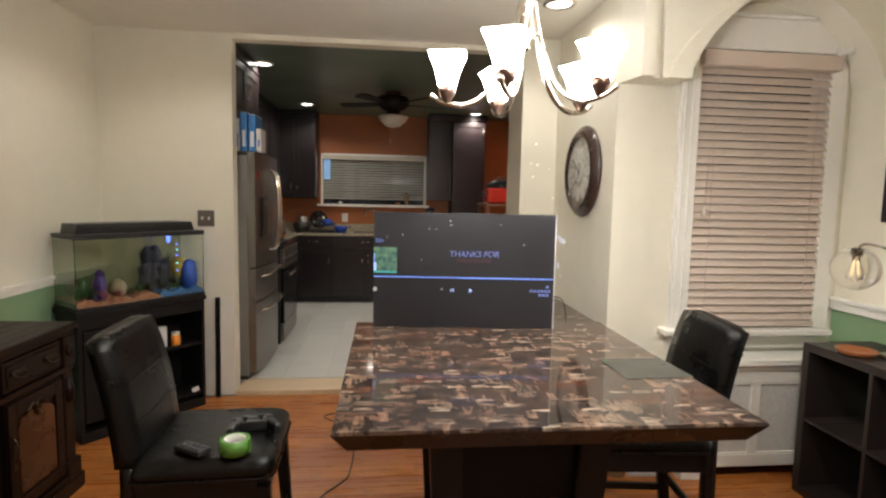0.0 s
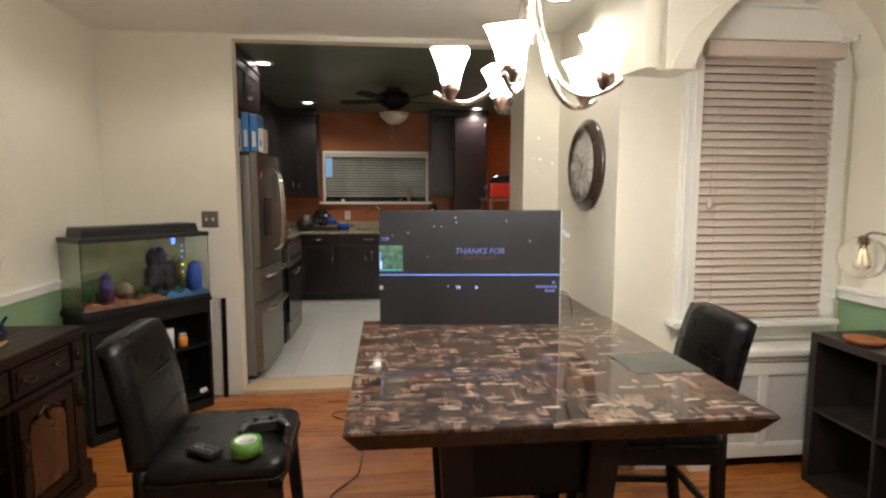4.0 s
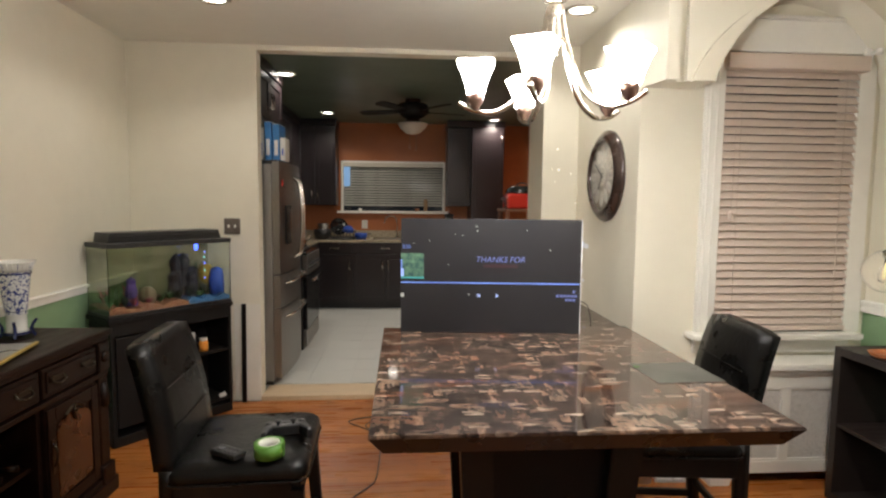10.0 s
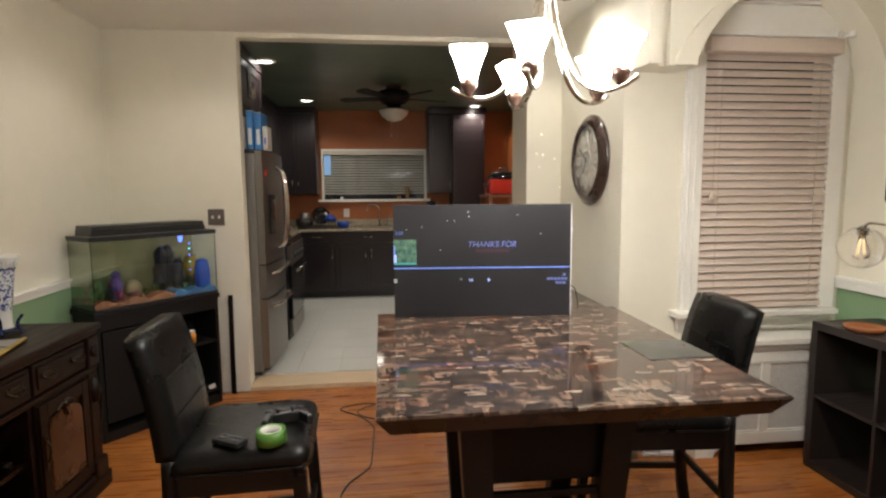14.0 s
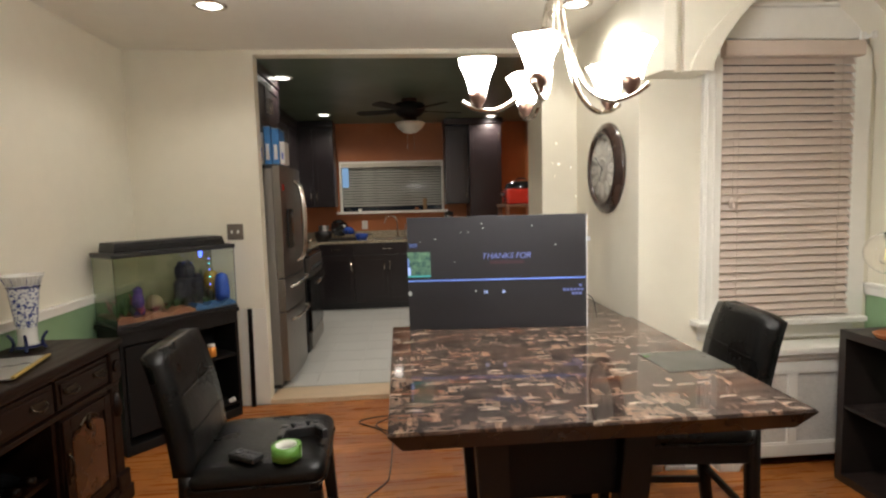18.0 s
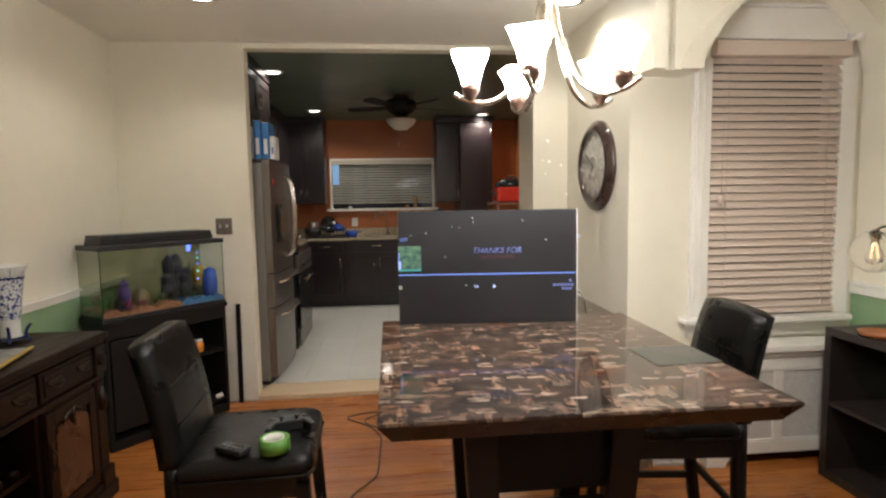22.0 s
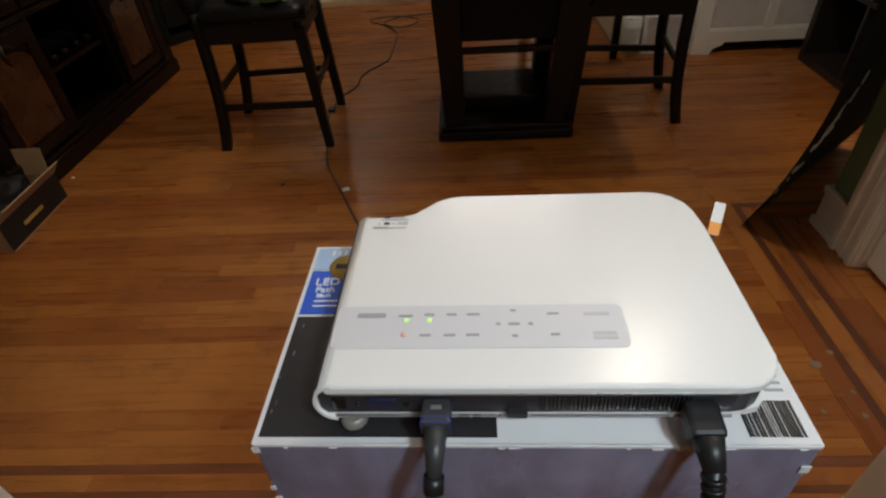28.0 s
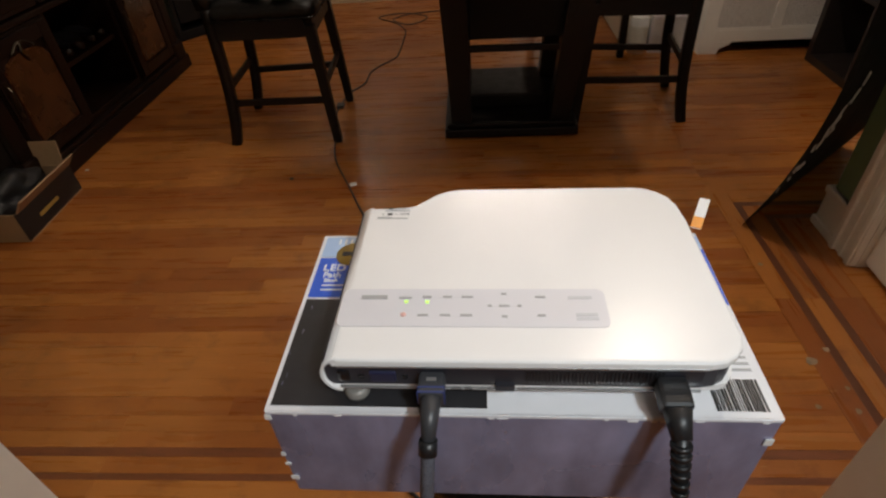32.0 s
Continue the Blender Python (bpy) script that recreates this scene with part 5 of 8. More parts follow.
for k in range(24):
    a = 2 * math.pi * k / 24
    part("rim_flute", tube(((0.073 * math.cos(a), 0.073 * math.sin(a), 0.338), (0.077 * math.cos(a), 0.077 * math.sin(a), 0.355), (0.088 * math.cos(a), 0.088 * math.sin(a), 0.377)), 0.003, 5), "porcelain" if k % 3 == 0 else "whiteglaze", vase)
for z in (0.135, 0.325):
    part("band", lathe(((0.044 + (z - 0.135) * 0.14, z - 0.004), (0.048 + (z - 0.135) * 0.14, z), (0.044 + (z - 0.135) * 0.14, z + 0.004)), 30), "navy", vase)
stand = thing("vase_stand", "navy lacquered three legged vase stand on the sideboard", "stand", -1.555, 3.025, 0.822)
part("ring", lathe(((0.040, 0.018), (0.062, 0.018), (0.062, 0.029), (0.040, 0.029), (0.040, 0.018)), 28), "navy", stand)
for k in range(4):
    a = radians(25 + 90 * k)
    part("leg", tube(curve_points([(r * math.cos(a), r * math.sin(a), z) for r, z in ((0.075, 0.003), (0.064, 0.02), (0.060, 0.045), (0.070, 0.070), (0.084, 0.088))], 4), 0.009, 7, taper=0.8), "navy", stand)
for ob in (vase, stand):
    ob.matrix_basis = ob.matrix_basis @ Matrix.Scale(0.9, 4)
tray = thing("tray", "flat silver tray with a gilt edge on the sideboard", "tray", -1.48, 2.68, 0.823, 12)
part("plate", block(-0.16, 0.14, -0.17, 0.17, 0.004, 0.012, 0.004), "silver", tray)
part("gilt_edge", block(0.135, 0.150, -0.17, 0.17, 0.006, 0.018, 0.004), "gold", tray)
for x in (-0.1, 0.08):
    for y in (-0.1, 0.1):
        part("foot", block(x - 0.01, x + 0.01, y - 0.01, y + 0.01, 0, 0.005), "gold", tray)

# ---------- aquarium in the corner ----------
AQ = (-1.470, 3.640)
ang = math.degrees(math.atan2(4.235 - AQ[1], -0.975 - AQ[0]))
AL = math.hypot(4.235 - AQ[1], -0.975 - AQ[0])
stand2 = thing("aquarium_stand", "black wooden aquarium stand with open shelves", "aquarium stand", *AQ, 0, ang)
AD = 0.285
part("top", block(-0.01, AL + 0.01, -0.01, AD, 0.735, 0.765, 0.004), "ebony", stand2)
part("top_rail", block(0.02, AL - 0.02, 0.0, 0.02, 0.66, 0.735, 0.003), "ebony", stand2)
for x0, x1 in ((0.0, 0.022), (AL - 0.022, AL), (AL * 0.45, AL * 0.45 + 0.02)):
    part("upright", block(x0, x1, 0.0, AD - 0.01, 0.06, 0.735, 0.003), "ebony", stand2)
part("door", block(0.03, AL * 0.44, 0.002, 0.02, 0.11, 0.65, 0.006), "ebony", stand2)
part("door_grip", tube(((AL * 0.40, -0.012, 0.34), (AL * 0.40, -0.012, 0.46)), 0.005, 8), "brass", stand2)
for z in (0.09, 0.43):
    part("shelf", block(AL * 0.45 + 0.02, AL - 0.022, 0.01, AD - 0.02, z, z + 0.018), "ebony", stand2)
part("back_panel", block(0.022, AL - 0.022, AD - 0.02, AD - 0.01, 0.06, 0.73), "ebony", stand2)
part("plinth", block(0.0, AL, 0.005, AD - 0.01, 0.0, 0.06, 0.004), "ebony", stand2)
tank = thing("aquarium", "glass aquarium with gravel, ornaments and a black hood", "aquarium", *AQ, 0.766, ang)
TL, TD, TH = AL, 0.27, 0.405
part("bottom_frame", block(-0.004, TL + 0.004, -0.004, TD + 0.004, 0.0, 0.02, 0.003), "blackp", tank)
for nm, a in (("front_glass", (0.003, TL - 0.003, 0, 0.004)), ("side_glass", (0.0, 0.004, 0.0, TD)), ("side_glass", (TL - 0.004, TL, 0.0, TD))):
    part(nm, block(a[0], a[1], a[2], a[3], 0.021, TH), "glass", tank).visible_shadow = False
part("back_glass", block(0.004, TL - 0.004, TD - 0.006, TD, 0.021, TH), "tankglass", tank, "olive tinted back glass").visible_shadow = False
part("rim", block(-0.006, TL + 0.006, -0.008, TD + 0.006, TH, TH + 0.028, 0.005), "blackp", tank)
hood = bmesh.new()
prism(((0.03, TH + 0.028), (TL - 0.03, TH + 0.028), (TL - 0.05, TH + 0.085), (0.04, TH + 0.085)), 0.05, TD - 0.03, hood)
part("hood", turned(hood, Matrix(((1, 0, 0, 0), (0, 0, 1, 0), (0, 1, 0, 0), (0, 0, 0, 1)))), "blackp", tank)
for z in (TH + 0.042, TH + 0.056):
    part("hood_groove", block(0.045, TL - 0.06, 0.044, 0.049, z, z + 0.004), "blackg", tank)
rng = random.Random(4)


def bed(x0, x1, mat, name):
    bm = bmesh.new()
    nx, ny = 24, 8
    g = [[bm.verts.new((x0 + (x1 - x0) * i / nx, 0.006 + (TD - 0.014) * j / ny, 0.045 + 0.012 * rng.random() + 0.012 * math.sin(i * 0.7))) for j in range(ny + 1)] for i in range(nx + 1)]
    for i in range(nx):
        for j in range(ny):
            bm.faces.new((g[i][j], g[i + 1][j], g[i + 1][j + 1], g[i][j + 1]))
        a, b = g[i][0], g[i + 1][0]
        bm.faces.new((bm.verts.new((a.co.x, a.co.y, 0.021)), bm.verts.new((b.co.x, b.co.y, 0.021)), b, a))
    return part(name, bm, mat, tank)


bed(0.006, TL * 0.62, "gravel", "gravel")
bed(TL * 0.62, TL - 0.006, "bluegravel", "blue_gravel")
castle = bmesh.new()
for x, y, r, h in ((0.475, 0.14, 0.038, 0.29), (0.445, 0.12, 0.034, 0.18), (0.53, 0.15, 0.040, 0.295), (0.56, 0.12, 0.036, 0.17), (0.545, 0.20, 0.042, 0.22), (0.60, 0.16, 0.032, 0.20)):
    lathe([(r * k, 0.05 + h * z) for k, z in ((1.25, 0), (1.0, 0.1), (1.05, 0.35), (0.85, 0.6), (1.05, 0.75), (1.0, 0.85), (0.35, 0.97), (0.0, 1.0))], 9, x * TL / 0.78, y, castle, smooth=False)
part("castle_ornament", castle, "castle", tank)
part("purple_castle", lathe(((0.036, 0.05), (0.030, 0.09), (0.036, 0.13), (0.024, 0.18), (0.028, 0.20), (0.0, 0.225)), 10, 0.215 * TL, 0.09, smooth=False), "purple", tank)
part("yellow_ornament", lathe(((0.018, 0.05), (0.022, 0.12), (0.045, 0.16), (0.052, 0.205), (0.036, 0.245), (0.0, 0.26)), 14, 0.885 * TL, 0.15), "yellow", tank)
part("blue_ornament", lathe(((0.044, 0.05), (0.050, 0.10), (0.046, 0.17), (0.038, 0.22), (0.0, 0.24)), 16, 0.935 * TL, 0.085), "bluep", tank)
part("shell_ornament", lathe(((0.040, 0.05), (0.052, 0.085), (0.046, 0.125), (0.02, 0.15), (0.0, 0.152)), 12, 0.345 * TL, 0.10), "skull", tank)
for cx_, cy_, h, mt in ((0.07, 0.20, 0.12, "redleaf"), (0.13, 0.14, 0.10, "leaf"), (0.05, 0.10, 0.07, "leaf"), (0.22, 0.20, 0.13, "redleaf"), (0.74, 0.14, 0.08, "leaf"), (0.82, 0.20, 0.07, "leaf"), (0.66, 0.07, 0.05, "leaf"), (0.72, 0.22, 0.25, "leaf"), (0.79, 0.18, 0.23, "castle"), (0.84, 0.22, 0.20, "leaf"), (0.60, 0.24, 0.24, "blueglow"), (0.64, 0.22, 0.22, "blueglow"), (0.36, 0.06, 0.06, "leaf"), (0.28, 0.06, 0.05, "redleaf"), (0.03, 0.05, 0.11, "leaf"), (0.08, 0.06, 0.13, "leaf"), (0.12, 0.05, 0.09, "darkleaf"), (0.18, 0.05, 0.08, "redleaf"), (0.33, 0.18, 0.09, "darkleaf"), (0.44, 0.08, 0.07, "leaf"), (0.50, 0.06, 0.09, "darkleaf"), (0.58, 0.06, 0.12, "darkleaf"), (0.70, 0.06, 0.10, "darkleaf")):
    pl_ = bmesh.new()
    for k in range(16):
        a, l = rng.uniform(0, 6.28), rng.uniform(0.5, 1) * h
        p0 = Vector((cx_ * TL / 0.78 * 0.9, cy_, 0.05))
        tip = p0 + Vector((math.cos(a) * 0.035, math.sin(a) * 0.035, l))
        w = Vector((-math.sin(a), math.cos(a), 0)) * 0.008
        mid = (p0 + tip) / 2 + Vector((0, 0, 0.01))
        vs = [pl_.verts.new(p) for p in (p0, mid - w, tip, mid + w)]
        pl_.faces.new(vs)
    part("aquarium_plant", pl_, mt, tank)
# no lamp itself: the LED's light on it is added as a glow
part("blue_ornament", lathe(((0.0, 0.20), (0.030, 0.215), (0.038, 0.25), (0.026, 0.29), (0.034, 0.315), (0.0, 0.33)), 12, 0.735 * TL, 0.235), "blueglow", tank, "blue tank ornament with the tank light's glow put in")
part("bubble_light", lathe(((0.0, 0.350), (0.010, 0.356), (0.013, 0.385), (0.010, 0.402), (0.0, 0.403)), 12, 0.80 * TL, 0.15), "blueled", tank, "bright blue bubbler light")
for i, z in enumerate((0.16, 0.21, 0.26, 0.30, 0.335)):
    part("light_dot", lathe(((0.0, z), (0.006, z + 0.006), (0.0, z + 0.012)), 8, 0.845 * TL, 0.11), "tealled" if i % 2 else "blueled", tank)
jar = thing("jar", "small orange jar on the aquarium stand's shelf", "jar", -1.13, 4.14, 0.449)
part("body", lathe(((0.0, 0), (0.028, 0), (0.028, 0.06), (0.022, 0.068)), 18), "orangeprint", jar)
part("lid", lathe(((0.025, 0.068), (0.025, 0.085), (0.0, 0.086)), 18), "whiteglaze", jar, "white lid")
carton2 = thing("food_carton", "white fish food carton on the stand's shelf", "carton", -1.20, 4.09, 0.449, 30)
part("box", block(-0.03, 0.03, -0.02, 0.02, 0, 0.13, 0.002), "whitebox", carton2)
scrap0 = thing("paper_scrap", "crumpled white paper scrap on the stand's bottom shelf", "paper scrap", -1.03, 4.20, 0.109, 20)
part("paper", turned(block(-0.02, 0.025, -0.012, 0.012, 0, 0.028, 0.006), pose(0, 0, 0, 0, -20, 0)), "whitebox", scrap0)

# ---------- kitchen ----------
before = set(bpy.data.objects)


def cabinet(name, label, x0, x1, y0, y1, z0, z1, face, doors=1, drawer=False, handle="low", category="cabinet"):
    """A cabinet unit; face is '-y' or '+x': the side that its doors are on."""
    c = thing(name, label, category, group="kitchen cabinets")
    part("body", block(x0, x1, y0, y1, z0, z1, 0.002), "cabinet", c)
    if face == "-y":
        a0, a1 = x0, x1
        flip = Matrix.Translation((0, y0, 0)) @ Matrix.Rotation(radians(90), 4, "X")
    else:
        a0, a1 = y0, y1
        flip = Matrix(((0, 0, 1, x1), (1, 0, 0, 0), (0, 1, 0, 0), (0, 0, 0, 1)))
    zt = z1 - 0.006
    if drawer:
        part("drawer_front", turned(block(a0 + 0.004, a1 - 0.004, z1 - 0.15, zt, 0.001, 0.019, 0.003), flip), "cabinet", c)
        part("handle", turned(tube((((a0 + a1) / 2 - 0.06, z1 - 0.075, 0.045), ((a0 + a1) / 2 + 0.06, z1 - 0.075, 0.045)), 0.005, 8), flip), "nickel", c)
        zt = z1 - 0.158
    w = (a1 - a0) / doors
    for k in range(doors):
        u0, u1 = a0 + k * w + 0.003, a0 + (k + 1) * w - 0.003
        d = part("door", turned(block(u0, u1, z0 + 0.006, zt, 0.001, 0.012, 0.002), flip), "cabinet", c)
        rim = bmesh.new()
        for b in ((u0, u0 + 0.055, z0 + 0.006, zt), (u1 - 0.055, u1, z0 + 0.006, zt), (u0 + 0.055, u1 - 0.055, z0 + 0.006, z0 + 0.07), (u0 + 0.055, u1 - 0.055, zt - 0.064, zt)):
            block(b[0], b[1], b[2], b[3], 0.012, 0.020, 0.003, rim)
        part("door_frame", turned(rim, flip), "cabinet", d)
        hx = (u1 - 0.035 if k % 2 == 0 else u0 + 0.035) if doors > 1 else u1 - 0.035
        hz = z0 + 0.09 if handle == "low" else zt - 0.20
        part("handle", turned(tube(((hx, hz, 0.045), (hx, hz + 0.12, 0.045)), 0.005, 8), flip), "nickel", d)
        for zz in (hz + 0.01, hz + 0.11):
            part("handle_post", turned(tube(((hx, zz, 0.018), (hx, zz, 0.045)), 0.004, 6), flip), "nickel", d)
    return c


CY, CZ = 7.66, 0.91 + KF
for x0, x1, n in ((-1.02, -0.56, 1), (-0.56, 0.30, 2), (0.30, 0.86, 1)):
    cabinet("base_cabinet", "dark cherry base cabinet under the granite counter", x0, x1, CY, KY - 0.01, KF + 0.09, CZ - 0.03, "-y", n, drawer=True, handle="high")
    tk = thing("toe_kick", "black toe kick board", "toe kick")
    part("board", block(x0, x1, CY + 0.05, CY + 0.07, KF, KF + 0.089), "blackp", tk)
cabinet("base_cabinet", "dark cherry corner base cabinet", -1.62, -1.02, 6.55, KY - 0.01, KF, CZ - 0.03, "+x", 2, handle="high")
cabinet("upper_cabinet", "dark cherry wall cabinet beside the window", -1.35, -0.80, 7.93, KY - 0.01, 1.40, KCEIL - 0.09, "-y", 2)
cabinet("upper_cabinet", "dark cherry wall cabinet beside the window", 0.70, 1.02, 7.95, KY - 0.01, 1.40, KCEIL - 0.09, "-y", 1)
cabinet("tall_cabinet", "tall dark cherry pantry cabinet", 1.02, 1.46, 7.86, KY - 0.01, KF, KCEIL - 0.09, "-y", 1, handle="high")
cabinet("upper_cabinet", "dark cherry wall cabinet over the cooker", -1.62, -1.28, 5.55, 6.75, 1.75, KCEIL - 0.09, "+x", 2)
cabinet("upper_cabinet", "dark cherry wall cabinet in the corner", -1.62, -1.28, 6.75, 7.92, 1.40, KCEIL - 0.09, "+x", 2)
cabinet("upper_cabinet", "dark cherry cabinet above the fridge", -1.62, -1.00, 4.60, 5.50, 2.10, KCEIL - 0.09, "+x", 2)
for a in ((-1.40, -0.79, 7.90, KY - 0.01), (0.69, 1.48, 7.83, KY - 0.01), (-1.62, -1.25, 5.52, 7.90), (-1.62, -0.97, 4.58, 5.52)):
    cr = thing("crown_moulding", "dark cherry crown moulding on the wall cabinets", "moulding")
    part("moulding", block(a[0], a[1], a[2], a[3], KCEIL - 0.088, KCEIL - 0.004, 0.012), "cabinet", cr)
counter = thing("countertop", "speckled beige granite countertop slab on dark cabinets", "countertop")
part("slab", prism(((-1.62, 6.52), (-0.985, 6.52), (-0.985, CY - 0.03), (1.0, CY - 0.03), (1.0, KY - 0.001), (-1.62, KY - 0.001)), CZ - 0.029, CZ, bevel=0.006), "granite", counter)
part("backsplash_strip", block(-1.62, 1.0, KY - 0.022, KY - 0.001, CZ, CZ + 0.10, 0.004), "granite", counter)
part("sink_basin", block(-0.30, 0.25, 7.80, 8.12, CZ - 0.001, CZ + 0.003, 0.002), "steel", counter)
faucet = thing("faucet", "chrome gooseneck kitchen faucet", "faucet", 0.02, 8.16, CZ)
part("spout", tube(curve_points(((0, 0, 0.0), (0, 0, 0.20), (-0.02, -0.02, 0.275), (-0.08, -0.05, 0.31), (-0.15, -0.08, 0.285), (-0.175, -0.09, 0.21)), 6), 0.012, 10), "chrome", faucet)
part("base", lathe(((0.03, 0), (0.03, 0.012), (0.016, 0.03), (0.014, 0.05)), 18), "chrome", faucet)
part("side_handle", tube(((0.10, 0, 0.0), (0.10, 0, 0.10), (0.12, -0.03, 0.19)), 0.009, 8), "chrome", faucet)
outlet = thing("outlet", "white double outlet on the orange wall", "outlet", -0.44, KY, 1.135)
part("plate", block(-0.04, 0.04, -0.006, 0, -0.06, 0.06, 0.003), "whiteglaze", outlet)
for z in (-0.025, 0.025):
    part("socket", block(-0.016, 0.016, -0.009, -0.005, z - 0.014, z + 0.014, 0.002), "tapecore", outlet)
kwin = tagged(new("window_2"), "kitchen window with a white frame and a half shut grey blind", "window", kind="structure")
part("glass_pane", block((KX0 - KSHIFT), (KX1 - KSHIFT), KY + 0.09, KY + 0.095, KZ0, KZ1), "night", kwin)
for nm, a in (("sill", ((KX0 - KSHIFT) - 0.05, (KX1 - KSHIFT) + 0.05, KY - 0.06, KY + 0.08, KZ0 - 0.035, KZ0)), ("jamb", ((KX0 - KSHIFT), (KX0 - KSHIFT) + 0.03, KY - 0.008, KY + 0.08, KZ0, KZ1)), ("jamb", ((KX1 - KSHIFT) - 0.03, (KX1 - KSHIFT), KY - 0.008, KY + 0.08, KZ0, KZ1)), ("head", ((KX0 - KSHIFT), (KX1 - KSHIFT), KY - 0.008, KY + 0.08, KZ1 - 0.03, KZ1))):
    part(nm, block(*a, 0.005), "trim", kwin)
kbl = thing("window_blind", "grey horizontal blind on the kitchen window", "blind")
part("headrail", block((KX0 - KSHIFT) + 0.03, (KX1 - KSHIFT) - 0.03, KY - 0.03, KY + 0.02, KZ1 - 0.085, KZ1 - 0.03, 0.005), "bowl", kbl)
slm = None
for k in range(15):
    z = KZ1 - 0.105 - k * 0.0365
    if slm is None:
        ob = part("slat", turned(block((KX0 - KSHIFT) + 0.035, (KX1 - KSHIFT) - 0.035, -0.020, 0.020, -0.001, 0.001), pose(0, 0, 0, 44, 0, 0)), "kslat", kbl)
        slm = ob.data
    else:
        ob = new("slat", slm)
        ob.parent = kbl
    ob.matrix_basis = pose(0, KY + 0.02, z)
part("lit_slat_patch", block((KX0 - KSHIFT) + 0.04, (KX0 - KSHIFT) + 0.13, KY - 0.002, KY - 0.001, KZ1 - 0.36, KZ1 - 0.06), "dusk", kbl, "bluish daylight patch")
for x, h, r, mt in ((-0.66, 0.05, 0.03, "blackp"), (-0.50, 0.035, 0.025, "whitebox"), (0.42, 0.17, 0.03, "kraft"), (0.30, 0.04, 0.03, "amber")):
    it = thing("sill_pot", "small pot standing on the kitchen window sill", "pot", x, KY - 0.015, KZ0, group="pots on the sill")
    part("body", lathe(((0.0, 0.001), (r * 0.8, 0.001), (r, h * 0.7), (r * 0.8, h), (0.0, h * 0.98)), 16), mt, it)

fr_ = thing("fridge", "stainless french door fridge with a freezer drawer", "fridge")
FX0, FX1, FY0, FY1, FZ = -1.595, -0.880, 4.62, 5.44, 1.745
part("body", block(FX0, FX1, FY0, FY1, KF + 0.03, FZ - 0.02, 0.006), "steel_side", fr_)
part("foot_grille", block(FX0 + 0.02, FX1 - 0.01, FY0 + 0.01, FY1 - 0.01, KF, KF + 0.03), "blackp", fr_)


def bowed(y0, y1, z0, z1):
    """A fridge door whose front bulges gently."""
    pts = [(FX1 + 0.004, y0), (FX1 + 0.004, y1)]
    m_, h_ = (FY0 + FY1) / 2, (FY1 - FY0) / 2
    n_ = 8
    for k in range(n_ + 1):
        y = y1 + (y0 - y1) * k / n_
        pts.append((FX1 + 0.055 + 0.035 * (1 - ((y - m_) / h_) ** 2), y))
    return prism(pts, z0, z1, bevel=0.004)


mid = (FY0 + FY1) / 2
for y0, y1, yh in ((FY0, mid - 0.003, mid - 0.045), (mid + 0.003, FY1, mid + 0.045)):
    d = part("door", bowed(y0, y1, 0.90, FZ), "steel", fr_)
    part("handle", tube(curve_points(((FX1 + 0.085, yh, 1.00), (FX1 + 0.135, yh, 1.05), (FX1 + 0.155, yh, 1.32), (FX1 + 0.135, yh, 1.58), (FX1 + 0.085, yh, 1.64)), 6), 0.013, 10), "chrome", d)
for z0, z1 in ((0.642, 0.890), (KF + 0.06, 0.632)):
    d = part("freezer_drawer", bowed(FY0, FY1, z0, z1), "steel", fr_)
    part("handle", tube(curve_points(((FX1 + 0.075, FY0 + 0.09, z1 - 0.07), (FX1 + 0.125, FY0 + 0.13, z1 - 0.055), (FX1 + 0.14, mid, z1 - 0.05), (FX1 + 0.125, FY1 - 0.13, z1 - 0.055), (FX1 + 0.075, FY1 - 0.09, z1 - 0.07)), 6), 0.012, 10), "chrome", d)
part("dispenser", block(FX1 + 0.075, FX1 + 0.092, FY0 + 0.10, FY0 + 0.26, 1.12, 1.42, 0.004), "blackg", fr_)
part("magnet", block(FX1 + 0.066, FX1 + 0.074, FY0 + 0.03, FY0 + 0.06, 1.56, 1.61, 0.001), "redgloss", fr_)
part("top_cap", block(FX0, FX1 + 0.05, FY0 + 0.01, FY1 - 0.01, FZ - 0.02, FZ + 0.012, 0.006), "blackp", fr_)
for x0, x1, y0, y1, h, mt, lb in ((-0.945, -0.895, 4.70, 4.90, 0.285, "bluebox", "blue cereal box on top of the fridge"), (-0.885, -0.835, 4.70, 4.92, 0.270, "bluebox", "blue and white cereal box on top of the fridge"), (-0.825, -0.79, 4.68, 4.84, 0.165, "whitebox", "white paper bag on top of the fridge"), (-1.06, -0.955, 4.72, 4.92, 0.24, "whitebox", "white box on top of the fridge")):
    bx = thing("cereal_box", lb, "box", group="boxes on the fridge")
    part("box", block(x0, x1, y0, y1, FZ + 0.013, FZ + 0.013 + h, 0.002), mt, bx)
    part("side_print", block(x0 + 0.012, x1 - 0.012, y0 - 0.0015, y0 - 0.0005, FZ + 0.05, FZ + h * 0.6), "whiteprint" if mt == "bluebox" else "cardblue", bx)
    part("top_flap", block(x0 - 0.001, x1 + 0.001, y0 - 0.001, y1, FZ + 0.013 + h, FZ + 0.016 + h), "whitebox", bx)

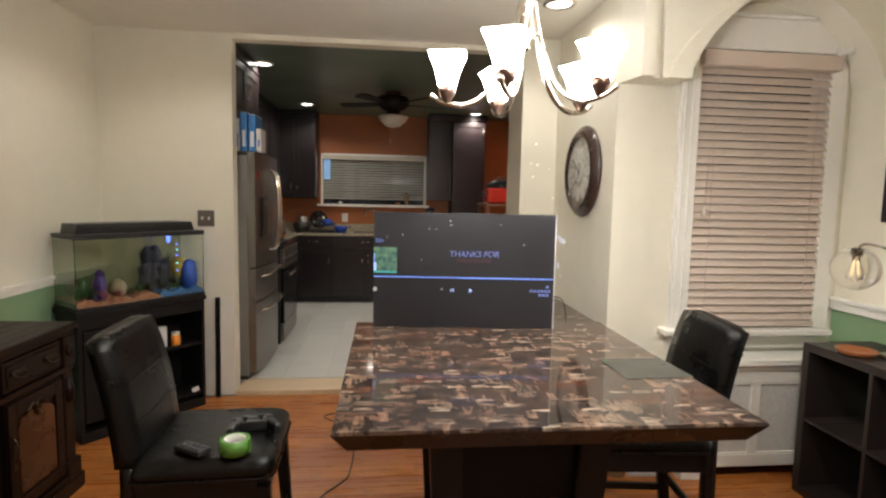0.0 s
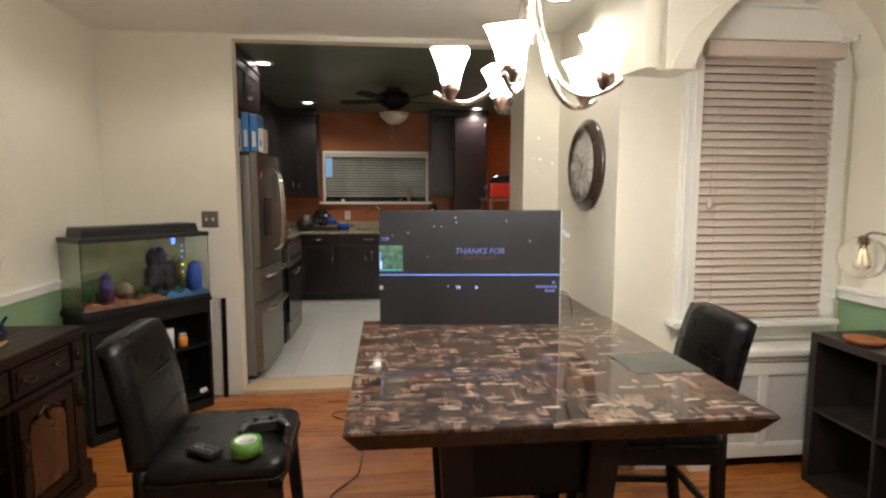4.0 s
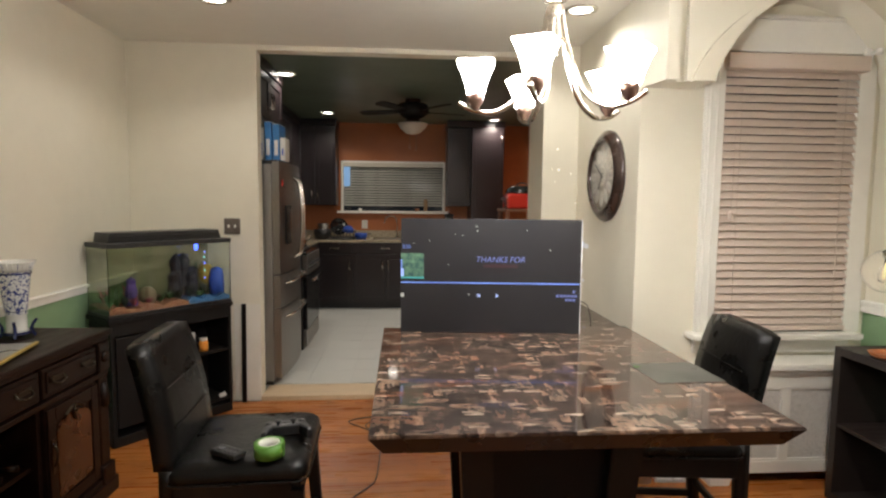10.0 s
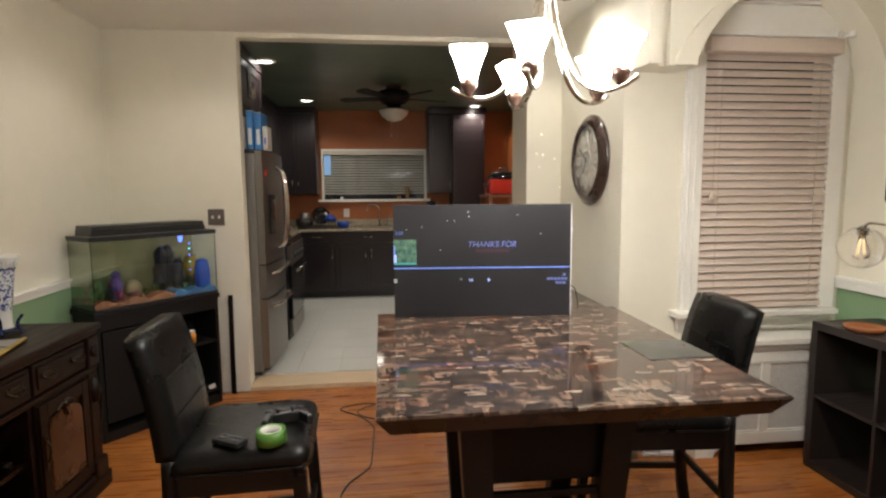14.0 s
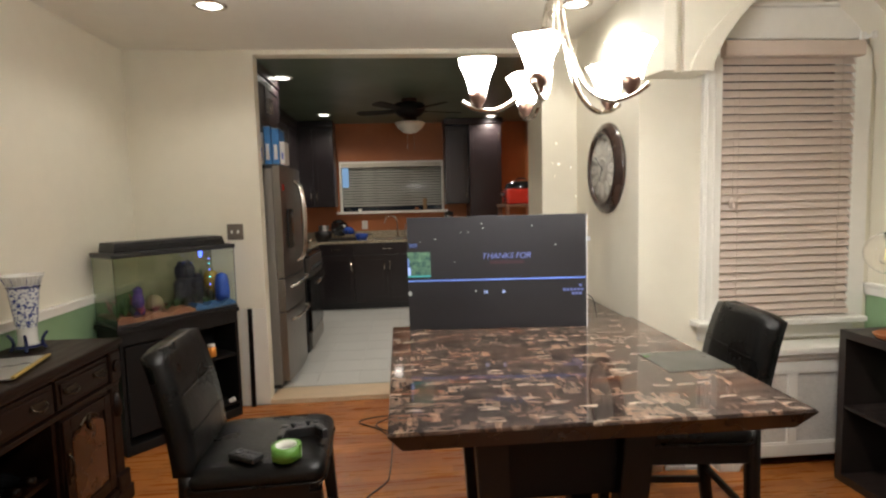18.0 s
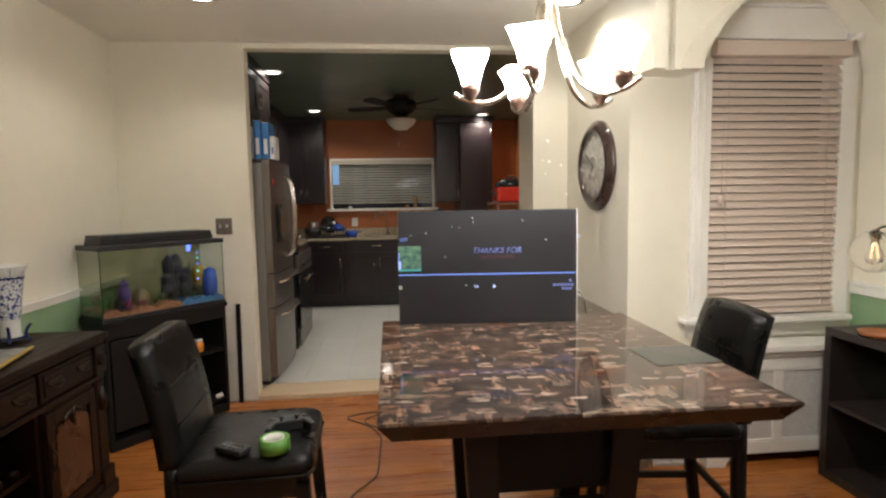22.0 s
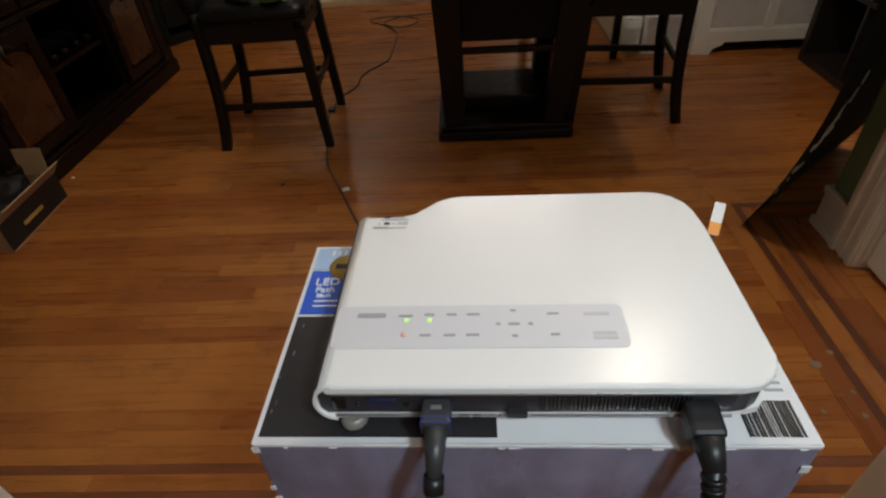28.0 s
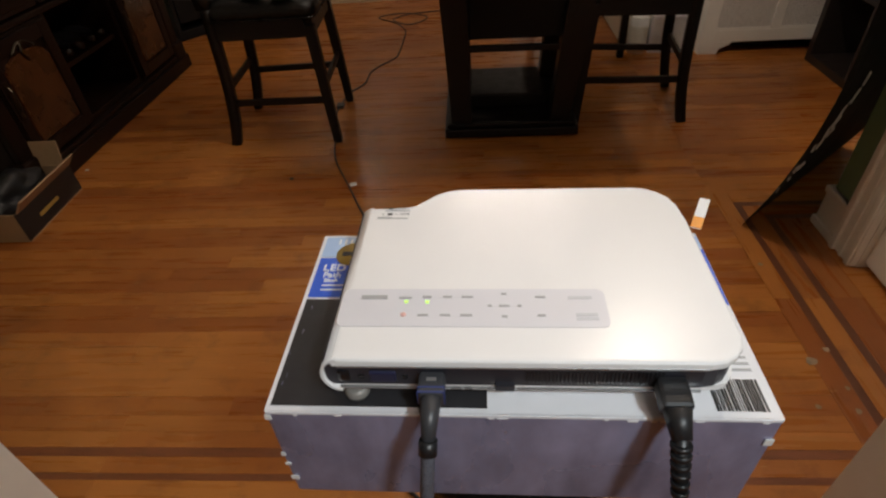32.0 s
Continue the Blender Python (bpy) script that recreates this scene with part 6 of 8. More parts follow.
stove = thing("cooker", "black and stainless range cooker", "cooker")
part("body", block(-1.45, -0.84, 5.62, 6.37, KF, CZ - 0.01, 0.005), "blackp", stove)
part("oven_door", block(-0.838, -0.80, 5.63, 6.36, KF + 0.20, KF + 0.70, 0.006), "blackg", stove)
part("oven_handle", tube(((-0.755, 5.68, KF + 0.66), (-0.755, 6.31, KF + 0.66)), 0.013, 10), "chrome", stove)
part("bottom_drawer", block(-0.838, -0.805, 5.63, 6.36, KF + 0.03, KF + 0.19, 0.006), "steel", stove)
part("control_panel", block(-0.838, -0.795, 5.62, 6.37, KF + 0.72, CZ, 0.008), "steel", stove)
for k in range(5):
    part("knob", turned(lathe(((0.02, 0), (0.02, 0.02), (0.0, 0.022)), 14), pose(-0.795, 5.72 + 0.13 * k, KF + 0.80, 0, 90, 0)), "blackp", stove)
part("cooktop", block(-1.45, -0.80, 5.62, 6.37, CZ - 0.009, CZ + 0.012, 0.004), "blackg", stove)
for k in range(2):
    part("grate", block(-1.40 + 0.28 * k, -1.16 + 0.28 * k, 5.7, 6.3, CZ + 0.013, CZ + 0.03, 0.005), "blackp", stove)
pot = thing("kettle", "stainless kettle on the cooker", "kettle", -0.98, 6.15, CZ + 0.031)
part("body", lathe(((0.0, 0), (0.085, 0.002), (0.095, 0.05), (0.07, 0.12), (0.03, 0.15), (0.0, 0.155)), 24), "chrome", pot)
part("handle", tube(curve_points(((0, -0.06, 0.12), (0, -0.05, 0.2), (0, 0.05, 0.2), (0, 0.06, 0.12)), 5), 0.008, 8), "blackp", pot)
part("spout", tube(((0.07, 0, 0.06), (0.13, 0, 0.12)), 0.016, 8, taper=0.6), "chrome", pot)
rack = thing("dish_rack", "black dish rack full of dishes on the counter", "dish rack", -0.72, 7.92, CZ)
part("tray", block(-0.19, 0.19, -0.16, 0.16, 0.001, 0.03, 0.008), "blackp", rack)
for k in range(9):
    x = -0.17 + 0.042 * k
    part("wire", tube(curve_points(((x, -0.15, 0.03), (x, -0.14, 0.12), (x, 0.14, 0.12), (x, 0.15, 0.03)), 4), 0.004, 6), "blackp", rack)
part("pan", turned(lathe(((0.0, 0.0), (0.10, 0.0), (0.12, 0.04), (0.115, 0.04), (0.095, 0.005), (0.0, 0.005)), 22), pose(-0.05, 0, 0.155, 70, 0, 20)), "blackg", rack)
part("bowl", turned(lathe(((0.0, 0.0), (0.05, 0.0), (0.085, 0.05), (0.08, 0.05), (0.045, 0.006), (0.0, 0.006)), 20), pose(0.09, -0.02, 0.16, 200, 10, 0)), "bluep", rack)
part("cup", lathe(((0.03, 0.13), (0.035, 0.21), (0.03, 0.21), (0.028, 0.135)), 16, 0.02, 0.06), "whiteglaze", rack)
for x, y, r, h, mt, lb in ((-1.12, 7.15, 0.055, 0.22, "steel", "stainless canister on the counter"), (-1.10, 6.95, 0.05, 0.18, "chrome", "chrome shaker on the counter"), (-1.16, 7.40, 0.045, 0.26, "blackp", "black bottle on the counter"), (0.74, 8.05, 0.07, 0.36, "chrome", "glass and chrome blender on the counter")):
    it = thing("canister", lb, "canister", x, y, CZ, group="containers on the counter")
    part("body", lathe(((0.0, 0.001), (r, 0.001), (r, h * 0.75), (r * 0.85, h * 0.85)), 20), mt, it)
    part("lid", lathe(((r * 0.9, h * 0.85), (r * 0.9, h * 0.95), (0.012, h * 0.97), (0.012, h), (0.0, h)), 20), "blackp", it)

for x, y, r, h, mt, lb in ((-0.97, 7.84, 0.11, 0.13, "blackp", "black stock pot on the granite counter"), (-0.47, 7.93, 0.085, 0.08, "bluep", "blue mixing bowl on the granite counter"), (-0.99, 8.06, 0.07, 0.20, "steel", "steel saucepan standing on the counter")):
    it = thing("stock_pot" if mt == "blackp" else "mixing_bowl" if mt == "bluep" else "saucepan", lb, "cookware", x, y, CZ, group="cookware on the counter")
    part("body", lathe(((0.0, 0.001), (r * 0.8, 0.001), (r, h * 0.5), (r, h), (r * 0.94, h), (r * 0.9, h * 0.4), (0.0, h * 0.3)), 22), mt, it)
    part("handle", tube(curve_points(((r, 0, h * 0.8), (r + 0.03, 0, h * 0.85), (r + 0.06, 0, h * 0.82)), 3), 0.008, 6), "blackp", it)
fan = thing("ceiling_fan", "dark five blade ceiling fan with an unlit glass bowl", "ceiling fan", 0.20, 6.44, 0)
part("canopy", lathe(((0.085, KCEIL - 0.001), (0.085, KCEIL - 0.02), (0.03, KCEIL - 0.07)), 24), "bronze", fan)
part("stem", lathe(((0.014, KCEIL - 0.06), (0.014, 2.45)), 12), "bronze", fan)
part("motor", lathe(((0.05, 2.52), (0.15, 2.50), (0.175, 2.46), (0.165, 2.41), (0.12, 2.37), (0.06, 2.345)), 28), "ebony", fan)
for k in range(5):
    a = 18 + 72 * k
    part("blade", turned(prism(((0.13, -0.03), (0.22, -0.055), (0.56, -0.065), (0.60, -0.03), (0.60, 0.03), (0.56, 0.065), (0.22, 0.055), (0.13, 0.03)), -0.004, 0.004), pose(0, 0, 2.425, 10, 0, a)), "ebony", fan)
    part("blade_iron", turned(block(0.08, 0.19, -0.02, 0.02, -0.008, -0.003, 0.002), pose(0, 0, 2.425, 10, 0, a)), "ebony", fan)
part("light_collar", lathe(((0.07, 2.345), (0.08, 2.31), (0.13, 2.29)), 24), "bronze", fan)
part("bowl", lathe(((0.158, 2.298), (0.160, 2.288), (0.135, 2.245), (0.075, 2.195), (0.0, 2.18)), 28), "bowl", fan)
for x in (-0.03, 0.04):
    part("pull_chain", tube(((x, 0.06, 2.31), (x, 0.06, 2.02)), 0.003, 5), "nickel", fan)

rack2 = thing("storage_rack", "brown wooden rack against the kitchen's side wall", "rack")
for x in (1.21, 1.62):
    for y in (6.30, 6.78):
        part("post", block(x, x + 0.04, y, y + 0.04, KF, 1.39, 0.004), "brownrack", rack2)
for z in (0.40, 0.90, 1.36):
    part("shelf", block(1.20, 1.67, 6.29, 6.83, z, z + 0.03, 0.004), "brownrack", rack2)
roaster = thing("roaster_oven", "red enamel roaster with a dark domed lid", "roaster", 1.43, 6.55, 1.391)
part("pan", block(-0.19, 0.19, -0.15, 0.15, 0.001, 0.17, 0.03, seg=4), "redgloss", roaster)
part("lid", turned(lathe(((0.185, 0.172), (0.183, 0.190), (0.165, 0.225), (0.11, 0.252), (0.0, 0.262)), 28), Matrix.Diagonal((1.0, 0.78, 1, 1))), "blackg", roaster)
part("lid_handle", tube(curve_points(((-0.05, -0.0, 0.256), (-0.04, 0, 0.285), (0.04, 0, 0.285), (0.05, 0, 0.256)), 4), 0.008, 8), "blackp", roaster)
for x in (-0.2, 0.2):
    part("side_handle", block(x - 0.025, x + 0.025, -0.05, 0.05, 0.10, 0.125, 0.006), "blackp", roaster)

# the kitchen's fittings stand a little to the right of the numbers above
for ob in set(bpy.data.objects) - before:
    if ob.parent is None:
        ob.matrix_basis = Matrix.Translation((KSHIFT, 0, 0)) @ ob.matrix_basis

# ---------- plant stand behind the table ----------
ps = thing("console_table", "narrow brown console against the clock wall", "console")
part("top", block(0.93, XC - 0.004, 3.02, 4.10, 0.755, 0.78, 0.004), "stone", ps)
for x in (0.96, XC - 0.05):
    for y in (3.06, 4.05):
        part("leg", block(x - 0.018, x + 0.018, y - 0.018, y + 0.018, 0, 0.755, 0.003), "espresso", ps)
part("apron", block(0.96, XC - 0.05, 3.05, 3.07, 0.69, 0.755, 0.003), "espresso", ps)
pb = thing("storage_box", "black box with an overhanging lid on the console", "box", 1.10, 3.46, 0.781)
part("body", block(-0.07, 0.065, -0.07, 0.07, 0, 0.10, 0.004), "blackp", pb)
part("lid", block(-0.08, 0.078, -0.08, 0.08, 0.10, 0.118, 0.004), "blackp", pb)
part("wire", tube(curve_points(((0.06, 0.0, 0.10), (0.10, -0.02, 0.12), (0.135, -0.04, 0.10), (0.15, -0.05, 0.04), (0.155, -0.05, 0.003)), 6), 0.003, 6), "blackp", pb)
jug = thing("dark_jar", "dark glass jar standing on the black box", "jar", 1.135, 3.44, 0.900)
part("body", lathe(((0.0, 0.0), (0.028, 0.001), (0.030, 0.08), (0.018, 0.10), (0.018, 0.115)), 18), "blackg", jug)
part("lid", lathe(((0.021, 0.112), (0.021, 0.130), (0.0, 0.131)), 16), "blackp", jug)
pp = thing("potted_plant", "trailing green plant in a dark pot on the box", "potted plant", 1.065, 3.48, 0.900)
part("pot", lathe(((0.0, 0), (0.028, 0.001), (0.036, 0.07), (0.038, 0.075), (0.033, 0.075), (0.03, 0.06), (0.0, 0.058)), 20), "blackg", pp)
lv = bmesh.new()
st_ = bmesh.new()
for k in range(30):
    a, r, h = rng.uniform(0, 6.28), rng.uniform(0.02, 0.06), rng.uniform(0.09, 0.24)
    p = Vector((r * math.cos(a), r * math.sin(a), h))
    tube(((0, 0, 0.06), p * 0.6 + Vector((0, 0, 0.04)), p), 0.0016, 4, st_)
    d = Vector((math.cos(a), math.sin(a), rng.uniform(-0.6, 0.5))).normalized()
    s = d.cross(Vector((0, 0, 1))).normalized() * 0.012
    u = s.cross(d) * 0.25
    lv.faces.new([lv.verts.new(q) for q in (p, p + d * 0.016 + s + u, p + d * 0.042, p + d * 0.016 - s + u)])
part("stems", st_, "leaf", pp)
part("leaves", lv, "leaf", pp)

# white can and box on the floor against the window wall
cn = thing("paint_can", "white can with a pale label standing on the floor", "can", 1.460, 3.138, 0)
CW, CHH = 0.052, 0.195
part("body", lathe(((0.0, 0.0), (CW, 0.001), (CW, CHH), (CW * 0.93, CHH + 0.004)), 26), "whitebox", cn)
part("lid", lathe(((CW * 0.95, CHH), (CW * 0.95, CHH + 0.006), (CW * 0.85, CHH + 0.003), (0.0, CHH + 0.003)), 26), "nickel", cn)
part("label_band", lathe(((CW + 0.0008, CHH * 0.25), (CW + 0.0012, CHH * 0.3), (CW + 0.0012, CHH * 0.75), (CW + 0.0008, CHH * 0.8)), 26), "tapecore", cn)
wb = thing("white_box", "small white box with a sunken front panel on the floor", "box", 1.520, 3.105, 0, -3)
part("back_panel", block(0.006, 0.194, 0.012, 0.075, 0.006, 0.197, 0.002), "whitebox", wb)
for x0, x1, z0, z1 in ((0.0, 0.016, 0.0, 0.205), (0.092, 0.106, 0.018, 0.187), (0.184, 0.200, 0.0, 0.205), (0.016, 0.184, 0.0, 0.018), (0.016, 0.184, 0.187, 0.205)):
    part("frame_bar", block(x0, x1, 0.0, 0.012, z0, z1, 0.002), "cardwhite", wb)

# ---------- alcove ----------
kx = thing("cube_shelf", "black-brown open cube shelf, two by two", "shelf")
KX, KYA, KYB, KH = 2.318, 2.16, 2.93, 0.77
part("top", block(KX, KX + 0.385, KYA, KYB, KH - 0.04, KH, 0.002), "kallax", kx)
part("bottom", block(KX, KX + 0.385, KYA, KYB, 0.0, 0.04, 0.002), "kallax", kx)
for y in (KYA, KYB - 0.04):
    part("side", block(KX, KX + 0.385, y, y + 0.04, 0.04, KH - 0.04, 0.001), "kallax", kx)
part("divider", block(KX + 0.004, KX + 0.38, (KYA + KYB) / 2 - 0.008, (KYA + KYB) / 2 + 0.008, 0.04, KH - 0.04), "kallax", kx)
for y0, y1 in ((KYA + 0.04, (KYA + KYB) / 2 - 0.008), ((KYA + KYB) / 2 + 0.008, KYB - 0.04)):
    part("shelf", block(KX + 0.004, KX + 0.38, y0, y1, KH / 2 - 0.008, KH / 2 + 0.008), "kallax", kx)

dlamp = thing("table_lamp", "brass gooseneck table lamp with a clear glass globe", "lamp", 2.47, 2.72, KH)
part("base", lathe(((0.0, 0), (0.075, 0.001), (0.078, 0.012), (0.02, 0.02)), 28, 0.06, -0.10), "nickel", dlamp)
part("arm", tube(curve_points(((0.06, -0.10, 0.015), (0.06, -0.098, 0.22), (0.056, -0.085, 0.43), (0.03, -0.045, 0.482), (-0.01, 0.05, 0.505), (-0.022, 0.085, 0.485)), 6), 0.006, 8), "nickel", dlamp)
part("socket", lathe(((0.018, 0.43), (0.020, 0.47), (0.012, 0.49)), 16, -0.022, 0.088), "nickel", dlamp)
part("globe", lathe([(max(0.0, 0.103 * math.sin(math.pi * k / 16)) if k else 0.022, 0.385 + 0.103 * math.cos(math.pi * k / 16) * 0.98) for k in range(1, 17)], 28, -0.022, 0.088), "globe", dlamp).visible_shadow = False
part("bulb", lathe(((0.010, 0.430), (0.012, 0.405), (0.026, 0.372), (0.023, 0.352), (0.0, 0.343)), 16, -0.022, 0.088), "globe", dlamp, "clear glass bulb").visible_shadow = False
for k in range(4):
    part("filament", tube(((-0.022 + 0.004 * math.cos(1.57 * k), 0.088 + 0.004 * math.sin(1.57 * k), 0.410), (-0.022 + 0.009 * math.cos(1.57 * k), 0.088 + 0.009 * math.sin(1.57 * k), 0.365)), 0.0016, 5), "filament", dlamp, "warm glowing filament")
dish = thing("wooden_dish", "round amber wooden dish on the cube shelf", "dish", 2.40, 2.71, KH)
part("dish", lathe(((0.0, 0.001), (0.07, 0.001), (0.085, 0.022), (0.08, 0.024), (0.066, 0.008), (0.0, 0.007)), 28), "amber", dish)
bottle2 = thing("glass_bottle", "clear glass bottle with a chrome and red stopper", "bottle", 2.56, 2.585, KH)
part("body", lathe(((0.0, 0.001), (0.04, 0.001), (0.042, 0.12), (0.018, 0.17), (0.016, 0.20)), 24), "globe", bottle2)
part("stopper", lathe(((0.020, 0.20), (0.022, 0.235), (0.012, 0.24), (0.02, 0.262), (0.0, 0.275)), 18), "chrome", bottle2)
part("stopper_top", lathe(((0.010, 0.275), (0.018, 0.285), (0.0, 0.30)), 14), "redgloss", bottle2)

pic = thing("framed_map", "sepia world map in a wide black frame", "picture", XR, 0, 0)
MY0, MY1, MZ0, MZ1 = 1.765, 2.925, 1.372, 2.062
bw = 0.072
for nm, a in (("frame_side", (MY0, MY0 + bw, MZ0, MZ1)), ("frame_side", (MY1 - bw, MY1, MZ0, MZ1)), ("frame_rail", (MY0 + bw, MY1 - bw, MZ0, MZ0 + bw)), ("frame_rail", (MY0 + bw, MY1 - bw, MZ1 - bw, MZ1))):
    part(nm, block(-0.032, -0.001, *a, 0.004), "picframe", pic)
sheet_ = part("map_sheet", block(-0.016, -0.008, MY0 + bw, MY1 - bw, MZ0 + bw, MZ1 - bw), "parchment", pic)
AMERICA = ((-165, 66), (-156, 71), (-128, 70), (-96, 72), (-82, 67), (-94, 60), (-82, 54), (-77, 61), (-64, 58), (-57, 52), (-66, 45), (-75, 38), (-81, 31), (-81, 26), (-90, 30), (-97, 26), (-96, 20), (-88, 21), (-84, 11), (-79, 8), (-95, 16), (-106, 22), (-113, 30), (-118, 34), (-124, 43), (-131, 55), (-150, 60), (-164, 56))
SOUTH = ((-78, 8), (-62, 10), (-50, 1), (-35, -7), (-40, -22), (-54, -34), (-64, -42), (-68, -54), (-74, -48), (-71, -18), (-81, -5))
ICE = ((-72, 79), (-50, 83), (-22, 82), (-22, 71), (-42, 60), (-53, 68))
AFRICA = ((-17, 15), (-6, 35), (10, 37), (20, 31), (32, 31), (43, 12), (51, 11), (40, -5), (35, -22), (20, -35), (12, -17), (9, 3), (-8, 5))
ASIA = ((-9, 37), (-9, 43), (-1, 46), (8, 54), (6, 60), (12, 66), (26, 71), (42, 66), (68, 70), (100, 77), (140, 73), (178, 68), (162, 58), (142, 57), (135, 44), (122, 38), (121, 28), (108, 20), (105, 10), (101, 3), (98, 16), (88, 22), (78, 8), (72, 21), (60, 25), (55, 17), (44, 13), (35, 30), (36, 36), (27, 38), (22, 38), (14, 44), (3, 42))
AUSTRALIA = ((114, -22), (130, -12), (142, -11), (153, -27), (147, -38), (136, -34), (116, -34))
ISLANDS = (((43, -25), (50, -15), (47, -25)), ((-10, 52), (-4, 58), (1, 52)), ((-24, 64), (-15, 66), (-15, 64)), ((-84, 22), (-75, 20), (-70, 19)), ((-90, 74), (-70, 71), (-64, 66), (-78, 72)), ((96, 5), (104, -3), (106, -6)), ((110, 2), (117, 6), (115, -3)), ((131, 32), (140, 36), (142, 43), (137, 36)))
for land in (AMERICA, SOUTH, ICE, AFRICA, ASIA, AUSTRALIA) + ISLANDS:
    # coastlines roughened with small offsets
    pts = []
    for i, (lon, lat) in enumerate(land):
        lon2, lat2 = land[(i + 1) % len(land)]
        for s in (0.0, 0.33, 0.66):
            pts.append((0.50 + (lon + (lon2 - lon) * s + rng.uniform(-1, 1)) / 375, 0.40 + (lat + (lat2 - lat) * s + rng.uniform(-1, 1)) / 155))
    out = bmesh.new()
    vs = [out.verts.new((-0.0165, MY1 - bw - 0.02 - u * (MY1 - MY0 - 2 * bw - 0.04), MZ0 + bw + 0.01 + v * (MZ1 - MZ0 - 2 * bw - 0.02))) for u, v in pts]
    bmesh.ops.triangulate(out, faces=[out.faces.new(vs)])
    part("continent", out, "mapland", pic)

gb = thing("leaning_board", "tall blue-grey board leaning on the cube shelf", "board")
gbm = bmesh.new()
lo_, hi_ = [(2.283, 2.375, 0.0), (2.241, 1.985, 0.0)], [(2.341, 2.320, 1.135), (2.331, 1.915, 1.10)]
vs = [gbm.verts.new(p) for p in (lo_[0], lo_[1], hi_[1], hi_[0])]
f = gbm.faces.new(vs)
ex = bmesh.ops.extrude_face_region(gbm, geom=[f])
for v in ex["geom"]:
    if isinstance(v, bmesh.types.BMVert):
        v.co += Vector((-0.012, 0, 0.0))
bmesh.ops.recalc_face_normals(gbm, faces=gbm.faces[:])
part("panel", gbm, "greyboard", gb)
part("corner_tag", block(2.234, 2.244, 2.01, 2.04, 0.16, 0.22), "whitebox", gb)

bs = thing("leaning_sheet", "glossy black flexible sheet bent against the short wall", "sheet")
sb = bmesh.new()
NU, NV = 12, 20
rows_ = []


def sheet_at(u, t):
    """A place on the bent sheet: u across it, t up it."""
    x0 = 1.438 + (0.02 + 0.03 * (1 - u)) * math.sin(math.pi * min(1, t / 0.94)) + 0.004 * t ** 3
    y0 = 1.30 + 0.16 * (1 - t) ** 3
    return Vector((x0 + 0.60 * u, y0 + (0.52 - 0.17 * t) * u + 0.02 * math.sin(math.pi * u) * math.sin(math.pi * t), 1.145 * t))


for i in range(NV + 1):
    rows_.append([sb.verts.new(sheet_at(j / NU, i / NV)) for j in range(NU + 1)])
for i in range(NV):
    for j in range(NU):
        sb.faces.new((rows_[i][j], rows_[i][j + 1], rows_[i + 1][j + 1], rows_[i + 1][j])).smooth = True
bmesh.ops.solidify(sb, geom=sb.faces[:], thickness=-0.004)
part("sheet", sb, "sheet", bs)
for u, z, l, a in ((0.17, 0.44, 0.11, 50), (0.14, 0.38, 0.07, 65), (0.20, 0.36, 0.05, 15), (0.06, 0.26, 0.03, 40), (0.12, 0.25, 0.05, 10), (0.22, 0.48, 0.05, 50), (0.03, 0.18, 0.02, 80), (0.16, 0.32, 0.03, 30), (0.10, 0.33, 0.025, 70), (0.19, 0.41, 0.03, 20), (0.08, 0.21, 0.02, 10), (0.24, 0.53, 0.04, 60)):
    p = sheet_at(u, z / 1.145)
    part("scuff", turned(block(-l / 2, l / 2, -0.0008, 0.0, -0.0055, 0.0055), Matrix.Translation(p + Vector((0.001, -0.0022, 0))) @ Matrix.Rotation(radians(41), 4, "Z") @ Matrix.Rotation(radians(-a), 4, "Y") @ Matrix.Rotation(radians(-12), 4, "X")), "scuff", bs)

# ---------- projector, its carton and the stool ----------
stool = thing("stool", "black round padded stool under the carton", "stool", 0.55, 0.27, 0)
part("seat", lathe(((0.0, 0.665), (0.125, 0.665), (0.140, 0.685), (0.140, 0.71), (0.125, 0.733), (0.0, 0.7365)), 40), "leather", stool)
for k in range(4):
    a = radians(45 + 90 * k)
    part("leg", tube(((0.10 * math.cos(a), 0.10 * math.sin(a), 0.655), (0.15 * math.cos(a), 0.15 * math.sin(a), 0.0)), 0.016, 10), "blackp", stool)
part("foot_ring", tube([(0.134 * math.cos(2 * math.pi * k / 32), 0.134 * math.sin(2 * math.pi * k / 32), 0.22) for k in range(33)], 0.010, 8), "blackp", stool)

# the carton and what lies on it, turned together on the stool
SET = Matrix.Translation((0.3555, 0.139, 0.0115)) @ Matrix.Rotation(radians(-1.1), 4, "Z") @ Matrix.Translation((-0.414, -0.177, 0))
BX0, BX1, BYA, BYB, BZ0, BZ1 = 0.4115, 0.788, 0.1735, 0.386, 0.7255, 0.846
carton = thing("carton", "white and black printed lamp carton lying flat on the stool", "carton")
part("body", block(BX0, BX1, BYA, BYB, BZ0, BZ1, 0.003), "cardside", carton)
part("lid_panel", block(BX0, BX1, BYA, BYB, BZ1, BZ1 + 0.0012, 0.0005), "cardwhite", carton)
e = 0.0016
part("worn_edge", block(BX0 + 0.001, BX1 - 0.001, BYA - 0.0008, BYA + 0.0015, BZ1 - 0.0018, BZ1 + 0.0012, 0.0006), "cardwhite", carton)
part("black_print", block(BX0 + 0.004, BX0 + 0.168, BYA + 0.005, BYA + 0.118, BZ1 + e, BZ1 + e + 0.0004), "cardblack", carton)
part("blue_print", block(BX0 + 0.004, BX0 + 0.168, BYA + 0.121, BYA + 0.176, BZ1 + e, BZ1 + e + 0.0004), "cardblue", carton)
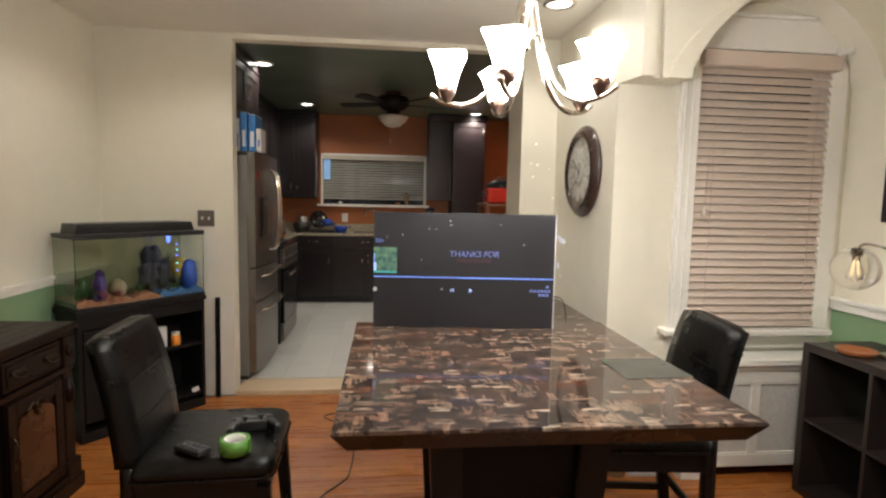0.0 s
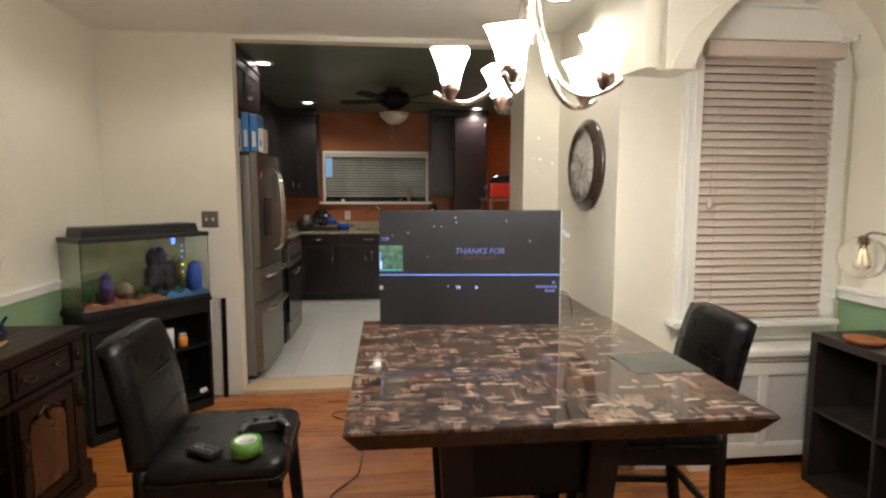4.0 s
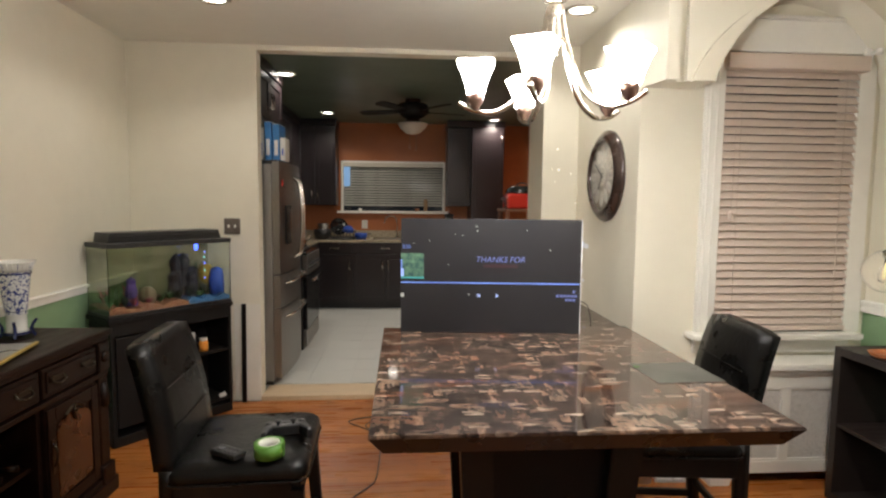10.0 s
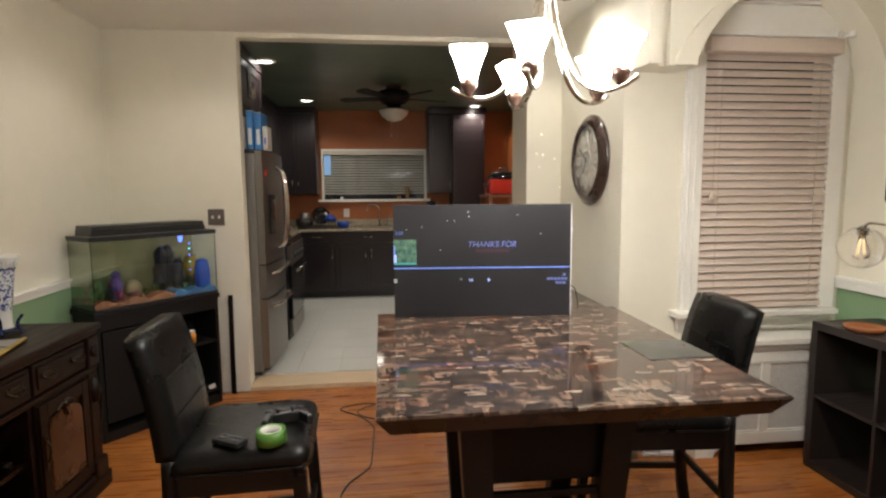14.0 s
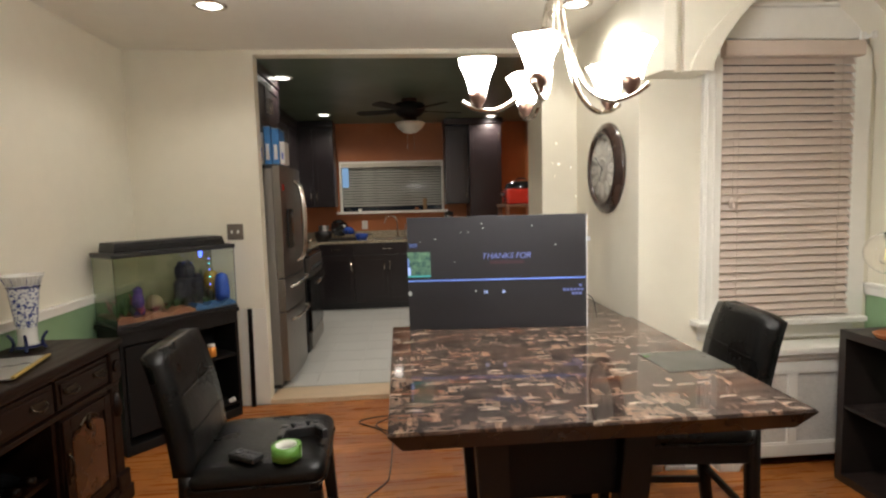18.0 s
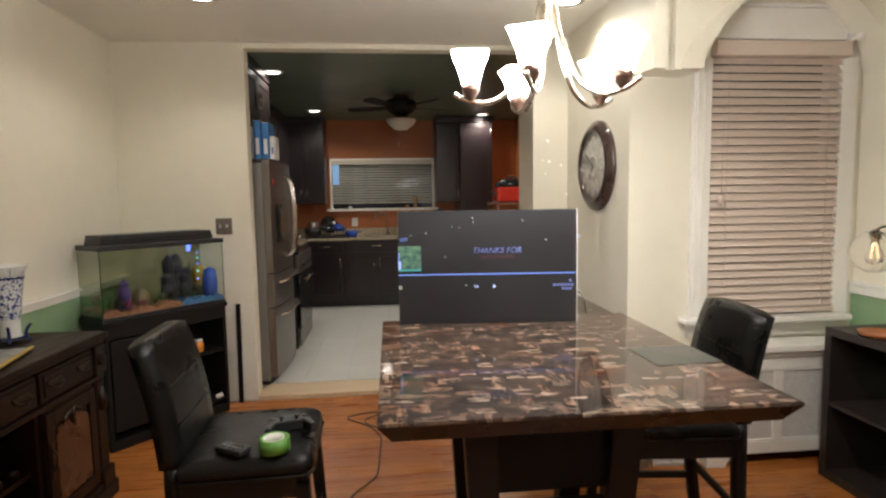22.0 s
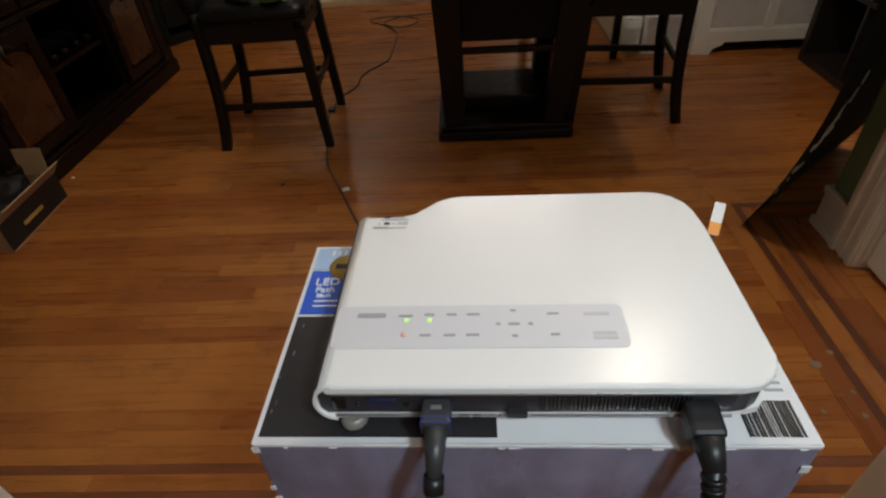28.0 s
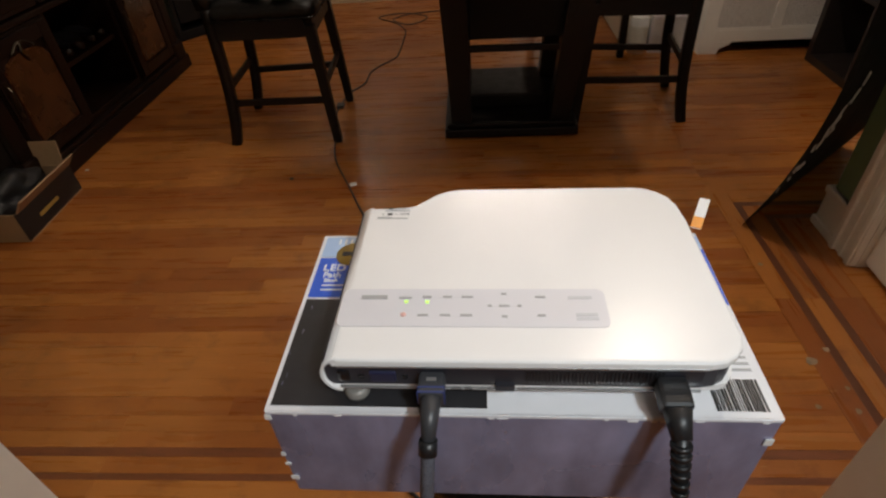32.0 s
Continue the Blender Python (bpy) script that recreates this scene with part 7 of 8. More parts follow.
part("pale_print", block(BX0 + 0.004, BX0 + 0.168, BYA + 0.178, BYB - 0.004, BZ1 + e, BZ1 + e + 0.0004), "cardpale", carton)
part("seal", lathe(((0.0, BZ1 + 0.0022), (0.017, BZ1 + 0.0022), (0.017, BZ1 + 0.0028), (0.0, BZ1 + 0.0029)), 28, BX0 + 0.036, BYA + 0.181), "gold", carton)
part("seal_bar", block(BX0 + 0.025, BX0 + 0.047, BYA + 0.178, BYA + 0.184, BZ1 + 0.003, BZ1 + 0.0034), "darkmark", carton)
w1 = lettering("LED", 0.013)
part("words", turned(w1, pose(BX0 + 0.0215, BYA + 0.160, BZ1 + 0.0026)), "whiteprint", carton)
w1 = lettering("Path", 0.010)
part("words", turned(w1, pose(BX0 + 0.021, BYA + 0.150, BZ1 + 0.0026)), "whiteprint", carton)
w1 = lettering("Black", 0.0062)
part("words", turned(w1, pose(BX0 + 0.021, BYA + 0.1425, BZ1 + 0.0026)), "whiteprint", carton)
for y, l in ((0.1360, 0.024), (0.1300, 0.026)):
    part("print_bar", block(BX0 + 0.014, BX0 + 0.014 + l, BYA + y - 0.0008, BYA + y + 0.0008, BZ1 + 0.0023, BZ1 + 0.0028), "whiteprint", carton)
for k in range(5):
    part("print_bar", block(BX0 + 0.018 + 0.006 * k, BX0 + 0.020 + 0.006 * k, BYB - 0.016, BYB - 0.008, BZ1 + 0.0023, BZ1 + 0.0027), "whiteprint", carton)
for k in range(9):
    x, y = BX0 + rng.uniform(0.004, 0.012) + 0.03 * (k % 4 == 0), BYA + rng.uniform(0.008, 0.115)
    part("worn_fleck", block(x, x + rng.uniform(0.0003, 0.0008), y, y + rng.uniform(0.002, 0.007), BZ1 + e + 0.0004, BZ1 + e + 0.0006), "cardside", carton)
part("blue_stripe", block(BX1 - 0.016, BX1 - 0.0008, BYA + 0.112, BYB - 0.026, BZ1 + e, BZ1 + e + 0.0004), "cardblue", carton)
part("pale_stripe", block(BX1 - 0.016, BX1 - 0.0008, BYB - 0.024, BYB - 0.006, BZ1 + e, BZ1 + e + 0.0004), "cardpale", carton)
x = BX1 - 0.044
for k in range(18):
    w = rng.choice((0.0006, 0.001, 0.0016))
    part("print_bar", block(x, x + w, BYA + 0.006, BYA + 0.034, BZ1 + e, BZ1 + e + 0.0004), "darkmark", carton)
    x += w + rng.choice((0.0007, 0.0011))
for k in range(5):
    part("print_bar", block(BX1 - 0.024 + 0.002 * (k % 2), BX1 - 0.008, BYA + 0.042 + 0.006 * k, BYA + 0.044 + 0.006 * k, BZ1 + e, BZ1 + e + 0.0004), "mark", carton)
# scuffed white corners and nicks where the print has worn off the card
for dx, dz, w, h in ((0.0, 0.022, 0.0060, 0.006), (0.0, 0.046, 0.0045, 0.003), (0.0, 0.060, 0.0030, 0.005), (0.0, 0.112, 0.0045, 0.006), (0.3705, 0.090, 0.0060, 0.008)):
    part("torn_corner", block(BX0 - 0.0006 + dx, BX0 + dx + w, BYA - 0.0012, BYA - 0.0003, BZ0 + dz, BZ0 + dz + h, 0.0002), "whitebox", carton)
for k in range(11):
    x = BX0 + rng.uniform(0.004, 0.365)
    part("edge_wear", block(x, x + rng.uniform(0.002, 0.009), BYA - 0.0011, BYA - 0.0004, BZ1 - rng.uniform(0.0022, 0.0036), BZ1 - 0.0016), "cardwhite", carton)
tag = thing("paper_tag", "white paper tag with an orange end beside the projector", "tag", 0.790, 0.392, BZ1 + 0.003, -26)
part("tag", turned(block(-0.005, 0.005, -0.010, 0.036, -0.0004, 0.0004), pose(0, 0, 0.008, 8, 0, 0)), "whiteprint", tag)
part("orange_end", turned(block(-0.0051, 0.0051, -0.010, 0.006, 0.0006, 0.0012), pose(0, 0, 0.008, 8, 0, 0)), "orangeprint", tag)

proj = thing("projector", "slim pearl white projector lying on the carton, running", "projector", 0, 0, 0)
PX0, PX1, PY0, PY1 = 0.4575, 0.762, 0.1855, 0.402
PZ0, PZ1 = 0.857, 0.893
outl = [(PX0 + 0.0105, PY0), (PX1 - 0.030, PY0)]
outl += [(PX1 - 0.030 + 0.028 * math.sin(radians(a)), PY0 + 0.030 - 0.030 * math.cos(radians(a))) for a in (20, 40, 60, 80)]
outl += [(PX1 - 0.003, PY1 - 0.054)]
outl += [(PX1 - 0.041 + 0.036 * math.cos(radians(a)), PY1 - 0.036 + 0.036 * math.sin(radians(a))) for a in (10, 30, 50, 70, 90)]
outl += [(PX0 + 0.098, PY1), (PX0 + 0.086, PY1 - 0.002), (PX0 + 0.074, PY1 - 0.008), (PX0 + 0.064, PY1 - 0.018), (PX0 + 0.054, PY1 - 0.027), (PX0 + 0.042, PY1 - 0.031), (PX0 + 0.0105, PY1 - 0.031)]
part("upper_shell", prism(outl, PZ1 - 0.0068, PZ1, bevel=0.0032, seg=3), "white_plastic", proj)
part("lower_shell", prism([(max(x, PX0 + 0.0145), max(y, PY0 + 0.005)) for x, y in outl], PZ0, PZ0 + 0.006), "white_plastic", proj)
part("waist", prism([(0.61 + (max(x, PX0 + 0.014) - 0.61) * 0.985, 0.293 + (y - 0.293) * 0.975) for x, y in outl], PZ0 + 0.006, PZ1 - 0.0068), "port", proj)
cap = bmesh.new()
zc_, rc_ = (PZ0 + PZ1) / 2, (PZ1 - PZ0) / 2
for y0, y1 in ((PY0, PY1 - 0.031),):
    ring = []
    for k in range(13):
        a = radians(90 + 15 * k)
        for rr_ in (rc_, rc_ - 0.0024):
            for yy in (y0, y1):
                ring.append(cap.verts.new((PX0 + 0.0145 + rr_ * 0.78 * math.cos(a), yy, zc_ + rr_ * math.sin(a))))
    for k in range(12):
        q0, q1 = ring[4 * k:4 * k + 4], ring[4 * k + 4:4 * k + 8]
        cap.faces.new((q0[0], q0[1], q1[1], q1[0])).smooth = True
        cap.faces.new((q0[2], q1[2], q1[3], q0[3])).smooth = True
        cap.faces.new((q0[0], q1[0], q1[2], q0[2]))
        cap.faces.new((q0[1], q0[3], q1[3], q1[1]))
bmesh.ops.recalc_face_normals(cap, faces=cap.faces[:])
part("end_cap", cap, "white_plastic", proj)
part("end_plate", block(PX0 + 0.0035, PX0 + 0.016, PY0 + 0.003, PY1 - 0.034, PZ0 + 0.005, PZ1 - 0.005), "port", proj)
for z in (PZ0 + 0.0055, PZ1 - 0.00685):
    part("silver_edge", block(PX0 + 0.014, PX1 - 0.032, PY0 - 0.0006, PY0 + 0.001, z - 0.0008, z + 0.0008), "silver", proj)
part("key_panel", prism(rounded(PX0 + 0.008, PX0 + 0.2125, PY0 + 0.0318, PY0 + 0.0718, 0.006), PZ1 + 0.0002, PZ1 + 0.0006), "grey_plastic", proj)
kp = [(0.054, 0.070, 0.010), (0.071, 0.071, 0.007), (0.087, 0.071, 0.007), (0.1025, 0.071, 0.009), (0.159, 0.071, 0.008), (0.131, 0.0745, 0.004), (0.069, 0.0515, 0.008), (0.086, 0.0515, 0.008), (0.102, 0.0515, 0.009), (0.131, 0.0615, 0.008), (0.120, 0.0615, 0.003), (0.1425, 0.0615, 0.003), (0.131, 0.0505, 0.004), (0.1585, 0.0515, 0.006)]
for x, y, w in kp:
    part("key_mark", block(PX0 + 0.0045 + x - w / 2, PX0 + 0.0045 + x + w / 2, PY0 - 0.0082 + y - 0.0010, PY0 - 0.0082 + y + 0.0010, PZ1 + 0.0007, PZ1 + 0.0010), "mark", proj)
part("maker_bar", block(PX0 + 0.0235, PX0 + 0.044, PY0 + 0.0605, PY0 + 0.0645, PZ1 + 0.0007, PZ1 + 0.0010), "mark", proj)
for x0, x1, y in ((0.180, 0.198, 0.0705), (0.184, 0.200, 0.0525), (0.184, 0.200, 0.0485)):
    part("maker_bar", block(PX0 + 0.0045 + x0, PX0 + 0.0045 + x1, PY0 - 0.0082 + y - 0.0015, PY0 - 0.0082 + y + 0.0015, PZ1 + 0.0007, PZ1 + 0.0009), "palemark", proj)
for x in (0.055, 0.0715):
    part("indicator", block(PX0 + 0.0045 + x - 0.0012, PX0 + 0.0045 + x + 0.0012, PY0 + 0.0562, PY0 + 0.0585, PZ1 + 0.0007, PZ1 + 0.0012), "led", proj)
part("power_key", lathe(((0.0, PZ1 + 0.0012), (0.0022, PZ1 + 0.0010), (0.0024, PZ1 + 0.0006)), 12, PX0 + 0.0585, PY0 + 0.0440), "red_led", proj)
for x0, x1, y, d in ((0.029, 0.034, 0.1835, 0.0012), (0.036, 0.046, 0.1835, 0.0008), (0.026, 0.050, 0.1800, 0.0006), (0.024, 0.0255, 0.1745, 0.0010), (0.029, 0.034, 0.1745, 0.0016), (0.036, 0.0385, 0.1745, 0.0006), (0.041, 0.050, 0.1757, 0.0003), (0.041, 0.050, 0.1733, 0.0003), (0.020, 0.033, 0.1695, 0.0005), (0.020, 0.049, 0.1680, 0.0006)):
    part("warning_bar", block(PX0 + x0, PX0 + x1, PY0 + y - d, PY0 + y + d, PZ1 + 0.0002, PZ1 + 0.0005), "darkmark" if d > 0.0011 else "mark", proj)
part("vga_port", block(PX0 + 0.036, PX0 + 0.056, PY0 + 0.0005, PY0 + 0.006, PZ0 + 0.010, PZ0 + 0.021, 0.002), "vga", proj)
for x in (0.030, 0.062):
    part("port_screw", turned(lathe(((0.0, 0.0), (0.0025, 0.0), (0.0025, 0.004), (0.0, 0.004)), 8), pose(PX0 + x, PY0 + 0.006, PZ0 + 0.015, 90, 0, 0)), "blackg", proj)
part("audio_port", block(PX0 + 0.012, PX0 + 0.022, PY0 + 0.001, PY0 + 0.006, PZ0 + 0.009, PZ0 + 0.022, 0.003), "blackg", proj)
for k in range(36):
    part("vent_slot", block(PX0 + 0.150 + 0.0027 * k, PX0 + 0.1512 + 0.0027 * k, PY0 + 0.0015, PY0 + 0.006, PZ0 + 0.009, PZ0 + 0.023), "blackp", proj)
part("latch", block(PX0 + 0.128, PX0 + 0.142, PY0 - 0.0008, PY0 + 0.004, PZ0 + 0.003, PZ0 + 0.010, 0.001), "port", proj)
for x, y in ((PX0 + 0.0235, PY0 + 0.006), (PX1 - 0.03, PY0 + 0.03), (PX0 + 0.12, PY1 - 0.03)):
    part("foot", lathe(((0.0, BZ1 + 0.0021), (0.0092, BZ1 + 0.0021), (0.0100, BZ1 + 0.006), (0.0075, PZ0)), 14, x, y), "steel_side", proj)
part("lens_cover", block(PX0 + 0.02, PX0 + 0.055, PY1 - 0.034, PY1 - 0.030, PZ0 + 0.008, PZ0 + 0.024, 0.002), "blackg", proj)

vc = thing("video_cable", "braided black video cable plugged into the projector", "cable")
vx, vz = PX0 + 0.0825, PZ0 + 0.0150
part("plug", prism(rounded(vx - 0.0095, vx + 0.0095, PY0 - 0.017, PY0 + 0.003, 0.003), vz - 0.007, vz + 0.0065, bevel=0.0025), "cable", vc)
for y in (0.011, 0.015):
    part("blue_ring", block(vx - 0.0098, vx + 0.0098, PY0 - y - 0.0007, PY0 - y + 0.0007, vz - 0.0072, vz + 0.0067), "ringblue", vc)
part("plug_badge", block(vx - 0.0035, vx + 0.0035, PY0 - 0.006, PY0 - 0.003, vz + 0.0066, vz + 0.0070), "silver", vc)
part("neck", tube(((vx, PY0 - 0.016, vz), (vx - 0.0003, PY0 - 0.030, vz - 0.004), (vx - 0.001, PY0 - 0.041, vz - 0.014)), 0.0078, 12, taper=0.62), "cable", vc)
part("collar", tube(((vx - 0.001, PY0 - 0.040, vz - 0.013), (vx - 0.0013, PY0 - 0.046, vz - 0.022)), 0.0066, 10), "blackp", vc)
part("sleeve", tube(curve_points(((vx - 0.0012, PY0 - 0.044, vz - 0.019), (vx - 0.003, PY0 - 0.056, vz - 0.05), (vx - 0.008, PY0 - 0.060, vz - 0.12), (vx - 0.018, PY0 - 0.050, vz - 0.30), (PX0 + 0.04, PY0 + 0.02, 0.30), (PX0 - 0.02, PY0 + 0.14, 0.03), (PX0 - 0.10, PY0 + 0.32, 0.006)), 8), 0.0050, 10), "braid", vc)
pc = thing("power_cable", "black ribbed power cable plugged into the projector", "cable")
qx, qz = PX0 + 0.2505, PZ0 + 0.013
part("plug", slanted_bar((qx, PY0 + 0.003, qz), (qx, PY0 - 0.020, qz - 0.003), 0.0215, 0.0145), "blackp", pc)
part("shoulder", tube(((qx, PY0 - 0.018, qz - 0.002), (qx + 0.001, PY0 - 0.036, qz - 0.013)), 0.0104, 8, taper=0.66), "blackp", pc)
part("core", tube(((qx + 0.001, PY0 - 0.033, qz - 0.011), (qx + 0.003, PY0 - 0.052, qz - 0.050)), 0.0050, 8), "blackp", pc)
for k in range(6):
    t = k / 5
    p = Vector((qx + 0.001 + 0.002 * t, PY0 - 0.036 - 0.015 * t, qz - 0.016 - 0.033 * t))
    part("rib", tube((p, p + Vector((0.0002, -0.0014, -0.0032))), 0.0074 - 0.0012 * t, 10), "blackp", pc)
part("cord", tube(curve_points(((qx + 0.003, PY0 - 0.050, qz - 0.046), (qx + 0.003, PY0 - 0.058, qz - 0.09), (qx + 0.002, PY0 - 0.058, 0.55), (qx - 0.02, PY0 - 0.02, 0.2), (qx - 0.16, PY0 + 0.22, 0.012), (qx - 0.42, PY0 + 0.45, 0.006), (0.19, 0.70, 0.006)), 6), 0.0042, 8), "blackp", pc)

for ob in (carton, tag, proj, vc, pc):
    ob.matrix_basis = SET @ ob.matrix_basis

# ---------- floor clutter ----------
strip = thing("power_strip", "grey power strip lying on the floor", "power strip", 0.158, 0.76, 0.0, 3)
part("body", block(-0.022, 0.022, -0.15, 0.10, 0.001, 0.034, 0.005), "steel_side", strip)
for k in range(4):
    part("socket", block(-0.013, 0.013, -0.135 + 0.05 * k, -0.105 + 0.05 * k, 0.034, 0.0365, 0.001), "blackp", strip)
part("plug", block(-0.018, 0.018, 0.055, 0.10, 0.036, 0.085, 0.006), "blackp", strip)
part("cord_loop", tube(curve_points(((0.0, 0.09, 0.075), (-0.03, 0.14, 0.10), (-0.065, 0.16, 0.05), (-0.05, 0.02, 0.006), (-0.04, -0.2, 0.005)), 6), 0.0035, 8), "blackp", strip)
part("thin_cord", tube(curve_points(((-0.01, 0.10, 0.02), (-0.06, 0.11, 0.006), (-0.13, 0.06, 0.005), (-0.12, -0.03, 0.004), (-0.05, -0.2, 0.004)), 6), 0.002, 6), "cable", strip)
cord = thing("extension_cord", "long grey extension cord snaking over the floor", "cord")
part("cord", tube(curve_points(((0.175, 0.88, 0.02), (0.25, 0.97, 0.005), (0.225, 1.14, 0.005), (0.198, 1.25, 0.005), (0.158, 1.42, 0.005), (0.083, 1.583, 0.005), (0.008, 1.753, 0.005), (-0.096, 1.993, 0.005), (-0.132, 2.194, 0.005), (-0.172, 2.43, 0.005), (-0.152, 2.667, 0.005), (-0.085, 2.80, 0.005), (-0.076, 2.93, 0.005), (-0.045, 3.03, 0.005), (0.025, 3.13, 0.005), (0.060, 3.22, 0.005), (0.070, 3.50, 0.005), (0.067, 3.67, 0.005), (-0.012, 3.83, 0.006), (-0.155, 3.98, 0.005), (0.03, 4.05, 0.006), (0.20, 3.94, 0.005), (0.09, 3.78, 0.009), (-0.04, 3.90, 0.008), (0.08, 4.02, 0.009), (0.35, 4.09, 0.005), (0.75, 4.15, 0.005)), 5), 0.0037, 6), "cable", cord)
part("plug", block(-0.185, -0.150, 2.50, 2.545, 0.001, 0.018, 0.004), "cable", cord)
for x, y, lb, s, mt in ((-0.254, 1.839, "dark crumb on the floor", 0.008, "darkmark"), (0.017, 1.784, "white paper scrap on the floor", 0.014, "whitebox"), (-1.217, 1.957, "white crumb on the floor", 0.007, "whitebox")):
    c_ = thing("floor_scrap", lb, "scrap", x, y, 0.0, 25)
    part("scrap", turned(block(-s, s, -s * 0.7, s * 0.7, 0, 0.005, 0.001), pose(0, 0, 0, 4, 3, 0)), mt, c_)
bx2 = thing("cardboard_box", "open shallow cardboard box beside the sideboard", "box", -1.252, 1.645, 0, 1)
part("bottom", block(-0.17, 0.10, -0.20, 0.16, 0.0, 0.006), "kraft", bx2)
for nm, a in (("side_wall", (0.095, 0.10, -0.20, 0.16)), ("side_wall", (-0.17, -0.165, -0.20, 0.16)), ("end_wall", (-0.165, 0.095, 0.154, 0.16)), ("end_wall", (-0.165, 0.095, -0.20, -0.194))):
    part(nm, block(*a, 0.006, 0.12), "blackp" if a[0] > 0 else "kraft", bx2)
part("flap", turned(block(-0.003, 0.003, -0.19, 0.16, 0, 0.06), pose(0.10, 0, 0.12, 0, 38, 0)), "kraft", bx2)
part("flap", turned(block(-0.15, 0.08, -0.003, 0.003, 0, 0.10), pose(0, 0.16, 0.12, -12, 0, 0)), "kraft", bx2)
part("side_label", block(0.1002, 0.1012, -0.10, 0.02, 0.045, 0.06), "gold", bx2)
bag = thing("black_bag", "black nylon bag stuffed in the cardboard box", "bag", -1.30, 1.62, 0.007)
bgm = bmesh.new()
bmesh.ops.create_icosphere(bgm, subdivisions=4, radius=1)
for v in bgm.verts:
    n_ = noise.noise(v.co * 1.7) * 0.35 + noise.noise(v.co * 4.1) * 0.12
    v.co = Vector((v.co.x * 0.10 * (1 + n_), v.co.y * 0.16 * (1 + n_), 0.09 + v.co.z * 0.088 * (1 + n_ if v.co.z > 0 else 1)))
for f in bgm.faces:
    f.smooth = True
part("bag", bgm, "bag", bag)

# specks of projected light on the pillar and the clock wall
for x, z, r in ((1.261, 1.828, 0.006), (1.273, 1.687, 0.007), (1.228, 1.694, 0.0035), (1.359, 1.661, 0.0045), (1.246, 1.604, 0.0035), (1.399, 1.459, 0.004)):
    sk = thing("light_speck", "speck of projected light on the pillar", "light speck", x, 4.198, z, group="projected specks")
    part("speck", turned(lathe(((0.0, 0.0), (r, 0.0), (r, 0.001), (0.0, 0.001)), 10), pose(0, 0, 0, 90, 0, 0)), "wallspeck", sk)
for y0, y1, z0, z1 in ((3.93, 4.04, 1.165, 1.190), (4.02, 4.12, 1.185, 1.205), (4.03, 4.07, 0.985, 1.020), (3.99, 4.02, 0.938, 0.948)):
    sk = thing("light_patch", "pale streak of projected light on the clock wall", "light patch", XC, 0, 0, group="projected streaks")
    part("streak", turned(prism(rounded(y0, y1, z0, z1, 0.006), 0.0005, 0.0012), Matrix(((0, 0, -1, 0), (1, 0, 0, 0), (0, 1, 0, 0), (0, 0, 0, 1)))), "wallpatch", sk)
# ---------- floors, piece by piece ----------
prng = random.Random(9)
fl = bpy.data.objects["floor"]
PW = 0.058


def plank(x0, x1, y0, y1, mat, parent, gap=0.0003, lift=0.0):
    bm = block(x0 + gap, x1 - gap, y0 + gap, y1 - gap, -0.012, 0.0 + lift, 0.0)
    me = bpy.data.meshes.new("plank")
    c0 = Vector(((x0 + x1) / 2, (y0 + y1) / 2, 0))
    shift = Vector((prng.uniform(-40, 40), prng.uniform(-40, 40), 0))
    for v in bm.verts:
        v.co += shift - c0
    bm.to_mesh(me)
    bm.free()
    me.materials.append(M[mat])
    ob = new("plank", me)
    ob.parent = parent
    ob.location = c0 - shift
    return ob


FX_0, FX_1 = XL, 1.40
y = 0.70
rowi = 0
while y < YF - 0.02 - 1e-6:
    y2 = min(y + PW, YF - 0.02)
    x = FX_0
    while x < FX_1 - 1e-6:
        x2 = x + prng.uniform(0.5, 1.7)
        if x2 > FX_1 - 0.25:
            x2 = FX_1
        plank(x, x2, y, y2, "plank", fl, lift=prng.uniform(-0.0006, 0.0))
        x = x2
    y, rowi = y2, rowi + 1
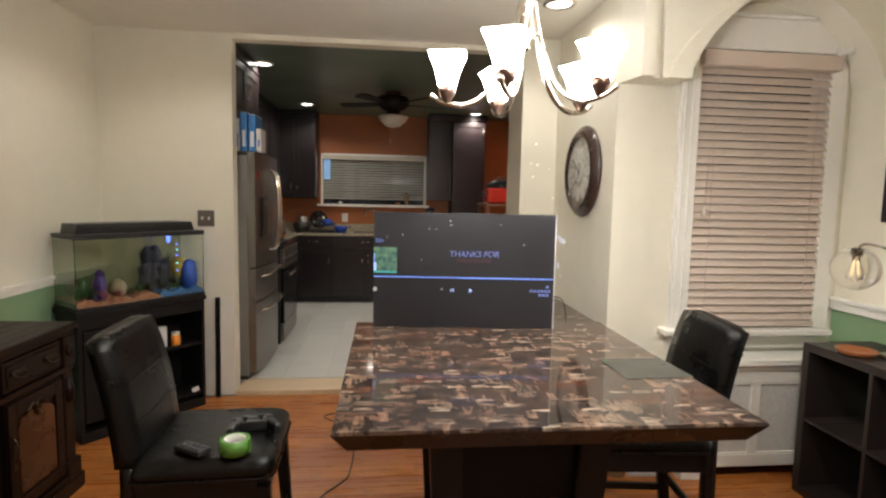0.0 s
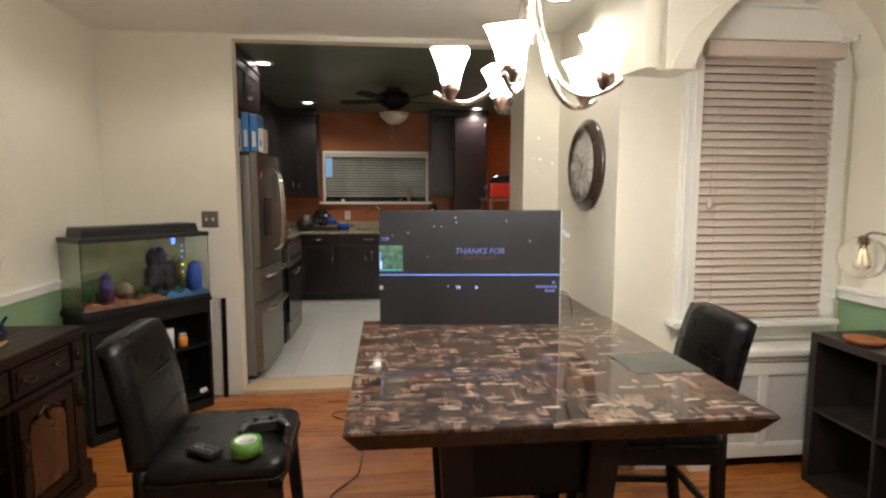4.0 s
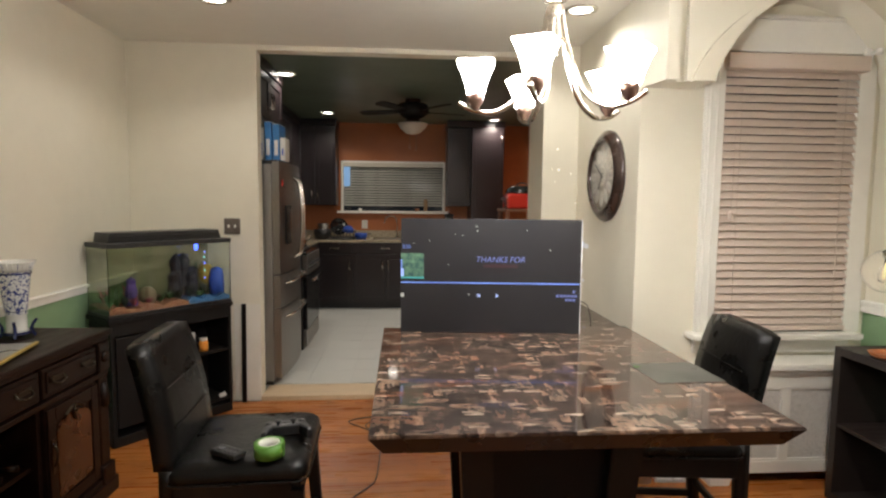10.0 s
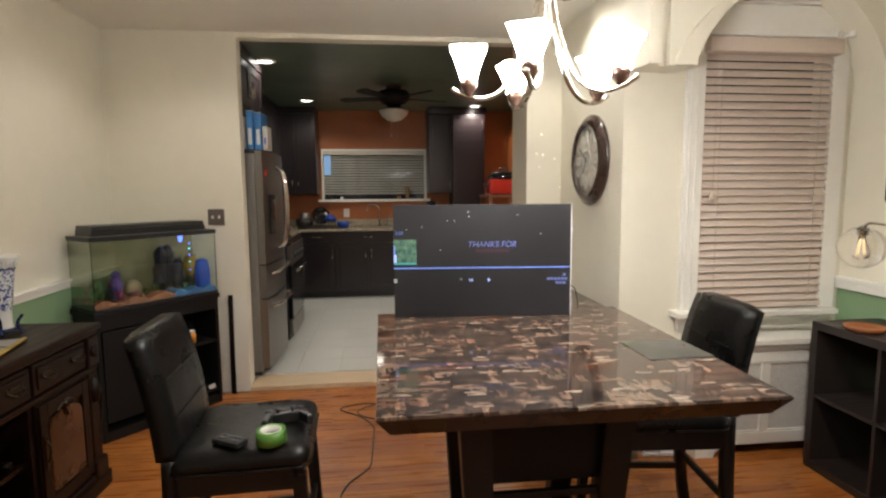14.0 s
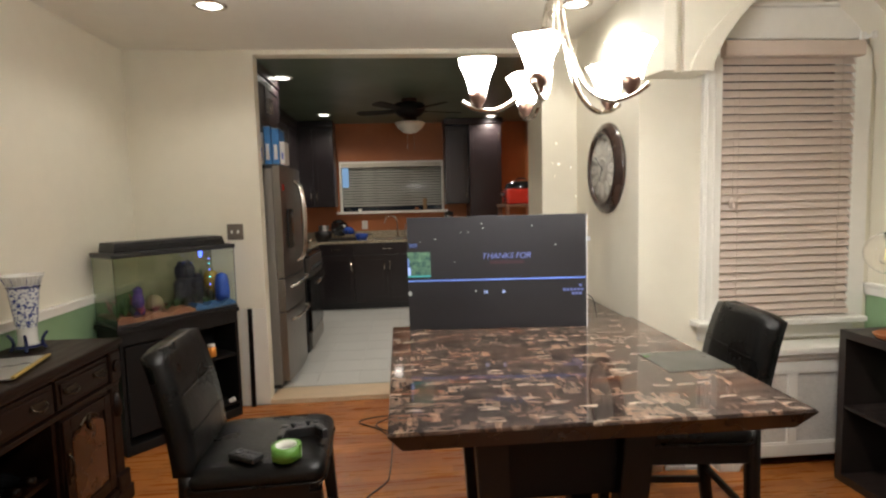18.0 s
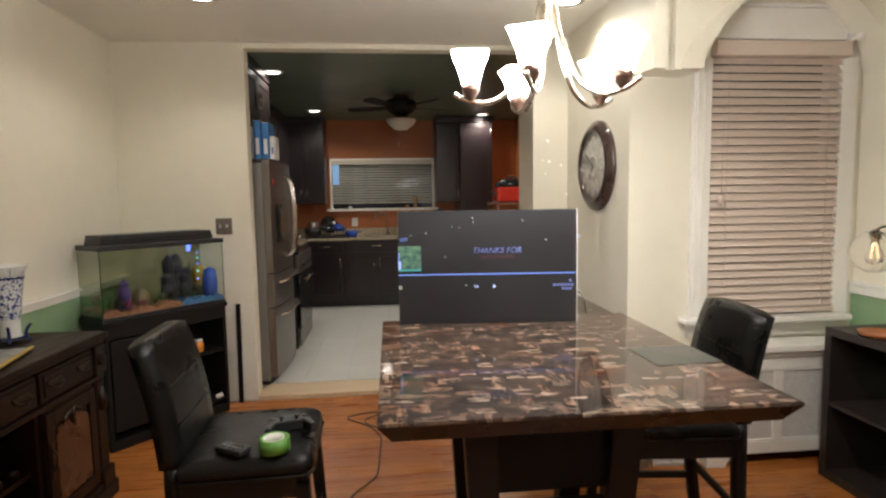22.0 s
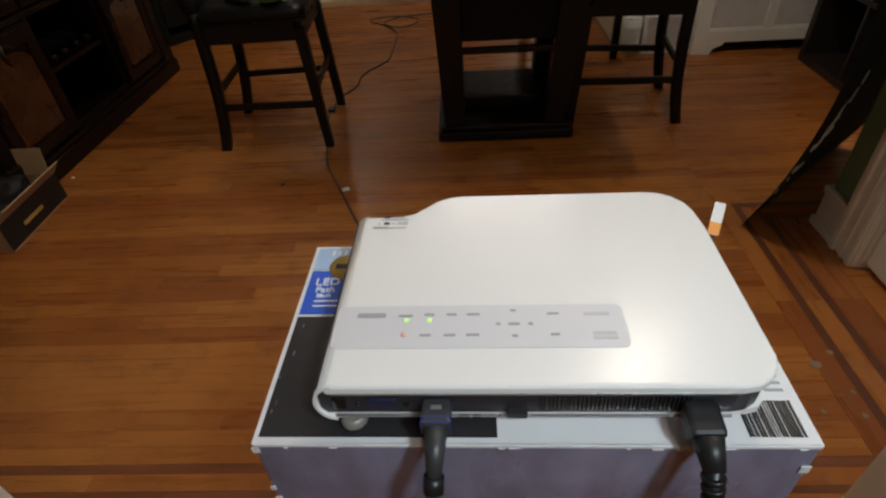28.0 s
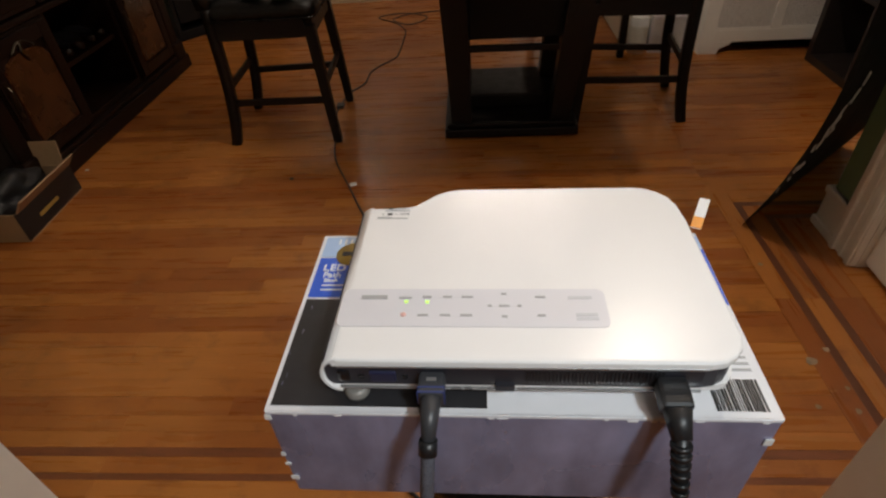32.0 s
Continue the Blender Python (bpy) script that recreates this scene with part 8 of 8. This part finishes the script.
# border along the glazed door and along the wide opening
for x0, x1, mt in ((1.40, 1.460, "plank_y"), (1.460, 1.484, "inlay"), (1.484, 1.540, "plank_y"), (1.540, 1.564, "inlay"), (1.564, 1.66, "plank_y")):
    for y0, y1 in ((0.40, 1.1), (1.1, 1.66)):
        plank(x0, x1, y0, min(y1, 1.66 - (x0 - 1.40)) if y1 > 1.2 else y1, mt, fl)
for y0, y1, mt in ((0.608, 0.654, "plank"), (0.654, 0.70, "plank"), (0.584, 0.608, "inlay_red"), (0.541, 0.584, "plank"), (0.524, 0.541, "inlay_red"), (0.40, 0.46, "plank"), (0.46, 0.524, "plank")):
    for x0, x1 in ((XL, -0.4), (-0.4, 0.7), (0.7, 1.40)):
        plank(x0, x1, y0, y1, mt, fl)
# the border turns round the corner of the short wall
for y0, y1, x0, mt in ((1.600, 1.66, 1.46, "plank"), (1.576, 1.600, 1.46, "inlay"), (1.52, 1.576, 1.54, "plank"), (1.496, 1.52, 1.54, "inlay"), (1.44, 1.496, 1.66, "plank")):
    plank(x0, 2.2, y0, y1, mt, fl, lift=0.0004)
y = 1.66
while y < YW - 1e-6:
    y2 = min(y + PW, YW)
    xs = 1.40
    while xs < XR - 1e-6:
        x2 = xs + prng.uniform(0.5, 1.2)
        if x2 > XR - 0.3:
            x2 = XR
        plank(xs, x2, y, y2, "plank", fl, lift=prng.uniform(-0.0006, 0.0))
        xs = x2
    y = y2
far = bmesh.new()
y = -3.6
while y < 0.40 - 1e-6:
    block(XL, XR, y + 0.0007, min(y + PW, 0.40) - 0.0007, -0.012, 0, bm=far)
    y += PW
for y0 in (0.40, 0.62, 0.84, 1.06, 1.28, 1.50):
    block(1.66, XR, y0, min(y0 + 0.219, 1.66), -0.012, -0.0004, bm=far)
tagged(part("plank_field", far, "plank", fl), kind="stuff")
TS = 0.33
for i in range(12):
    for j in range(11):
        x0, y0 = -1.53 + TS * j, YF + 0.24 + TS * i
        x1, y1 = min(x0 + TS, 1.98), min(y0 + TS, KY)
        if x1 - x0 < 0.03 or y1 - y0 < 0.03:
            continue
        tb = block(x0 + 0.002, x1 - 0.002, y0 + 0.002, y1 - 0.002, KF - 0.006, KF)
        part("tile", tb, "tile", kfloor)
# dried paint spots on the border boards
for px, py, r in ((1.40, 0.864, 0.016), (1.454, 0.905, 0.010), (1.422, 1.256, 0.008), (1.447, 0.779, 0.007), (1.349, 0.723, 0.008), (1.439, 0.712, 0.009)):
    n = 11
    ring = [(px + r * prng.uniform(0.65, 1.1) * math.cos(2 * math.pi * k / n), py + r * prng.uniform(0.65, 1.1) * math.sin(2 * math.pi * k / n)) for k in range(n)]
    part("paint_spot", prism(ring, 0.0002, 0.0009), "paintspot", fl)
